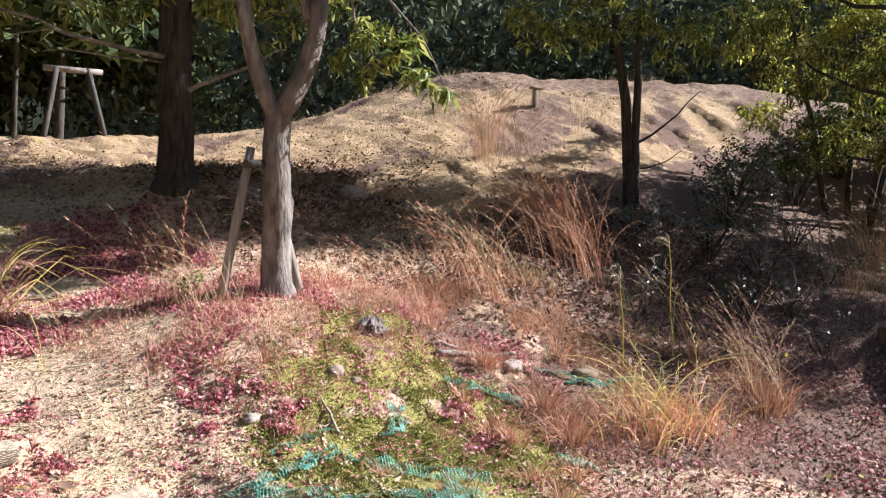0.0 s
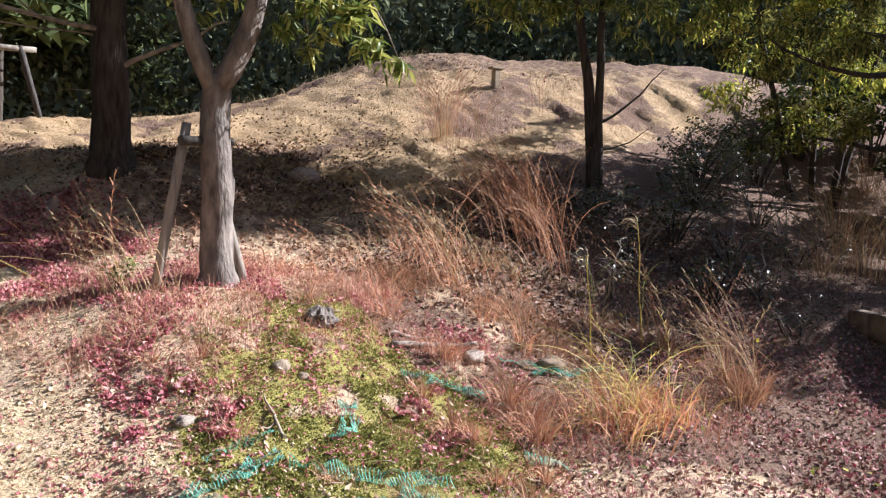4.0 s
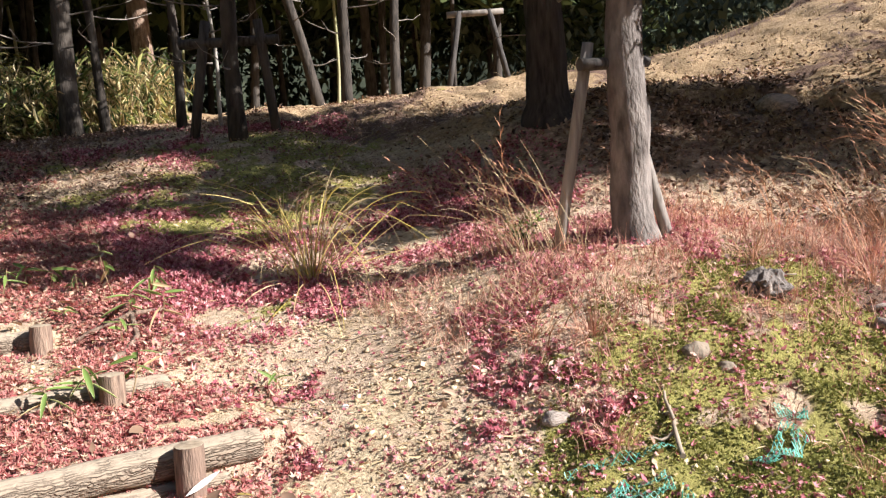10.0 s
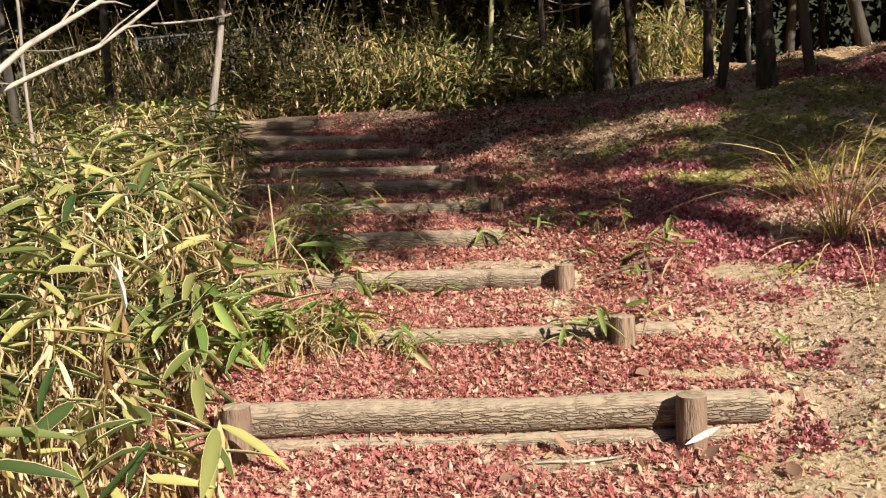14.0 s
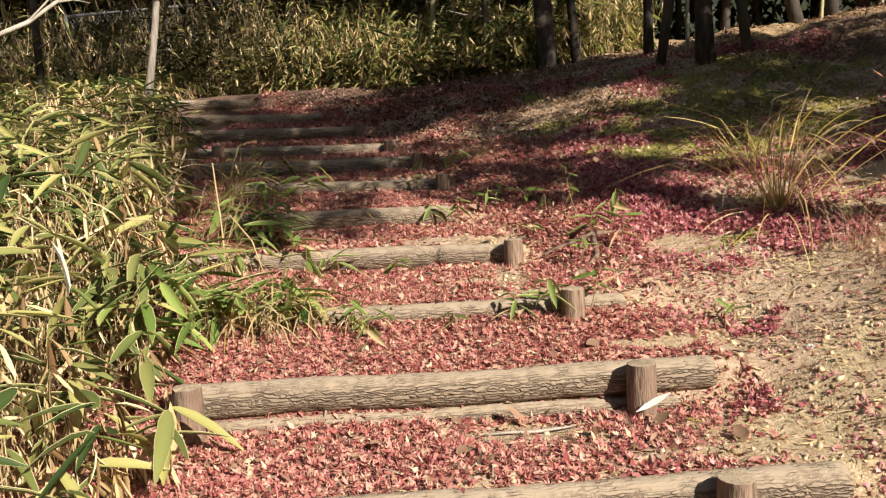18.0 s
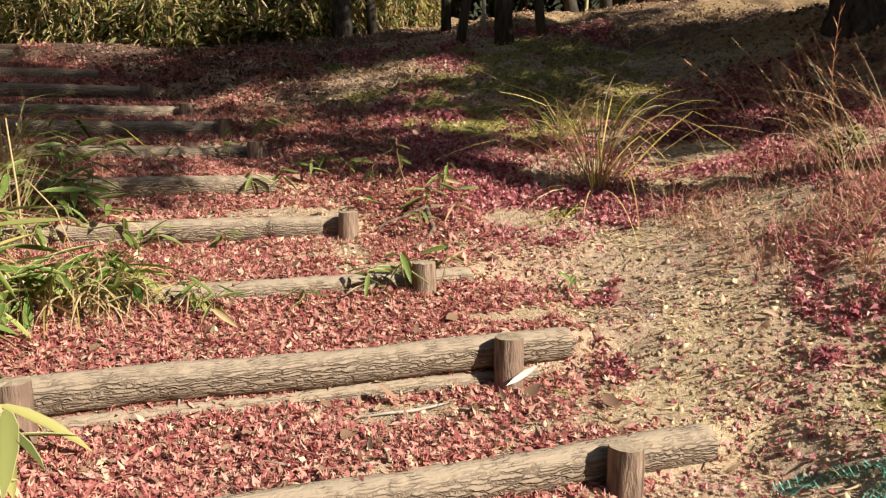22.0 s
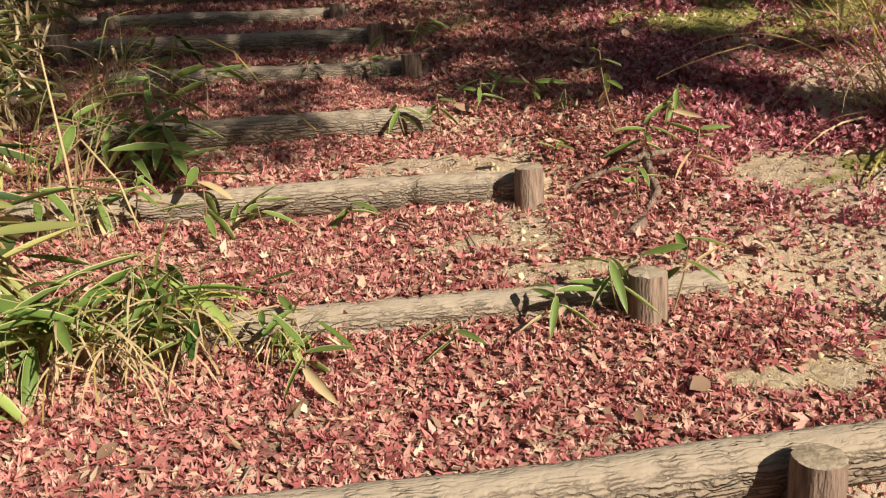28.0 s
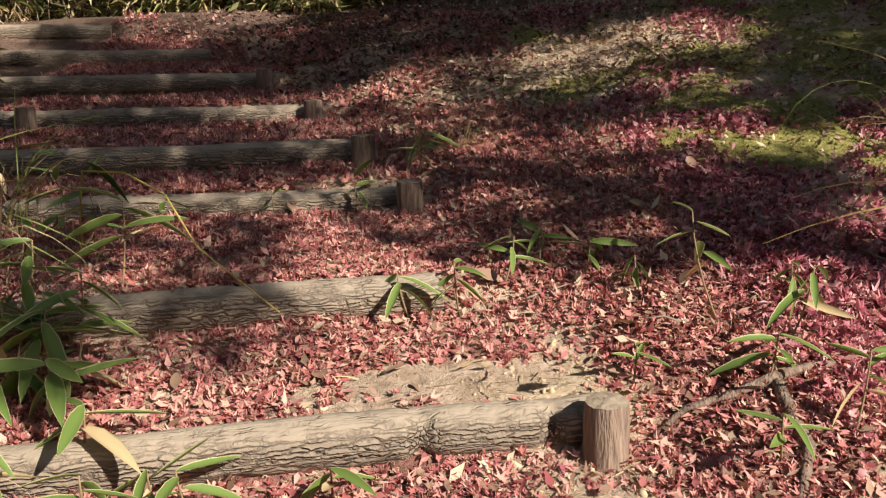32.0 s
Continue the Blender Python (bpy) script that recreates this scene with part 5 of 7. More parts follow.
OVALS = [slim_leaf(0.1, 0.4), slim_leaf(-0.3, 0.36), slim_leaf(0.4, 0.45), slim_leaf(0.0, 0.55)]


FLAKES = [sliver(0.2, 0.5), sliver(-0.2, 0.4), sliver(0.1, 0.62)]


def stair_near(x, y):
    u = CU * x + SU * y
    return sstep((pink_mask(x, y) - 0.16) / 0.55) * sstep((0.75 - u) / 0.3)


def side_far(x, y):
    u = CU * x + SU * y
    return sstep((pink_mask(x, y) - 0.2) / 0.6) * sstep((u - 0.2) / 0.4)


def litter_right(x, y):
    return np.clip(0.05 * lump(x, y, 2.6, -0.9, 0.9, 0.8) + sstep((-1.8 - y) / 0.7) * sstep((y + 5.1 + 0.5 * lattice_noise(x, y, 0.9, 52)) / 1.3) * sstep((x - 1.3) / 0.6) * (0.5 + 0.5 * lattice_noise(x, y, 1.6, 51)) * 1.3 + 0.35 * lump(x, y, 6.5, -2.2, 1.6, 1.2) + 0.25 * lump(x, y, 4.6, 0.6, 1.2, 0.6), 0, 1)


def scrap_mask(x, y):
    return np.clip((soil_mask(x, y) + 0.7 * lump(x, y, 0.9, -0.7, 0.7, 0.8)) * (0.45 + 0.9 * lattice_noise(x, y, 2.7, 66)), 0, 1) * (0.28 + 0.72 * sstep((-0.1 - y) / 0.5)) * (1 - 0.85 * moss_mask(x, y))


def sparse_all(x, y):
    return np.clip(0.25 + 0.5 * lattice_noise(x, y, 2.4, 61), 0.03, 1) * (1 - 0.5 * hill_mask(x, y))


fallen("fallen_maple_leaves", "thick carpet of fallen red maple leaves on the log steps", M_MAPLE, stair_near, (-2.6, 1.2, -1.2, 3.2), 62000, 0.0415, MAPLES + OVALS + OVALS[:2], 0.27, 0.016)
fallen("fallen_maple_leaves", "fallen red maple leaves on the upper path", M_MAPLE, stair_near, (-3.2, 1.6, 3.0, 7.4), 17000, 0.056, MAPLES, 0.4, 0.02)
fallen("fallen_pink_leaves", "patches of fading crimson maple leaves on the sandy slope", M_PINKLEAF, side_far, (0.1, 4.2, -1.7, 6.4), 27000, 0.047, MAPLES + OVALS[:2], 0.55, 0.03)
fallen("leaf_litter", "pale and brown dry leaves strewn below the grass bank", M_LITTER, litter_right, (1.0, 9.0, -5.0, 1.5), 26000, 0.042, OVALS + MAPLES[:4], 0.6, 0.03)
fallen("leaf_litter", "red leaves scattered over the litter below the bank", M_PINKLEAF, litter_right, (1.0, 6.5, -5.0, 0.5), 5000, 0.042, MAPLES[:4] + OVALS[:1], 0.6, 0.035)
fallen("scattered_dry_leaves", "single yellow leaves on the litter", M_CROWNYEL, litter_right, (2.6, 6.5, -5.0, -1.5), 130, 0.06, OVALS, 0.4, 0.045)
fallen("leaf_litter", "small faded leaves lying on the moss", M_PINKLEAF, lambda x, y: np.clip(lump(x, y, 2.2, -1.0, 0.9, 0.7) * (0.4 + 0.8 * lattice_noise(x, y, 4.0, 64)), 0, 1), (0.8, 4.2, -2.6, 0.4), 2600, 0.036, OVALS + MAPLES, 0.5, 0.02)
fallen("scattered_dry_leaves", "scattered single dry brown leaves", M_BROWNLEAF, sparse_all, (-1.6, 4.5, -3.2, 6.5), 3600, 0.055, OVALS, 0.5, 0.02)
fallen("leaf_litter", "shredded leaf scraps on the bare soil", M_BROWNLEAF, scrap_mask, (-1.2, 2.6, -2.4, 1.6), 2400, 0.028, OVALS + MAPLES, 0.45, 0.014)
fallen("leaf_litter", "shredded red leaf scraps on the bare soil", M_PINKLEAF, scrap_mask, (-1.2, 2.6, -2.4, 1.6), 2300, 0.034, MAPLES, 0.45, 0.014)
fallen("scattered_dry_leaves", "dry leaves and husks on the hill", M_DARKLITTER, lambda x, y: hill_mask(x, y) * np.clip(0.5 + lattice_noise(x, y, 0.9, 63), 0.1, 1), (3.5, 12, -1.5, 6.0), 3800, 0.05, FLAKES, 0.5, 0.02)
fallen("scattered_dry_leaves", "faded tan leaves mixed into the red carpet", M_BROWNLEAF, stair_near, (-2.6, 1.2, -1.2, 3.2), 14000, 0.036, MAPLES[:3] + OVALS, 0.4, 0.02)
# real litter, coloured darker to carry the hollow's shade
fallen("leaf_litter", "brown leaf litter darkened for shade in the hollow below the hill", M_DARKLITTER, lambda x, y: np.clip(sstep((x - 3.6) / 0.8) * sstep((0.9 - y) / 0.6) * sstep((y + 2.6) / 0.6) * (0.6 + 0.6 * lattice_noise(x, y, 1.9, 67)), 0, 1), (3.4, 8.2, -2.8, 1.2), 15000, 0.06, FLAKES, 0.5, 0.03)
fallen("leaf_litter", "brown leaves and scraps on the shaded upper slope", M_BROWNLEAF, lambda x, y: np.clip(0.35 + 0.6 * lattice_noise(x, y, 1.7, 68), 0, 1) * sstep((y - 2.9) / 0.5), (-1.6, 4.2, 2.9, 7.4), 9000, 0.045, FLAKES + OVALS[:1], 0.5, 0.03)
fallen("leaf_litter", "straw bits and small leaf scraps on the upper slope", M_LITTER, lambda x, y: np.clip(0.5 + 0.5 * lattice_noise(x, y, 2.9, 66), 0, 1), (-2.6, 2.6, 3.6, 7.2), 14000, 0.04, [sliver(0.2, 0.3), sliver(-0.2, 0.15), sliver(0.1, 0.5)], 0.4, 0.015)
brow = lambda x, y: np.clip(1.2 * lump(x, y, -0.8, 5.7, 0.9, 0.8) * (0.6 + 0.7 * lattice_noise(x, y, 2.7, 70)), 0, 1)
fallen("fallen_pink_leaves", "crimson maple leaves in the shade at the top of the slope", M_PINKLEAF, brow, (-2.4, 1.0, 4.2, 7.2), 1400, 0.052, MAPLES[:4], 0.4, 0.025)
# dark flakes put the shadow at the slope's top into the ground colour
fallen("leaf_litter", "leaf litter darkened for the shadow at the top of the slope", M_DARKLITTER, brow, (-2.4, 1.0, 4.2, 7.2), 5000, 0.055, FLAKES, 0.4, 0.015)
foot = lambda x, y: np.clip(1.1 * lump(x, y, 4.7, 2.1, 1.2, 1.0) * (0.55 + 0.7 * lattice_noise(x, y, 2.1, 69)), 0, 1)
fallen("leaf_litter", "brown leaves lying in the shade below the hill", M_BROWNLEAF, foot, (2.6, 7.5, 0.6, 4.4), 5000, 0.05, OVALS, 0.5, 0.03)
fallen("leaf_litter", "dark leaf mould in the shade below the hill", M_DARKLITTER, foot, (2.6, 7.5, 0.6, 4.4), 7000, 0.06, FLAKES, 0.5, 0.02)
# a few large tan leaves on the treads
x, y = rng.uniform(-2.0, 0.3, 46), rng.uniform(-0.9, 4.0, 46)
v, f, m = spread([oval_leaf(0.25, 0.55), oval_leaf(-0.1, 0.6)], on_land(x, y, 0.022), turns(rng.uniform(0, 6.28, 46), rng.normal(0, 0.3, 46), rng.normal(0, 0.3, 46)), rng.uniform(0.055, 0.10, 46)[:, None])
tagged(big_mesh("broad_dry_leaves", v, f, [M_BROWNLEAF], m), "a few broad tan leaves lying on the red ones", "fallen leaves", kind="stuff")


def clod():
    v = np.array([(1, 0, 0), (-1, 0.1, 0), (0.1, 0.9, 0), (0, -1, 0.1), (0.1, 0, 0.7), (0, 0.1, -0.6)], float)
    f = np.array([(0, 2, 4), (2, 1, 4), (1, 3, 4), (3, 0, 4), (2, 0, 5), (1, 2, 5), (3, 1, 5), (0, 3, 5)])
    return v, f, np.zeros(8, int)


def pebbles():
    n = 26000
    x, y = rng.uniform(-1.2, 3.0, n), rng.uniform(-2.6, 5.6, n)
    k = rng.random(n) < np.clip(soil_mask(x, y) * 1.2 + 0.16, 0, 1)
    x, y = x[k], y[k]
    n = len(x)
    s = (0.004 + 0.017 * rng.random(n) ** 5)[:, None] * rng.uniform(0.6, 1.3, (n, 3))
    v, f, m = spread([clod()], on_land(x, y, 0.002), turns(rng.uniform(0, 6.28, n), rng.normal(0, 1.2, n), rng.normal(0, 1.2, n)), s)
    clods = material("pale_soil_clod", (0.30, 0.215, 0.115), (0.72, 0.565, 0.345), 20, 0.95, 0, per="island")
    tagged(big_mesh("soil_clods", v, f, [clods], m), "crumbs and small stones of pale sandy soil", "soil", kind="stuff")


pebbles()


def straw_bits():
    """Broken straw, leaf stalks and bark crumbs on the bare soil."""
    n = 30000
    x, y = rng.uniform(-1.8, 4.2, n), rng.uniform(-2.6, 6.8, n)
    k = rng.random(n) < np.clip(0.25 + 0.15 * (y > 3) + soil_mask(x, y) * 0.8 + 0.3 * lump(x, y, 2.2, -0.9, 1.0, 0.8), 0, 1) * (1 - 0.75 * moss_mask(x, y))
    x, y = x[k], y[k]
    n = len(x)
    v, f, m = spread([blade(0.2, 0.07, 3), blade(0.6, 0.06, 3), blade(-0.3, 0.10, 3)], on_land(x, y, 0.008), turns(rng.uniform(0, 6.28, n), rng.normal(1.45, 0.18, n), rng.normal(0, 0.5, n)), rng.uniform(0.02, 0.085, n)[:, None])
    tagged(big_mesh("straw_bits", v, f, [M_TANGRASS], m), "broken straw and leaf stalks strewn on the soil", "litter", kind="stuff")


straw_bits()


def moss_tufts():
    n = 170000
    x, y = np.concatenate([rng.uniform(1.0, 3.6, n), rng.uniform(-0.4, 4.6, n // 2)]), np.concatenate([rng.uniform(-2.5, 0.3, n), rng.uniform(0.6, 5.8, n // 2)])
    n = len(x)
    k = rng.random(n) < np.where(y > 2.3, 0.5, 1.0) * moss_mask(x, y) ** 1.3 * np.clip(0.6 + 1.0 * lattice_noise(x, y, 5.5, 71), 0.02, 1)
    x, y = x[k], y[k]
    n = len(x)
    rot = turns(rng.uniform(0, 6.28, n), rng.uniform(-1.5, -0.5, n), rng.normal(0, 0.4, n))
    v, f, m = spread([sliver(0.1, 0.6), sliver(-0.2, 0.8)], on_land(x, y, -0.002), rot, rng.uniform(0.007, 0.019, n)[:, None])
    tagged(big_mesh("moss", v, f, [M_MOSS], m), "yellow-green moss cushions on the bank", "moss", kind="stuff")


moss_tufts()

STRAIGHT = [blade(0.10, 0.006, 4), blade(0.25, 0.006, 4), blade(0.4, 0.006, 4), blade(-0.1, 0.006, 4)]
FOUNTAIN = [blade(1.0, 0.007, 10, twist=(0.9, 0.5)), blade(1.4, 0.0065, 10, kink=0.4, twist=(-0.7, 0.6)), blade(1.8, 0.0065, 11, twist=(1.1, -0.5)), blade(0.4, 0.007, 9, kink=0.9, twist=(-1.0, 0.8)), blade(2.1, 0.006, 11)]
SEDGE = [blade(0.9, 0.034, 8, twist=(0.2, 0.4)), blade(1.3, 0.028, 9, twist=(-0.4, 0.5)), blade(1.6, 0.030, 9, twist=(0.6, -0.5)), blade(0.6, 0.024, 8), blade(1.9, 0.02, 9, twist=(-0.8, 0.3))]
ARCHED = [blade(0.4, 0.006, 8, kink=0.5, twist=(0.2, 1.5)), blade(0.7, 0.005, 9, twist=(-0.6, 1.2)), blade(1.2, 0.0055, 9, twist=(1.0, -0.8)), blade(0.2, 0.006, 7, kink=0.8), blade(1.7, 0.005, 10, twist=(-1.0, 0.5))]


def dry_grass_sward():
    """Short dry grass over the bank and the hill."""
    n = 150000
    x, y = np.concatenate([rng.uniform(1.2, 5.4, n), rng.uniform(5, 15, n // 2)]), np.concatenate([rng.uniform(-3.0, 1.8, n), rng.uniform(-2.0, 6.0, n // 2)])
    d = 1.0 * lump(x, y, 3.4, 0.05, 0.6, 0.42) + 0.9 * lump(x, y, 3.4, -0.5, 0.5, 0.4) + 0.8 * lump(x, y, 2.75, 0.4, 0.5, 0.3) + 0.4 * lump(x, y, 2.9, -1.6, 0.7, 0.4) + 0.8 * lump(x, y, 4.2, -0.8, 0.8, 0.6) + 0.5 * lump(x, y, 3.3, -1.0, 0.5, 0.4) + 0.35 * hill_mask(x, y) * np.clip(0.4 + lattice_noise(x, y, 0.8, 81), 0, 1) + 0.35 * lump(x, y, 1.8, 0.35, 0.4) + 0.35 * lump(x, y, 1.65, -0.35, 0.3) + 0.3 * lump(x, y, 3.9, -2.6, 0.6, 0.4) + 0.12 * (x < 5)
    k = rng.random(len(x)) < np.clip(d, 0, 1) * np.clip(0.45 + 1.0 * lattice_noise(x, y, 3.1, 82), 0, 1) * 0.8 * (1 - 0.8 * moss_mask(x, y))
    x, y = x[k], y[k]
    n = len(x)
    rot = turns(rng.uniform(0, 6.28, n), rng.normal(0.4, 0.4, n), np.zeros(n))
    near = x < 5
    for sel, mat, lab, h in ((near & (x < 3.8), M_PINKGRASS, "short russet dry grass round the forked tree", 0.12), (near & (x >= 3.8), M_BROWNGRASS, "short brown dry grass in the hollow", 0.13), (~near, M_TANGRASS, "short straw-coloured grass on the hill", 0.16)):
        v, f, m = spread([blade(0.5, 0.026, 3), blade(1.0, 0.026, 3), blade(0.1, 0.026, 3)], on_land(x[sel], y[sel], -0.005), rot[sel], rng.uniform(0.3, 1.3, int(sel.sum()))[:, None] * h)
        tagged(big_mesh("dry_grass", v, f, [mat], m), lab, "grass", kind="stuff")


dry_grass_sward()


# ---- grass clumps ----
def clump(name, label, x, y, n, h, r, mats, lean=(0.0, 0.0), splay=0.22, kinds=None, group="", tuft=None):
    """A clump of blades from one foot; lean tips the whole clump towards (x, y)."""
    g = land1(x, y)
    kinds = kinds or STRAIGHT
    a = rng.uniform(0, 6.283, n)
    rad = np.abs(rng.normal(0, r, n))
    px, py = x + rad * np.cos(a), y + rad * np.sin(a)
    if math.hypot(*lean) > 0.1:
        a = np.where(rng.random(n) < 0.78, rng.normal(math.atan2(lean[1], lean[0]), 0.6, n), a)
    tip = np.abs(rng.normal(0, splay, n))
    rot = turns(a, tip, np.zeros(n))
    lx, ly = lean
    ll = math.hypot(lx, ly)
    if ll > 0:
        ax = Matrix.Rotation(ll, 3, Vector((-ly, lx, 0)))
        rot = np.array(ax)[None] @ rot
    kinds = [(v, f, np.full(len(f), k % len(mats))) for k, (v, f, _) in enumerate(kinds)]
    pos, size = np.stack([px, py, land(px, py) - 0.01], 1), h * rng.uniform(0.55, 1.1, n)
    ob = thing(name, (x, y, g), label, "grass clump", group)
    if n <= 60:
        for i in range(n):
            v, f, m = spread(kinds, pos[i:i + 1], rot[i:i + 1], size[i:i + 1, None])
            big_mesh("blade", v, f, [mats[int(m[0])]], None, ob)
    else:
        v, f, m = spread(kinds, pos, rot, size[:, None])
        tagged(big_mesh("foliage", v, f, mats, m, ob), kind="stuff")
    if tuft:
        tn, th, tm = tuft
        a = rng.uniform(0, 6.283, tn)
        rad = np.abs(rng.normal(0, r * 1.3, tn))
        px, py = x + rad * np.cos(a), y + rad * np.sin(a)
        kk = [(v, f, np.full(len(f), tm)) for v, f, _ in (blade(0.4, 0.03, 3), blade(0.9, 0.03, 3))]
        v, f, m = spread(kk, np.stack([px, py, land(px, py) - 0.01], 1), turns(a, np.abs(rng.normal(0.3, 0.25, tn)), np.zeros(tn)), (th * rng.uniform(0.5, 1.2, tn))[:, None])
        tagged(big_mesh("matted_foot", v, f, mats, m, ob), kind="stuff")
    return ob


LW = (-0.08, 0.20)


def seeded(bend, width, kink):
    """A stem that nods at the tip, with thin seed hairs along its upper third."""
    v, f, m = blade(bend, width, 7, 0, kink)
    vs, fs = list(map(tuple, v)), list(map(tuple, f))
    for k in range(3, 7):
        for s in (-1, 1):
            a = v[2 * k] * 0.5 + v[2 * k + 2] * 0.5 if s > 0 else v[2 * k]
            c = len(vs)
            vs += [tuple(a), (a[0] + 0.004, a[1], a[2] + 0.016), (a[0] + 0.035, a[1] + s * 0.028, a[2] + 0.065)]
            fs.append((c, c + 1, c + 2))
    return np.array(vs), np.array(fs), np.zeros(len(fs), int)


BLUESTEM = [seeded(0.12, 0.004, 0.2), seeded(0.3, 0.0038, 0.35), seeded(0.5, 0.0038, 0.45), blade(0.25, 0.0045, 7), seeded(0.7, 0.0038, 0.3), blade(1.1, 0.0042, 8)]
for x, y, n, h, r in ((4.30, -0.62, 32, 1.08, 0.08), (4.69, 0.06, 9, 0.9, 0.13), (3.85, -1.38, 18, 0.72, 0.05), (4.45, -0.30, 9, 1.0, 0.12), (4.0, -0.15, 9, 0.7, 0.12), (3.45, 0.15, 9, 0.62, 0.14), (5.1, 0.5, 9, 0.8, 0.16), (3.95, -1.0, 8, 0.8, 0.08), (2.95, 0.62, 7, 0.6, 0.12), (4.9, -0.5, 7, 0.95, 0.14), (3.6, -0.35, 9, 0.6, 0.14), (4.15, 0.25, 8, 0.65, 0.2), (5.3, -0.2, 8, 0.9, 0.18), (3.3, 0.45, 6, 0.5, 0.15), (4.75, -1.0, 8, 0.9, 0.12)):
    clump("russet_grass_clump", "tall russet dry grass leaning on the sunny bank", x, y, n, h, r, [M_REDGRASS, M_TANGRASS, M_REDGRASS], LW, 0.11, BLUESTEM, "tall russet grass clumps", (45, 0.2, 0))
for x, y, n, h, r in ((6.27, -0.53, 180, 1.05, 0.30), (6.7, -0.1, 80, 0.95, 0.28), (5.8, -0.9, 80, 0.95, 0.25), (6.1, 0.15, 40, 0.8, 0.3)):
    clump("brown_grass_clump", "dense brown dry grass below the hill", x, y, n, h, r, [M_BROWNGRASS, M_REDGRASS], (-0.03, 0.12), 0.12, BLUESTEM, "brown grass clumps")
for x, y, n, h, r in ((8.1, 1.47, 130, 1.1, 0.22), (8.6, 1.2, 60, 0.8, 0.25), (10.2, 0.9, 18, 0.9, 0.2), (10.9, 0.3, 16, 1.0, 0.2)):
    clump("pale_grass_clump", "pale russet dry grass standing on the hill", x, y, n, h, r, [M_PINKGRASS, M_TANGRASS], (-0.02, 0.04), 0.15, BLUESTEM, "grass clumps on the hill")
for x, y, n, h, r in ((4.55, -2.95, 24, 1.0, 0.06), (4.35, -2.85, 9, 0.95, 0.07), (4.7, -2.7, 9, 1.0, 0.12), (4.95, -2.2, 8, 1.1, 0.14), (5.3, -2.6, 8, 1.0, 0.2)):
    clump("seeding_grass_clump", "thin dry grass with dark seed heads and a matted russet foot", x, y, n, h, r, [M_TANGRASS, M_BROWNGRASS], (-0.06, 0.16), 0.12, BLUESTEM, "seeding grass clumps", (90, 0.28, 1))
for x, y, n, h in ((3.19, -1.07, 110, 0.24), (2.65, -1.2, 90, 0.2), (2.42, -1.53, 120, 0.24), (3.07, -1.6, 140, 0.32), (2.87, -1.81, 130, 0.28), (2.35, -1.7, 90, 0.22), (1.4, -1.4, 60, 0.14), (1.92, -2.03, 90, 0.2), (1.46, -1.81, 70, 0.16), (1.72, -2.29, 90, 0.2), (2.06, -1.37, 40, 0.12), (1.39, -0.81, 60, 0.18), (1.75, -0.25, 70, 0.2), (1.55, -0.05, 50, 0.18), (3.3, -0.55, 70, 0.24), (2.9, -0.15, 60, 0.22), (2.72, -1.95, 110, 0.3), (2.15, -2.2, 80, 0.22)):
    clump("russet_tuft", "low russet dry grass tuft on the mossy bank", x, y, n, h, 0.06, [M_PINKGRASS, M_REDGRASS, M_BROWNGRASS], (0, 0), 0.45, [blade(1.2, 0.016, 6), blade(1.8, 0.016, 6), blade(0.8, 0.034, 4), blade(0.6, 0.016, 5), blade(2.3, 0.015, 7), blade(0.5, 0.04, 3)], "russet tufts")
for x, y, n, h in ((3.0, -2.4, 14, 0.5), (3.25, -2.5, 24, 0.7), (3.5, -2.6, 18, 0.65), (3.35, -2.25, 26, 0.82), (3.55, -2.35, 26, 0.95), (3.4, -2.45, 14, 0.75), (3.42, -2.3, 9, 1.1), (3.6, -2.5, 8, 1.0), (3.2, -2.2, 18, 0.5), (3.08, -2.1, 18, 0.4)):
    clump("yellow_grass_clump", "yellow-green arching grass mixed with russet blades on the bank", x, y, n, h, 0.13, [M_YELGRASS, M_TANGRASS, M_YELGRASS, M_GREENGRASS, M_REDGRASS], (rng.normal(0, 0.12), rng.normal(0, 0.16)), 0.5, ARCHED + FOUNTAIN + BLUESTEM[:3], "yellow-green grass clumps", (24, 0.3, 4))
clump("yellow_grass_clump", "yellowing arching grass among crimson leaves", 1.18, 1.84, 100, 1.1, 0.09, [M_YELGRASS, M_YELGRASS, M_TANGRASS, M_YELGRASS, M_TANGRASS], (-0.05, 0.0), 0.8, FOUNTAIN + ARCHED, "yellow-green grass clumps")
clump("yellow_grass_clump", "faded arching grass at the edge of the shade", 1.3, 2.75, 40, 0.9, 0.16, [M_TANGRASS, M_YELGRASS, M_GREENGRASS, M_TANGRASS], (-0.05, 0.0), 0.4, FOUNTAIN, "yellow-green grass clumps")
clump("dry_grass_clump", "thin pinkish dry grass among crimson leaves", 1.23, 0.97, 44, 0.34, 0.07, [M_TANGRASS, M_PINKGRASS], (0, 0), 0.2, BLUESTEM, "dry grass clumps")
for x, y, n, h in ((2.05, 0.85, 26, 0.85), (2.2, 0.55, 22, 0.7), (1.95, 1.1, 16, 0.8), (1.95, 0.55, 24, 0.55), (1.65, 0.15, 16, 0.35)):
    clump("dry_grass_clump", "tan dry grass leaning at the foot of the tree prop", x, y, n, h, 0.10, [M_TANGRASS, M_REDGRASS, M_TANGRASS], (-0.12, 0.14), 0.15, BLUESTEM, "dry grass clumps", (30, 0.18, 0))
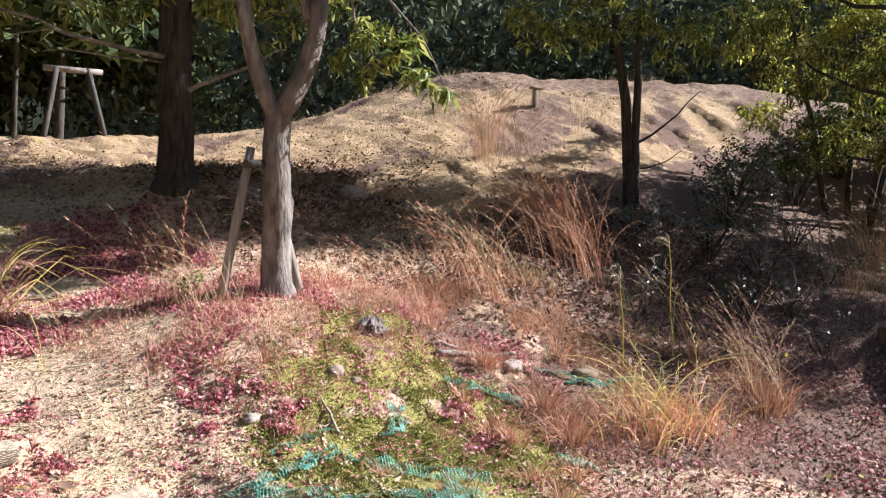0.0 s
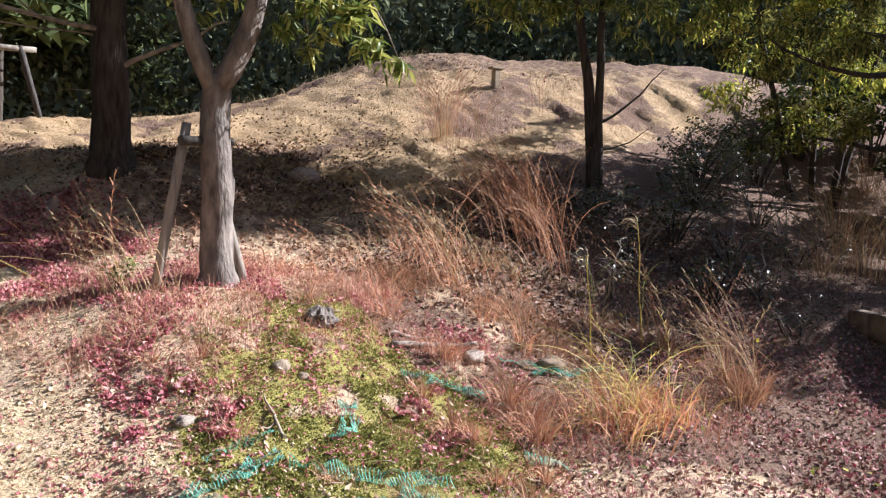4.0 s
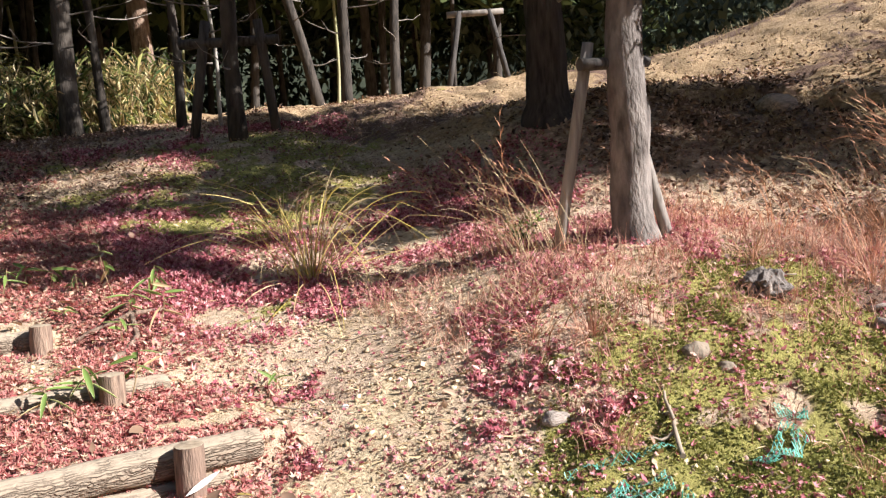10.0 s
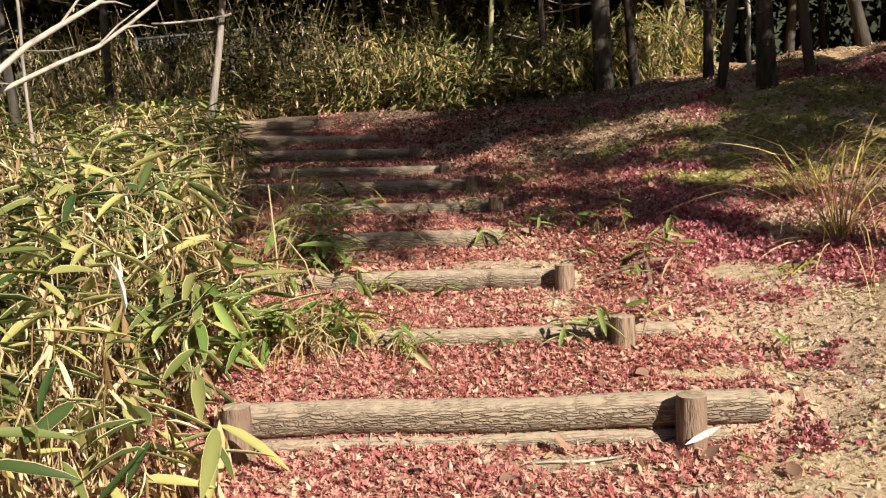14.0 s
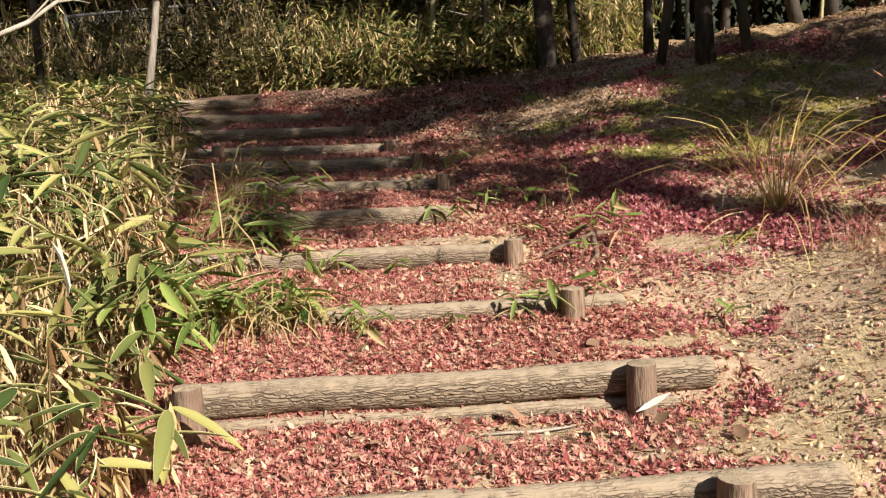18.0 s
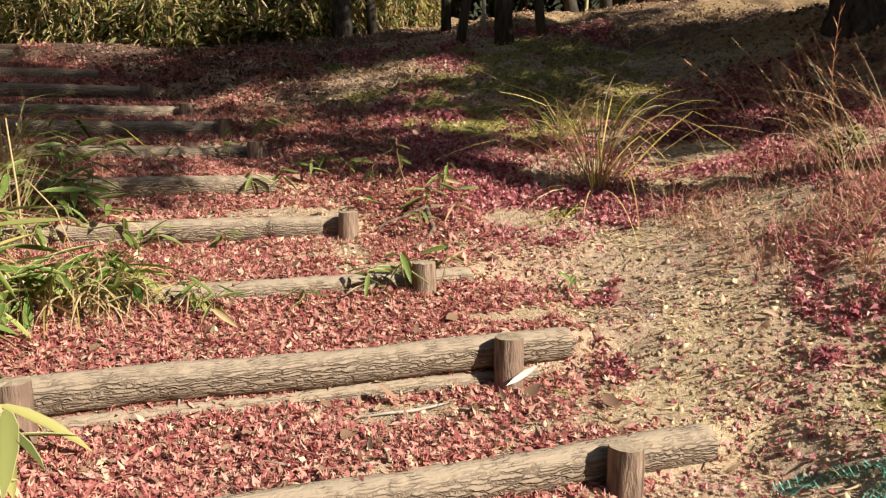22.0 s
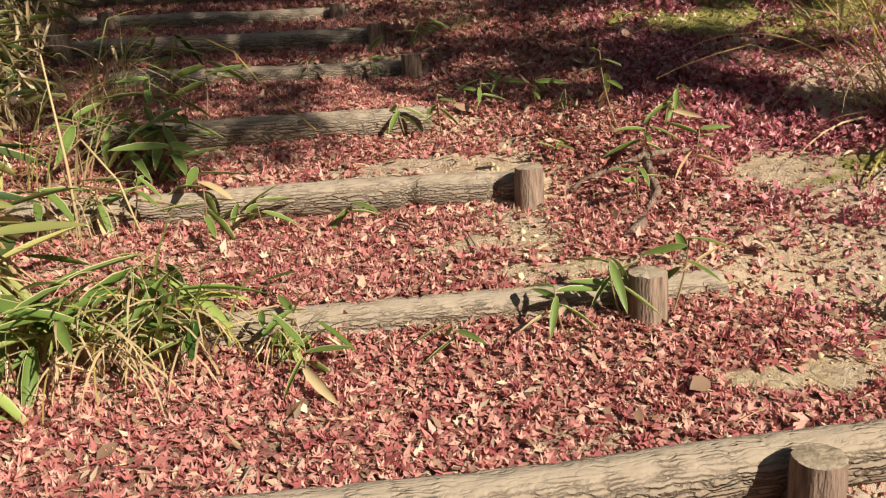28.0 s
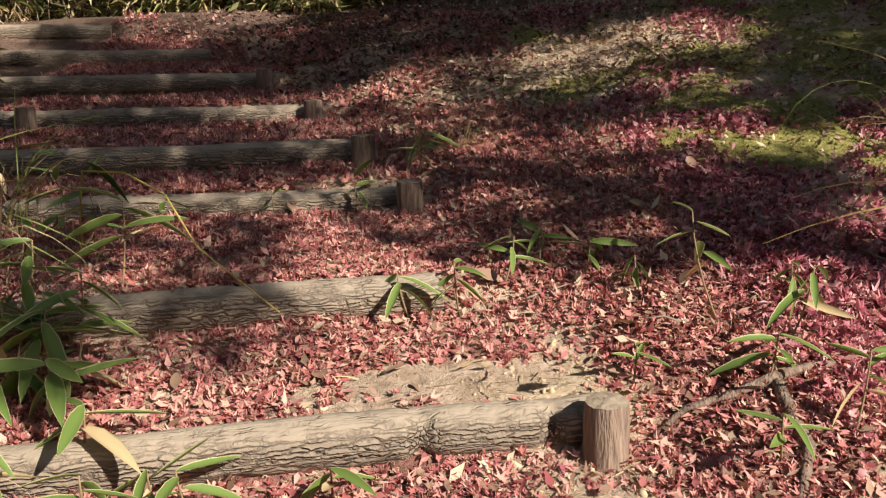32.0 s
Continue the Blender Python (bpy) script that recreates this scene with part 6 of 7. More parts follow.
for x, y, n, h in ((8.2, -3.2, 110, 0.8), (8.8, -3.6, 140, 1.0), (9.6, -3.3, 160, 1.1), (9.2, -4.9, 120, 1.1), (8.4, -4.6, 60, 0.8), (10.3, -4.0, 120, 1.2), (10.7, -4.9, 170, 1.2), (11.3, -4.4, 170, 1.3), (11.6, -5.2, 170, 1.3), (12.2, -4.4, 160, 1.3), (10.2, -5.2, 140, 1.1), (12.8, -5.0, 160, 1.4), (12.4, -3.6, 120, 1.1)):
    clump("shaded_grass_clump", "brown hanging grass in the shade of the evergreen", x, y, n, h, 0.26, [M_TANGRASS, M_BROWNGRASS], (0, 0), 0.25, ARCHED, "shaded grass clumps")


def plume(name, label, x, y, h, strands, mat):
    """A reed stalk with a one-sided drooping seed plume and a few leaves."""
    g = land1(x, y)
    ob = thing(name, (x, y, g), label, "grass")
    bm = bmesh.new()
    tube(bm, curve_pts((x, y, g - 0.03), (x - 0.03, y + 0.05, g + h), 8, (0.01, 0, 0), 0.02, x), taper(8, 0.0055, 0.003), 6)
    part("stalk", bm, M_YELGRASS, ob)
    n = strands
    v, f, m = spread([blade(1.5, 0.03, 5), blade(1.9, 0.03, 5), blade(1.1, 0.03, 5)], np.tile(np.array([x - 0.03, y + 0.05, g + h]), (n, 1)) - np.array([0, 0, 1]) * rng.uniform(0, 0.1, n)[:, None],
                     turns(rng.normal(2.0, 0.7, n), rng.normal(0.75, 0.35, n), np.zeros(n)), rng.uniform(0.11, 0.2, n)[:, None])
    big_mesh("plume", v, f, [mat], m, ob)
    v, f, m = spread(ARCHED, np.tile(np.array([x, y, g]), (5, 1)) + np.array([0, 0, 1]) * rng.uniform(0.05, 0.5, 5)[:, None], turns(rng.uniform(0, 6.28, 5), rng.uniform(0.1, 0.4, 5), np.zeros(5)), rng.uniform(0.35, 0.5, 5)[:, None])
    big_mesh("leaf", v, f, [M_GREENGRASS], m, ob)


plume("pampas_grass", "single green reed stalk with a drooping cream plume", 4.17, -1.82, 0.80, 8, M_SASADRY)
plume("pampas_grass", "thin reed stalk with a spreading pale plume", 4.75, -2.05, 1.05, 12, M_TANGRASS)


# ---- bamboo grass ----
SASA_FULL = [sasa_leaf(-0.05), sasa_leaf(-0.25, edge=0, width=0.16), sasa_leaf(-0.4, width=0.2), sasa_leaf(0.05, edge=0), sasa_leaf(-0.15, width=0.14), sasa_leaf(-0.6, width=0.17)]
SASA_DRY = [oval_leaf(-0.2, 0.15, 2), oval_leaf(-0.5, 0.10, 2), oval_leaf(0.1, 0.19, 2), oval_leaf(-0.8, 0.09, 2), oval_leaf(-1.2, 0.05, 2), oval_leaf(-0.3, 0.04, 2), slim_leaf(-0.6, 0.05, 2)]
BRUSH = [sliver(-0.15, 0.22), sliver(-0.4, 0.17), sliver(0.1, 0.28), sliver(-0.2, 0.2, 1)]
STRAWS = [sliver(-0.3, 0.13), sliver(-0.7, 0.10), sliver(0.1, 0.15), sliver(-1.0, 0.08)]
SASA_CHEAP = [oval_leaf(-0.1, 0.15, 0), oval_leaf(-0.3, 0.13, 0)]


def sasa_shoots(x, y, h, leaves, full, dry, size=0.19, low=0.45, kinds=None, bare_stems=False):
    """Shoots with a fan of leaves at the top and dry leaves hanging lower down."""
    n = len(x)
    g = land(x, y)
    lx, ly = rng.normal(0, 0.16, n), rng.normal(0, 0.16, n)
    k = np.repeat(np.arange(n), leaves)
    isdry = rng.random(len(k)) < dry
    yaw_green = rng.uniform(0, 6.283, len(k))
    up = np.where(isdry, rng.uniform(0.1, 0.9, len(k)), rng.uniform(low, 1.0, len(k)))
    pos = np.stack([x[k] + lx[k] * up * h[k], y[k] + ly[k] * up * h[k], g[k] + up * h[k]], 1)
    yaw = np.where(rng.random(len(k)) < 0.5, rng.uniform(0, 6.283, len(k)), rng.normal(-0.5, 0.8, len(k)))
    out = []
    a = ~isdry
    if a.any():
        out.append(spread(kinds or (SASA_FULL if full else SASA_CHEAP), pos[a], turns(yaw_green[a], rng.normal(0.1, 0.26, a.sum()), rng.normal(0, 0.32, a.sum())), rng.uniform(0.65, 1.2, a.sum())[:, None] * size))
    if isdry.any():
        d = isdry
        out.append(spread([(v, f, np.full(len(f), 2)) for v, f, _ in kinds] if kinds else SASA_DRY, pos[d], turns(yaw[d], rng.normal(1.05, 0.45, d.sum()), rng.normal(0, 0.6, d.sum())), rng.uniform(0.35, 0.9, d.sum())[:, None] * size))
    st = [(v, f, np.full(len(f), 3)) for v, f, _ in (blade(0.1, 0.008, 2), blade(0.25, 0.008, 2))]
    out.append(spread(st, np.stack([x, y, g - 0.02], 1), turns(np.arctan2(ly, lx), np.hypot(lx, ly), np.zeros(n)), h[:, None] * np.array([[1, 1, 1]])))
    if bare_stems:
        # leafless stems standing between the shoots
        k = np.repeat(np.arange(n), 3)
        bx, by = x[k] + rng.normal(0, 0.06, 3 * n), y[k] + rng.normal(0, 0.06, 3 * n)
        thin = [(v, f, np.full(len(f), 3)) for v, f, _ in (blade(0.12, 0.011, 3), blade(0.3, 0.010, 3))]
        out.append(spread(thin, np.stack([bx, by, land(bx, by) - 0.02], 1), turns(rng.uniform(0, 6.283, 3 * n), rng.normal(0.12, 0.16, 3 * n), np.zeros(3 * n)), (h[k] * rng.uniform(0.4, 0.9, 3 * n))[:, None]))
    return join_arrays(*out)


def in_bank(n, box, keep):
    x, y = rng.uniform(box[0], box[1], n), rng.uniform(box[2], box[3], n)
    k = keep(x, y)
    return x[k], y[k]


def bank_edge(x, y):
    """Distance into the bamboo grass from the stair's left side."""
    u, v = CU * x + SU * y, -SU * x + CU * y
    edge = np.interp(v, [-1.2, -0.5, 0.1, 0.5, 0.9, 1.4, 2.0, 3.0, 4.5, 6.0], [-2.0, -1.82, -1.75, -1.8, -1.85, -1.95, -2.05, -2.2, -2.5, -2.95])
    return edge - u + 0.15 * lattice_noise(x, y, 3.0, 91)


def sasa_bank():
    mats = [M_SASA, M_SASAEDGE, M_SASADRY, M_STEM]
    x, y = in_bank(1450, (-4.2, -1.3, -1.25, 3.4), lambda x, y: (bank_edge(x, y) > 0) & (rng.random(len(x)) < 0.35 + 0.65 * sstep(bank_edge(x, y) / 0.5)) & (lattice_noise(x, y, 3.3, 90) > -0.72) & (bank_edge(x, y) < 1.3) & (y > -1.2 - 0.2 * (x + 2)))
    d = bank_edge(x, y)
    h = (0.26 + 0.48 * sstep(d / 0.7)) * rng.uniform(0.55, 1.25, len(x))
    h = h * (1 + 0.28 * lattice_noise(x, y, 2.6, 95)) * np.interp(y, [1.6, 2.8], [1.0, 0.6])
    v, f, m = sasa_shoots(x, y, h, 10, True, 0.76, 0.25, 0.6, bare_stems=True)
    tagged(big_mesh("bamboo_grass", v, f, mats, m), "bamboo grass with pale-edged green leaves and dry straw leaves beside the steps", "bamboo grass", kind="stuff")
    x, y = in_bank(3000, (-9.0, -2.2, -1.6, 8.2), lambda x, y: ((bank_edge(x, y) > 1.0) | ((y > 3.3) & (bank_edge(x, y) > 0.05))) & (y > -1.2 - 0.2 * (x + 2)))
    h = rng.uniform(0.5, 0.95, len(x)) * (1 + 0.25 * lattice_noise(x, y, 1.7, 96)) * np.interp(y - 0.5 * (bank_edge(x, y) - 1), [1.8, 3.2], [1.0, 0.5])
    v, f, m = sasa_shoots(x, y, h, 8, False, 0.7, 0.215, 0.6)
    tagged(big_mesh("bamboo_grass", v, f, mats, m), "bank of bamboo grass, half green and half straw", "bamboo grass", kind="stuff")


sasa_bank()


def thicket_edge(x):
    """Front of the undergrowth along the woods."""
    return np.interp(x, [-8, -4, -1.5, 0.0, 0.8, 1.5, 2.2], [8.2, 7.6, 7.0, 7.2, 7.7, 7.9, 8.4])


def undergrowth():
    mats = [M_SASADARK, M_NEEDLE, M_SASADRY, M_DULLSTEM]
    x, y = in_bank(7000, (-9, -0.1, 6.4, 12.5), lambda x, y: (y > thicket_edge(x) + 0.3 * lattice_noise(x, y, 1.1, 97)) & (lattice_noise(x, y, 1.6, 98) > -0.75))
    h = rng.uniform(0.15, 1.0, len(x)) * (0.9 + 0.35 * lattice_noise(x, y, 0.9, 99)) * (0.5 + 0.9 * sstep((y - thicket_edge(x)) / 2.0)) * np.interp(x, [-4, -1], [1.9, 1.0])
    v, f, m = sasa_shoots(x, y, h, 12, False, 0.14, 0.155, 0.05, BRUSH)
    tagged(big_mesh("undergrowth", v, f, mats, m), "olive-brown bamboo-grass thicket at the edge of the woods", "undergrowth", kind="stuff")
    x, y = in_bank(4000, (-2.9, 1.8, 6.6, 10.0), lambda x, y: (y > thicket_edge(x) - 0.1 + 0.25 * lattice_noise(x, y, 1.5, 94)) & (lattice_noise(x, y, 1.7, 93) > -0.6))
    h = rng.uniform(0.2, 0.95, len(x)) * (1 + 0.35 * lattice_noise(x, y, 1.3, 92))
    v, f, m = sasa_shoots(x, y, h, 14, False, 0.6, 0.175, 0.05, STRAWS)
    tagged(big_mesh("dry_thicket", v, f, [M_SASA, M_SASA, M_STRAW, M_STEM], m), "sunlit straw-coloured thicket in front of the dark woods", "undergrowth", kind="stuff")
    x, y = in_bank(450, (-9.5, -5.0, 4.6, 9.0), lambda x, y: (y > 5.2 - 0.25 * (x + 4.5) - 1.2 * (x < -5.5) + 0.3 * lattice_noise(x, y, 1.5, 89)) & (lattice_noise(x, y, 1.5, 88) > -0.5))
    h = rng.uniform(0.3, 1.5, len(x)) * (1 + 0.3 * lattice_noise(x, y, 1.1, 87))
    v, f, m = sasa_shoots(x, y, h, 14, False, 0.6, 0.17, 0.05, STRAWS)
    tagged(big_mesh("dry_thicket", v, f, [M_SASA, M_SASA, M_SASADRY, M_STEM], m), "brown and olive brush of thin stems behind the bamboo grass", "undergrowth", kind="stuff")


undergrowth()


def sprig(x, y, h, leaves, size, yaw0, label="green bamboo-grass sprig with pale leaf edges among red leaves", dead=0):
    g = land1(x, y)
    ob = thing("bamboo_grass_sprig", (x, y, g), label, "bamboo grass", "bamboo-grass sprigs by the steps")
    bm = bmesh.new()
    lean = Vector((math.cos(yaw0), math.sin(yaw0), 0)) * h * 0.3
    top = Vector((x, y, g + h)) + lean
    tube(bm, curve_pts((x, y, g - 0.03), top, 5, lean * 0.2), taper(5, 0.0035, 0.002), 6)
    part("stem", bm, M_STEM, ob)
    for k in range(leaves):
        t = 0.55 + 0.45 * k / max(1, leaves - 1)
        p = Vector((x, y, g)).lerp(top, t)
        R = turns(np.array([yaw0 + k * 2.3 + rng.normal(0, 0.3)]), np.array([rng.normal(0.15, 0.35)]), np.array([rng.normal(0, 0.4)]))
        v, f, m = spread([sasa_leaf(rng.uniform(-0.4, 0.1))], np.array([p]), R, np.array([[size * rng.uniform(0.75, 1.15)]]))
        big_mesh("leaf", v, f, [M_SASADRY if k < dead else M_SASAGREEN, M_SASAEDGE, M_SASADRY], m, ob)


def hang_clump(x, y, n, h, size):
    ob = thing("bamboo_grass_clump", (x, y, land1(x, y)), "leaning bamboo-grass clump overhanging the log steps", "bamboo grass", "bamboo-grass clumps")
    px, py = x + rng.normal(0, 0.12, n), y + rng.normal(0, 0.09, n)
    hh = h * rng.uniform(0.5, 1.1, n)
    for i in range(n):
        v, f, m = sasa_shoots(px[i:i + 1], py[i:i + 1], hh[i:i + 1], 5, True, 0.5, size)
        big_mesh("shoot", v, f, [M_SASAGREEN, M_SASAEDGE, M_SASADRY, M_STEM], m, ob)


for x, y, n, h, s in ((-1.78, 0.52, 12, 0.30, 0.23), (-1.55, 0.54, 11, 0.24, 0.23), (-1.25, 0.60, 6, 0.15, 0.16), (-1.98, 0.2, 12, 0.34, 0.22), (-1.95, 1.75, 7, 0.36, 0.17), (-2.0, 2.5, 7, 0.36, 0.16)):
    hang_clump(x, y, n, h, s)
for x, y, n, h, kinds in ((-1.55, 0.60, 50, 0.40, SEDGE), (-1.42, 0.62, 44, 0.36, SEDGE), (-1.2, 0.60, 26, 0.26, SEDGE), (-1.72, 0.55, 50, 0.42, SEDGE), (-1.62, 0.72, 40, 0.40, FOUNTAIN), (-2.25, 2.1, 20, 0.8, FOUNTAIN), (-2.28, 1.6, 18, 0.75, FOUNTAIN), (-2.0, 1.3, 16, 0.5, FOUNTAIN),
                          (-2.3, 2.8, 22, 0.8, FOUNTAIN), (-0.85, 3.6, 44, 0.42, FOUNTAIN), (-0.6, 3.62, 34, 0.36, FOUNTAIN)):
    clump("sedge_clump", "arching green sedge beside the log steps", x, y, n, h, 0.06, [M_GREENGRASS, M_TANGRASS, M_TANGRASS, M_GREENGRASS, M_YELGRASS], (0.10, -0.26) if kinds is SEDGE else (0.12, -0.1), 0.42, kinds, "sedge clumps")
for x, y, n, h in ((-2.06, 1.45, 7, 0.5), (-2.2, 2.05, 10, 0.5), (-1.88, 1.08, 6, 0.36), (-2.15, 1.75, 6, 0.4), (-2.35, 2.6, 12, 0.55)):
    clump("dry_stem_clump", "brown dead bamboo-grass stems beside the steps", x, y, n, h, 0.09, [M_STEM, M_BROWNGRASS, M_SASADRY], (0.08, -0.08), 0.3, [blade(0.2, 0.016, 5), blade(0.6, 0.014, 6), blade(1.2, 0.02, 7), blade(0.1, 0.016, 4)], "dead stems by the steps", (8, 0.12, 1))
clump("sedge_clump", "thin grey-green sedge in the moss", 1.52, -1.9, 40, 0.28, 0.03, [M_GREENGRASS, M_TANGRASS, M_TANGRASS], (0, 0), 0.5, FOUNTAIN, "sedge clumps")
# leafy sprigs where the bank meets the logs
for x, y, h, n, s, a, d in ((-1.86, 1.74, 0.24, 8, 0.24, 0.3, 1), (-1.74, 2.16, 0.27, 7, 0.22, 1.4, 1), (-1.64, 1.50, 0.13, 6, 0.20, 5.6, 2), (-1.72, 1.64, 0.18, 7, 0.22, 4.6, 1), (-2.08, 1.62, 0.26, 6, 0.22, 2.0, 1), (-1.98, 1.95, 0.22, 7, 0.22, 3.0, 1), (-1.95, 1.38, 0.16, 6, 0.20, 5.2, 1), (-2.12, 1.2, 0.2, 6, 0.2, 0.4, 1), (-1.45, 1.42, 0.1, 4, 0.16, 4.4, 1)):
    sprig(x, y, h, n, s, a, dead=d)
# sprigs, by place along and up the stair: u, v, height, leaves, leaf length
for u, v, h, n, s, a, d in ((-0.14, 0.70, 0.20, 7, 0.15, 3.4, 0), (-0.02, 0.70, 0.22, 5, 0.15, 0.4, 1), (-0.32, 0.68, 0.14, 5, 0.15, 3.6, 1), (-0.62, 0.62, 0.10, 3, 0.15, 3.0, 0), (0.36, 1.42, 0.20, 5, 0.14, 0.6, 2), (0.18, 1.42, 0.14, 3, 0.13, 4.2, 0),
                            (-0.40, 2.28, 0.16, 4, 0.14, 4.4, 0), (-0.25, 2.32, 0.15, 4, 0.13, 0.3, 0), (-0.12, 2.36, 0.13, 4, 0.12, 1.0, 0), (0.02, 2.30, 0.13, 4, 0.13, 5.0, 0), (0.14, 2.12, 0.12, 3, 0.12, 2.0, 0),
                            (0.30, 1.92, 0.32, 5, 0.13, 2.6, 1), (0.42, 1.80, 0.22, 6, 0.15, 5.6, 2), (0.25, 1.62, 0.14, 5, 0.15, 0.4, 0), (-0.55, 2.26, 0.15, 5, 0.15, 3.4, 0), (-1.62, 1.5, 0.22, 6, 0.16, 0.8, 2), (-1.7, 2.2, 0.34, 7, 0.17, 0.5, 1), (-1.50, 2.02, 0.30, 6, 0.18, 1.2, 0), (-1.35, 1.42, 0.2, 5, 0.15, 5.2, 0), (-0.85, 1.56, 0.10, 3, 0.14, 4.7, 1), (-1.15, 1.54, 0.13, 4, 0.13, 4.0, 0),
                            (-0.35, 3.42, 0.2, 5, 0.17, 0.8, 1), (-0.6, 3.2, 0.16, 4, 0.14, 2.5, 1), (-1.35, 3.15, 0.12, 4, 0.12, 4.0, 0), (-0.95, 3.15, 0.14, 5, 0.1, 4.4, 0), (0.62, 0.55, 0.10, 4, 0.1, 1.0, 0),
                            (-1.05, 0.55, 0.12, 4, 0.13, 5.5, 1), (-0.9, -0.9, 0.16, 3, 0.17, 3.2, 0), (-1.5, -0.95, 0.2, 5, 0.2, 2.4, 0), (-0.05, 1.75, 0.1, 3, 0.12, 0.9, 0), (0.55, 1.95, 0.12, 4, 0.12, 1.6, 0)):
    p = stair_place(u, v, 0)
    sprig(p.x, p.y, h, n + 1, s * 1.05, a, dead=d)


# ---- small things on the ground ----
def rock(name, label, x, y, size, mat, seed, sink=0.3):
    bm = bmesh.new()
    bmesh.ops.create_icosphere(bm, subdivisions=3, radius=1)
    for v in bm.verts:
        d = 1 + 0.35 * noise.noise(v.co * 1.1 + Vector((seed, 0, 0))) + 0.12 * noise.noise(v.co * 3.3 + Vector((0, seed, 0)))
        v.co = Vector((v.co.x * size[0], v.co.y * size[1], v.co.z * size[2])) * d
    for f in bm.faces:
        f.smooth = True
    g = land1(x, y)
    bmesh.ops.translate(bm, vec=(x, y, g + size[2] * (1 - 2 * sink) * 0.6), verts=bm.verts)
    return tagged(part(name, bm, mat), label, "stone")


rock("rock", "small pale stone half sunk in the moss", 2.02, -0.60, (0.07, 0.05, 0.045), M_ROCK, 1.0, 0.45)
rock("rock", "small pinkish stone beside the moss", 2.07, -0.72, (0.04, 0.035, 0.03), M_ROCK, 2.0, 0.45)
rock("rock", "flat grey stone in the green netting hollow", 3.85, -1.62, (0.15, 0.1, 0.06), M_WALL, 3.0, 0.55)
rock("rock", "dark flat stone in the hollow of the bank", 3.4, -1.2, (0.12, 0.08, 0.05), M_ROOT, 4.0, 0.55)
rock("rock", "grey stone at the foot of the slope", 2.9, -4.1, (0.11, 0.09, 0.03), M_WALL, 5.0, 0.5)
rock("rock", "low earth-crusted boulder on the hill slope", 5.6, 1.9, (0.2, 0.14, 0.1), M_ROOT, 6.0, 0.5)
rock("rock", "small mossy stump-like stone in the shade", 3.1, 2.75, (0.06, 0.055, 0.11), M_ROOT, 7.0)
rock("rock", "pale pebble on the bare soil", 0.73, 0.24, (0.018, 0.015, 0.012), M_WHITE, 8.0)
rock("rock", "brown stone at the edge of the netting", 1.3, -0.55, (0.06, 0.035, 0.03), M_ROOT, 9.0)


def stump():
    x, y = 2.70, -0.40
    g = land1(x, y)
    ob = thing("stump", (x, y, g), "weathered grey stump of split wood in the moss", "stump")
    bm = bmesh.new()
    bmesh.ops.create_icosphere(bm, subdivisions=4, radius=1)
    for v in bm.verts:
        a = math.atan2(v.co.y, v.co.x)
        ridge = 0.22 * abs(math.sin(3.5 * a + 2 * noise.noise(v.co * 1.3))) + 0.35 * noise.noise(v.co * 1.6 + Vector((3, 1, 0))) + 0.15 * noise.noise(v.co * 5)
        top = 1 + (0.5 * noise.noise((3 * v.co.x, 3 * v.co.y, 7)) if v.co.z > 0 else 0)
        v.co = Vector((v.co.x * 0.12 * (0.8 + ridge), v.co.y * 0.10 * (0.8 + ridge), v.co.z * 0.085 * top))
    bmesh.ops.translate(bm, vec=(x, y, g + 0.015), verts=bm.verts)
    part("butt", bm, M_TREE1, ob)
    for k in range(7):
        a, h = 0.9 * k + 0.4, 0.03 + 0.009 * (k * 5 % 6)
        b = Vector((x + 0.09 * math.cos(a), y + 0.075 * math.sin(a), g - 0.02))
        out = Vector((math.cos(a), math.sin(a), 0))
        bm = bmesh.new()
        tube(bm, [b, b + out * 0.015 + Vector((0, 0, h * 0.7)), b + out * 0.03 + Vector((0.01, 0, h * 1.3))], [0.030, 0.021, 0.004], 6, 0.9)
        part("split_shard", bm, M_ROOT, ob)


stump()


def branch(name, label, pts, radii, mat=M_TWIG, category="branch", twigs=()):
    ob = thing(name, pts[0], label, category)
    bm = bmesh.new()
    tube(bm, pts, radii, 8, 0.25)
    part("stem", bm, mat, ob)
    for tp, tr in twigs:
        bm = bmesh.new()
        tube(bm, tp, tr, 6, 0.1)
        part("twig", bm, mat, ob)
    return ob


def ground_run(x0, y0, x1, y1, n=8, up=0.01, wob=0.03, seed=0.0):
    out = []
    for i in range(n + 1):
        t = i / n
        x = x0 + (x1 - x0) * t + wob * noise.noise((seed, t * 4, 0))
        y = y0 + (y1 - y0) * t + wob * noise.noise((seed, t * 4, 9))
        out.append(Vector((x, y, land1(x, y) + up + 0.015 * noise.noise((seed, t * 5, 3)))))
    return out


branch("root", "grey exposed root crossing the mossy bank", ground_run(2.98, -0.78, 3.55, -1.15, 9, 0.02, 0.05, 1), taper(9, 0.026, 0.012), M_ROOT, "root")
branch("root", "thin grey root beside a thicker one", ground_run(3.05, -0.7, 3.6, -1.0, 9, 0.015, 0.06, 2), taper(9, 0.014, 0.006), M_ROOT, "root")
branch("dead_branch", "bleached forked stick lying on the moss", ground_run(1.72, -0.72, 1.52, -1.02, 7, 0.03, 0.04, 3), taper(7, 0.006, 0.011), M_TWIG, "branch", [(ground_run(1.6, -0.9, 1.48, -0.88, 4, 0.02, 0.02, 4), taper(4, 0.008, 0.003))])
def stair_run(*pts):
    return [stair_place(u, v, land1(*stair_place(u, v, 0).xy) + z) for u, v, z in pts]


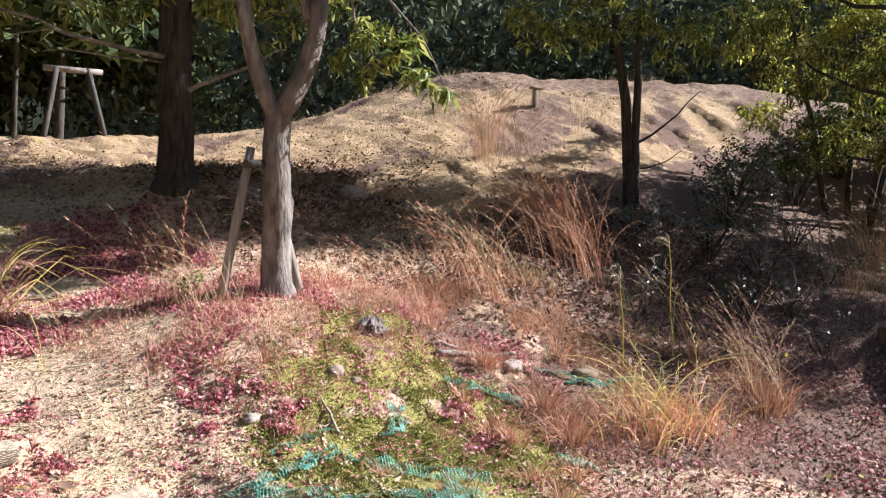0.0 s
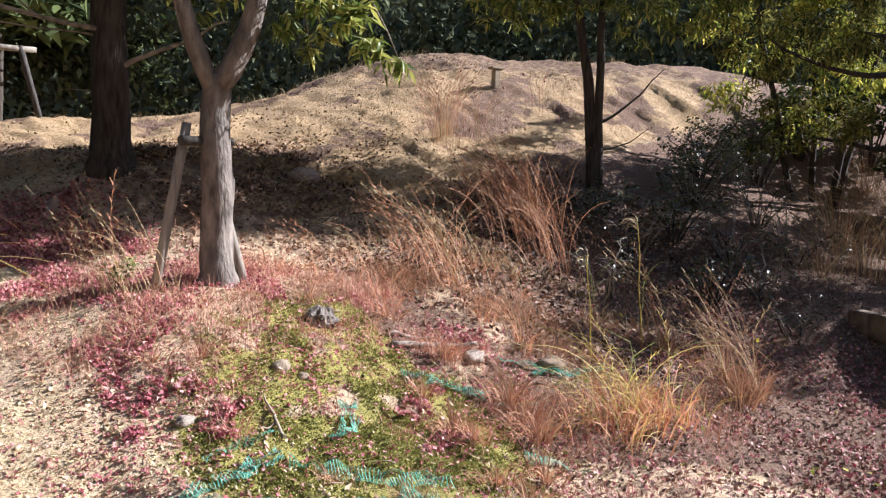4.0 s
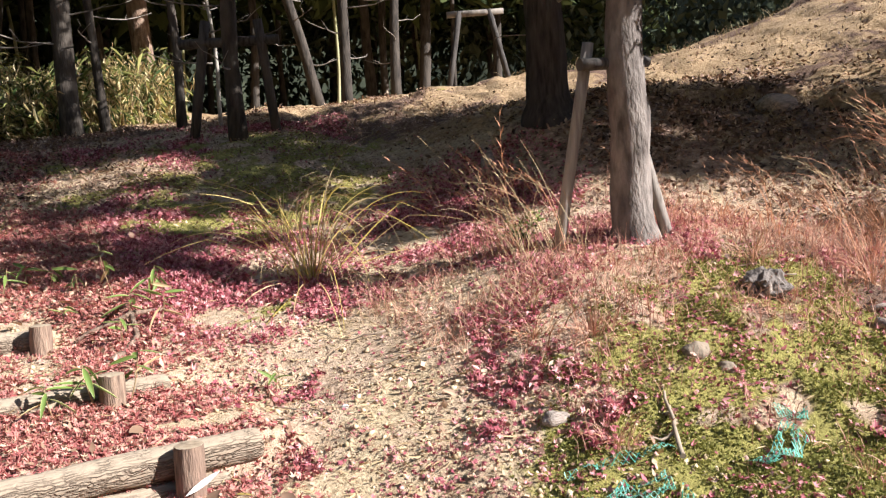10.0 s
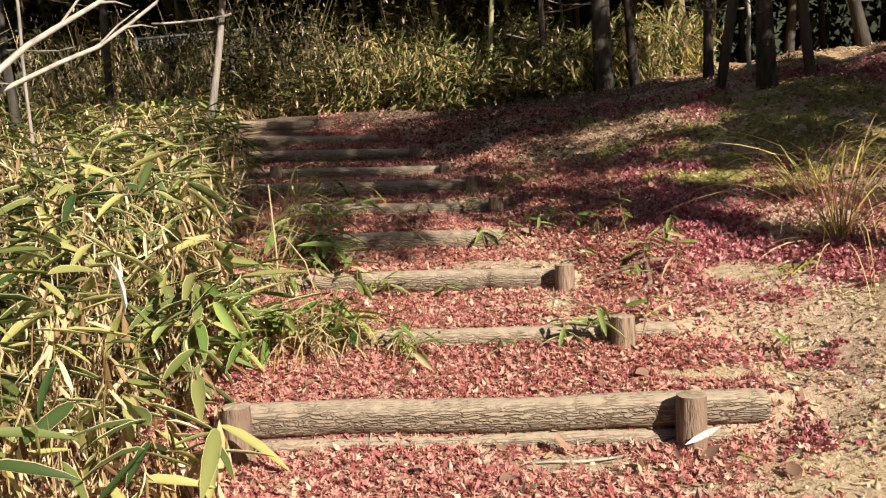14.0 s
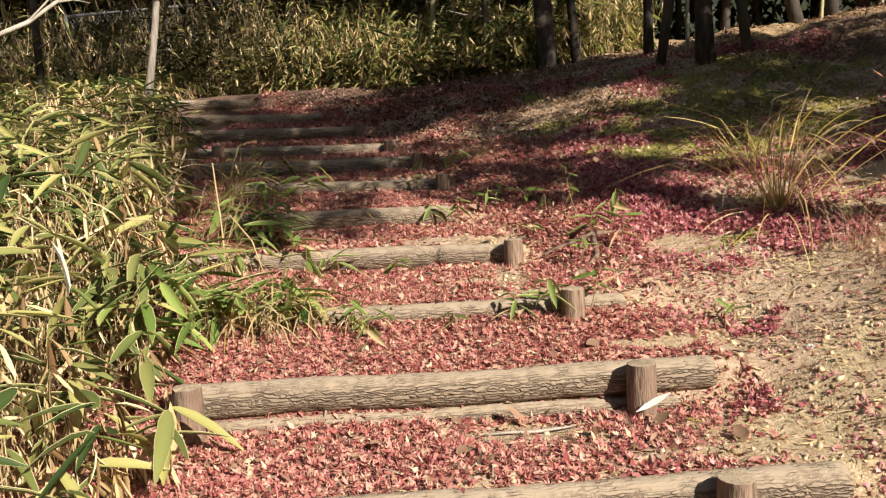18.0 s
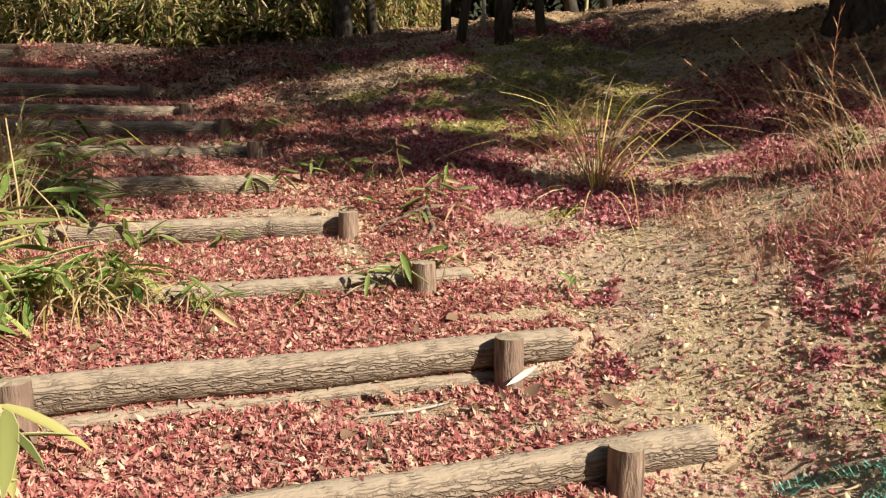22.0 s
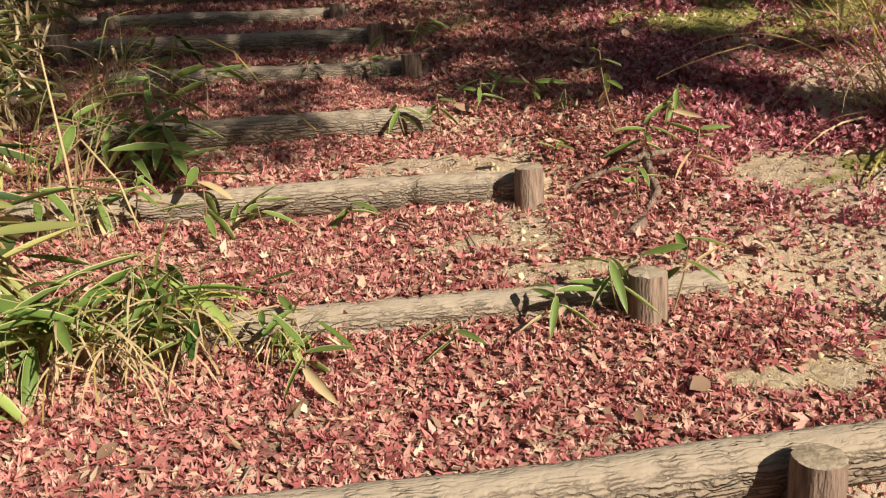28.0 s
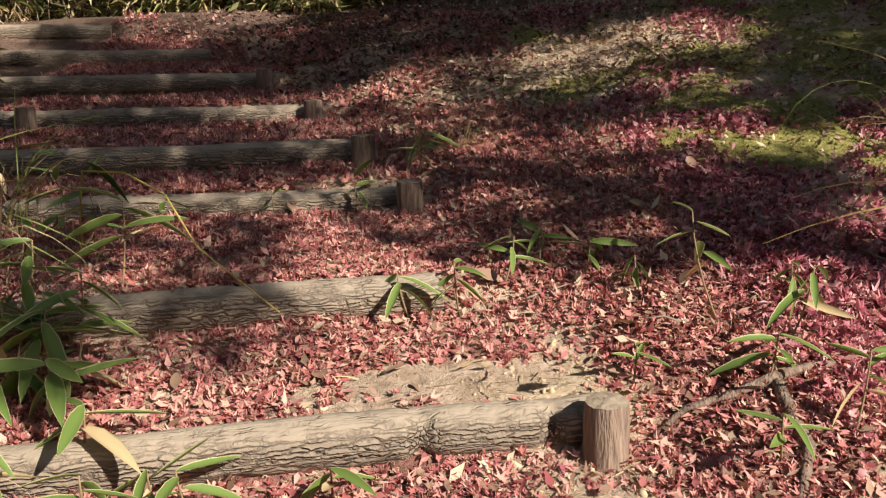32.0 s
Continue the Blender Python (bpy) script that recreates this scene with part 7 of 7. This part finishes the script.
branch("root", "crooked brown root along the edge of the steps", stair_run((-0.06, 1.64, 0.0), (0.06, 1.66, 0.015), (0.18, 1.63, 0.02), (0.28, 1.62, 0.03), (0.40, 1.66, 0.02), (0.54, 1.68, -0.005)), [0.009, 0.010, 0.011, 0.016, 0.011, 0.008], M_STAKE, "root",
       [(stair_run((0.28, 1.61, 0.025), (0.27, 1.52, 0.0), (0.25, 1.42, 0.01), (0.17, 1.32, 0.005), (0.06, 1.18, -0.01)), [0.016, 0.019, 0.017, 0.013, 0.009])])
branch("root", "short gnarled root lump in front of the log", stair_run((0.0, 1.10, 0), (0.08, 1.17, 0.01), (0.15, 1.28, 0.0)), [0.018, 0.024, 0.014], M_STAKE, "root")
branch("dead_branch", "pale curved stick lying on the bare tread", stair_run((-0.66, -0.16, 0.008), (-0.56, -0.17, 0.012), (-0.45, -0.165, 0.014), (-0.36, -0.14, 0.016), (-0.29, -0.10, 0.012)), [0.004, 0.005, 0.0055, 0.005, 0.003], M_PALE)
# sticks on the slope
for k in range(70):
    x, y, a, l = rng.uniform(-1.3, 4.5), rng.uniform(-2.4, 3.5), rng.uniform(0, 3.14), rng.uniform(0.06, 0.28)
    branch("twig", "thin dry twig lying on the slope", ground_run(x, y, x + l * math.cos(a), y + l * math.sin(a), 4, 0.015, 0.02, k), taper(4, 0.0045, 0.002), M_TWIG, "twig")
# bare branches rising out of the bamboo grass
def bare(label, pts, r, seed, mat=M_PALE, forks=((4, 0.35), (5, -0.3), (6, 0.25))):
    pts = [Vector(p) for p in pts]
    knee = pts[0] + (pts[0] - pts[1]).normalized() * 0.35
    foot = Vector((knee.x - 0.10, knee.y - 0.04, land1(knee.x - 0.10, knee.y - 0.04) - 0.03))
    pts = [foot, knee] + pts
    for k in range(3, len(pts) - 1):
        pts[k] = pts[k] + Vector((0, 0.03, 0.025)) * noise.noise((seed, k * 1.7, 2))
    tw = []
    for k, l in forks:
        if k < len(pts):
            d = (pts[k] - pts[k - 1]).normalized()
            e = pts[k] + d * abs(l) + Vector((0.05, 0.0, l * 0.45))
            tw.append(([pts[k], pts[k].lerp(e, 0.5) + Vector((0, 0, 0.02)), e], [r * 0.45, r * 0.3, r * 0.15]))
    branch("bare_branch", label, pts, taper(len(pts) - 1, r, r * 0.6), mat, "branch", tw)


bare("pale crooked bare branch over the bamboo grass", [(-3.68, 1.47, 1.83), (-3.66, 1.81, 2.05), (-3.62, 2.15, 2.23), (-3.53, 2.51, 2.44), (-3.48, 2.80, 2.62)], 0.024, 1)
bare("long pale bare branch slanting over the bamboo grass", [(-3.75, 1.90, 1.86), (-3.66, 2.17, 1.99), (-3.54, 2.45, 2.12), (-3.45, 2.69, 2.28), (-3.35, 3.03, 2.52)], 0.020, 2)
bare("short pale bare branch over the bamboo grass", [(-3.75, 1.28, 1.95), (-3.75, 1.39, 2.0), (-3.74, 1.62, 2.1)], 0.014, 3, forks=())


branch("arching_stem", "yellow-green grass stem arching over the steps", [(-2.02, 2.62, 0.75), (-1.98, 2.55, 0.98), (-1.92, 2.46, 1.13), (-1.75, 2.36, 1.13), (-1.60, 2.25, 1.07), (-1.45, 1.98, 0.96), (-1.25, 2.05, 0.74)], [0.004, 0.004, 0.0035, 0.003, 0.003, 0.0025, 0.002], M_YELGRASS, "grass")
branch("arching_stem", "dry straw stem arching from the bamboo grass", [(-2.15, 1.35, 0.45), (-2.08, 1.36, 0.75), (-1.95, 1.35, 0.86), (-1.82, 1.28, 0.72), (-1.74, 1.22, 0.50)], [0.005, 0.005, 0.004, 0.004, 0.003], M_SASADRY, "grass")
branch("arching_stem", "pale upright straw stem beside the steps", [(-1.95, 1.2, 0.40), (-1.97, 1.25, 0.8), (-2.0, 1.28, 1.15)], [0.006, 0.005, 0.003], M_SASADRY, "grass")


def white_husk():
    """The white dry leaf caught at the foot of the stake."""
    p = stair_place(0.10, -0.09, 0)
    g = land1(p.x, p.y)
    v, f, m = spread([oval_leaf(0.2, 0.2)], np.array([[p.x - 0.155, p.y - 0.03, g + 0.05]]), turns(np.array([0.35]), np.array([-0.3]), np.array([0.9])), np.array([[0.15, 0.13, 0.15]]))
    tagged(big_mesh("white_leaf", v, f, [M_WHITE], m), "white dry leaf caught against the stake", "leaf")
    v, f, m = spread([sasa_leaf(-0.3)], np.array([[p.x + 0.02, p.y - 0.04, g + 0.02]]), turns(np.array([-1.0]), np.array([-0.4]), np.array([0.2])), np.array([[0.09, 0.09, 0.09]]))
    tagged(big_mesh("yellow_leaf", v, f, [M_YELGRASS, M_SASAEDGE], m), "small yellow-green leaf under a white one", "leaf")


white_husk()
v, f, m = spread([oval_leaf(-0.2, 0.28)], np.array([[-2.00, -0.48, 0.95]]), turns(np.array([0.6]), np.array([1.2]), np.array([0.3])), np.array([[0.2, 0.2, 0.2]]))
tagged(big_mesh("white_leaf", v, f, [M_WHITE], m), "bleached white leaf hanging in the bamboo grass", "leaf")


# ---- torn green netting ----
def net(x0, y0, x1, y1, width, seed, cell=0.016, up=0.015):
    """A crumpled strip of open netting laid along the ground."""
    d = Vector((x1 - x0, y1 - y0, 0))
    n, k = max(3, int(d.length / cell)), max(3, int(width / cell))
    d.normalize()
    s = Vector((-d.y, d.x, 0))
    i, j = np.meshgrid(np.arange(n + 1), np.arange(k + 1), indexing="ij")
    a, b = i * cell, (j - k / 2) * cell
    b = b * (0.55 + 0.45 * lattice_noise(a, b * 0 + seed, 3.0, 101)) + 0.10 * lattice_noise(a, a * 0 + seed * 3, 2.2, 102)
    x = x0 + d.x * a + s.x * b + 0.03 * lattice_noise(a + seed, b, 14, 103)
    y = y0 + d.y * a + s.y * b + 0.03 * lattice_noise(a + seed, b, 14, 104)
    z = land(x.ravel(), y.ravel()).reshape(x.shape) + up + 0.03 * np.abs(lattice_noise(a + seed, b, 9, 105)) + 0.018 * lattice_noise(a, b + seed, 20, 106)
    p = np.stack([x, y, z], -1)
    vs, fs = [], []
    hole = lattice_noise(i * 0.13 + seed, j * 0.2, 1.0, 107)
    w = 0.0021
    def thread(q0, q1):
        t = q1 - q0
        nn = np.cross(t, np.array([0.3, 0.2, 1.0]))
        nn = nn / (np.linalg.norm(nn) + 1e-9) * w
        c = len(vs)
        vs.extend([q0 - nn, q0 + nn, q1 + nn, q1 - nn])
        fs.extend([(c, c + 1, c + 2), (c, c + 2, c + 3)])
    for u in range(n + 1):
        for q in range(k + 1):
            if hole[u, q] > 0.62:
                continue
            if u < n:
                thread(p[u, q], p[u + 1, q])
            if q < k:
                thread(p[u, q], p[u, q + 1])
            if u < n and q < k and (u + q) % 2:
                thread(p[u, q], p[u + 1, q + 1])
    ob = big_mesh("green_netting", np.array(vs), np.array(fs), [M_NET])
    return tagged(ob, "torn faded green netting crumpled on the bank", "netting", "pieces of green netting")


net(0.62, -0.86, 1.40, -1.05, 0.16, 1.0)
net(0.75, -1.05, 1.42, -1.98, 0.34, 2.0)
net(1.30, -1.22, 1.75, -1.85, 0.22, 3.0)
net(1.62, -2.55, 2.1, -3.0, 0.2, 4.0)
net(1.95, -2.85, 2.15, -3.35, 0.12, 4.5)
net(1.72, -1.12, 2.05, -1.12, 0.14, 5.0)
net(2.05, -1.02, 2.2, -1.05, 0.1, 5.5)
net(2.72, -1.02, 3.05, -1.45, 0.16, 6.0)
net(3.05, -1.45, 3.2, -1.75, 0.12, 6.5)
net(3.45, -1.35, 4.05, -2.0, 0.14, 7.0)
net(3.5, -1.6, 3.75, -1.75, 0.2, 7.5)
net(2.25, -2.05, 2.45, -2.35, 0.12, 8.0)
net(1.15, -0.92, 1.55, -0.95, 0.05, 8.5)


# ---- peg and shrubs on the hill ----
def hill_peg():
    x, y = 10.66, 1.85
    g = land1(x, y)
    ob = thing("marker_post", (x, y, g), "short timber post with a flat cap on the hill", "post")
    for name, sx, sy, z0, z1 in (("post", 0.11, 0.11, -0.1, 0.26), ("cap", 0.24, 0.14, 0.262, 0.30)):
        bm = bmesh.new()
        bmesh.ops.create_cube(bm, size=1)
        bmesh.ops.scale(bm, vec=(sx, sy, z1 - z0), verts=bm.verts)
        bmesh.ops.bevel(bm, geom=bm.edges[:], offset=0.012, segments=2, affect="EDGES")
        bmesh.ops.transform(bm, matrix=Matrix.Translation((x, y, g + (z0 + z1) / 2)) @ Matrix.Rotation(radians(-30), 4, "Z"), verts=bm.verts)
        part(name, bm, M_TWIG, ob)


hill_peg()


def shrub(x, y, r, h, n, label, mat=M_SHRUB, leaf=0.06):
    g = land1(x, y)
    ob = thing("shrub", (x, y, g), label, "shrub", "shrubs on the slope")
    cs, rs = [], []
    for k in range(9):
        a = 2.4 * k
        q = Vector((x + math.cos(a) * r * 0.75 * (k % 3 + 1) / 3, y + math.sin(a) * r * 0.75 * (k % 3 + 1) / 3, g + h * (0.45 + 0.5 * ((k * 0.37) % 1))))
        bm = bmesh.new()
        tube(bm, curve_pts((x + 0.05 * r * math.cos(a), y + 0.05 * r * math.sin(a), g - 0.05), q, 5, (0, 0, 0.12 * h), 0.08 * h, k + x), taper(5, min(0.018, 0.02 * h), min(0.006, 0.01 * h)), 6)
        part("stem", bm, M_TREE2, ob)
        cs.append(q)
        rs.append(r * 0.42)
    v, f, m = leaf_cloud(cs, rs, n, BROAD, leaf, 0.0, 0.8)
    big_mesh("foliage", v, f, [mat], m, ob)


shrub(8.9, -1.65, 0.85, 0.75, 1500, "grey-green leafy shrub in the shade")
shrub(7.6, -1.7, 0.6, 0.55, 700, "low straggling shrub on the shaded slope")
shrub(10.0, -1.5, 0.8, 0.8, 1500, "dark leafy shrub below the hill")
shrub(10.9, -2.2, 0.8, 1.0, 1800, "dark leafy shrub below the hill", M_DARKLEAF)
shrub(7.3, -0.9, 0.45, 0.4, 500, "low grey-green shrub beside the twin-stemmed tree")
shrub(6.4, -2.3, 0.45, 0.5, 260, "sparse twiggy shrub in the hollow")
def bramble(x, y, r, h, n, label):
    """A bare twiggy bush of thin arching stems with a few leaves."""
    g = land1(x, y)
    ob = thing("bramble", (x, y, g), label, "shrub", "brambles in the hollow")
    tips = []
    for k in range(n):
        a = 2.4 * k + x
        q = Vector((x + math.cos(a) * r * (0.5 + 0.5 * (k * 0.61 % 1)), y + math.sin(a) * r * (0.5 + 0.5 * (k * 0.61 % 1)), 0))
        q.z = land1(q.x, q.y) + h * (0.35 + 0.65 * (k * 0.37 % 1))
        bm = bmesh.new()
        pts = curve_pts((x + 0.06 * math.cos(a), y + 0.06 * math.sin(a), g - 0.03), q, 6, (0, 0, 0.2 * h), 0.12, k + x)
        tube(bm, pts, taper(6, 0.009, 0.003), 5)
        for i in (2, 3, 4, 5):
            b = 1.9 * i + k
            tube(bm, [pts[i], pts[i] + Vector((0.10 * math.cos(b), 0.10 * math.sin(b), 0.06)), pts[i] + Vector((0.2 * math.cos(b), 0.2 * math.sin(b), 0.05))], [0.004, 0.003, 0.002], 4)
        part("stem", bm, M_LIMB if k % 3 else M_TREE2, ob)
        tips += [pts[4], q]
    v, f, m = leaf_cloud(tips, [r * 0.3] * len(tips), n * 14, BROAD, 0.045, 0.0, 0.8)
    big_mesh("foliage", v, f, [M_SHRUB], m, ob)


for x, y, q, w, k in ((6.6, -1.5, 0.6, 0.7, 12), (7.6, -2.3, 0.7, 0.8, 14), (6.9, -2.7, 0.5, 0.5, 10), (8.3, -2.9, 0.6, 0.7, 12), (5.6, -1.5, 0.4, 0.5, 9), (9.2, -2.4, 0.7, 0.9, 12), (6.2, -3.1, 0.4, 0.4, 8)):
    bramble(x, y, q, w, k, "bare twiggy bramble in the shaded hollow")
for x, y, q, w in ((11.6, -4.4, 1.0, 1.6), (12.6, -5.3, 1.2, 2.0), (11.3, -6.0, 1.1, 1.6), (13.2, -3.6, 1.1, 1.8), (12.6, -2.6, 0.9, 1.2), (14.4, -4.6, 1.3, 2.2)):
    shrub(x, y, q, w, 2600, "dark evergreen shrub at the back of the slope", M_DARKLEAF, 0.11)
shrub(2.15, 0.9, 0.14, 0.2, 110, "small light-green seedling by the tree prop", M_GREENGRASS, 0.05)


# ---- wire fence behind the bamboo grass ----
def fence():
    a, b = Vector((-6.6, 9.4, 0)), Vector((-4.0, 10.6, 0))
    ob = thing("wire_fence", (a.x, a.y, land1(a.x, a.y)), "chain-link fence with grey posts behind the thicket", "fence")
    tops = []
    for t in (0, 0.5, 1):
        p = a.lerp(b, t)
        g = land1(p.x, p.y)
        bm = bmesh.new()
        tube(bm, [(p.x, p.y, g - 0.1), (p.x, p.y, g + 1.7)], [0.03, 0.03], 10)
        part("post", bm, M_FENCE, ob)
        tops.append(Vector((p.x, p.y, g + 1.68)))
    bm = bmesh.new()
    tube(bm, tops, [0.022] * 3, 8)
    part("rail", bm, M_FENCE, ob)
    vs, fs = [], []
    n, k, c = 46, 26, 0.062
    d = (b - a).normalized()
    for i in range(n):
        for j in range(k):
            for s in (1, -1):
                x0, z0 = i * c, 0.05 + (j + (s < 0)) * c
                p0, p1 = a + d * x0, a + d * (x0 + c)
                g = tops[0].z - 1.68 + (tops[2].z - tops[0].z) * x0 / (n * c)
                q = len(vs)
                w = 0.0018
                vs.extend([(p0.x, p0.y, g + z0 - w), (p0.x, p0.y, g + z0 + w), (p1.x, p1.y, g + z0 + s * c + w), (p1.x, p1.y, g + z0 + s * c - w)])
                fs.extend([(q, q + 1, q + 2), (q, q + 2, q + 3)])
    big_mesh("wire_mesh", np.array(vs), np.array(fs), [M_FENCE], None, ob)


fence()
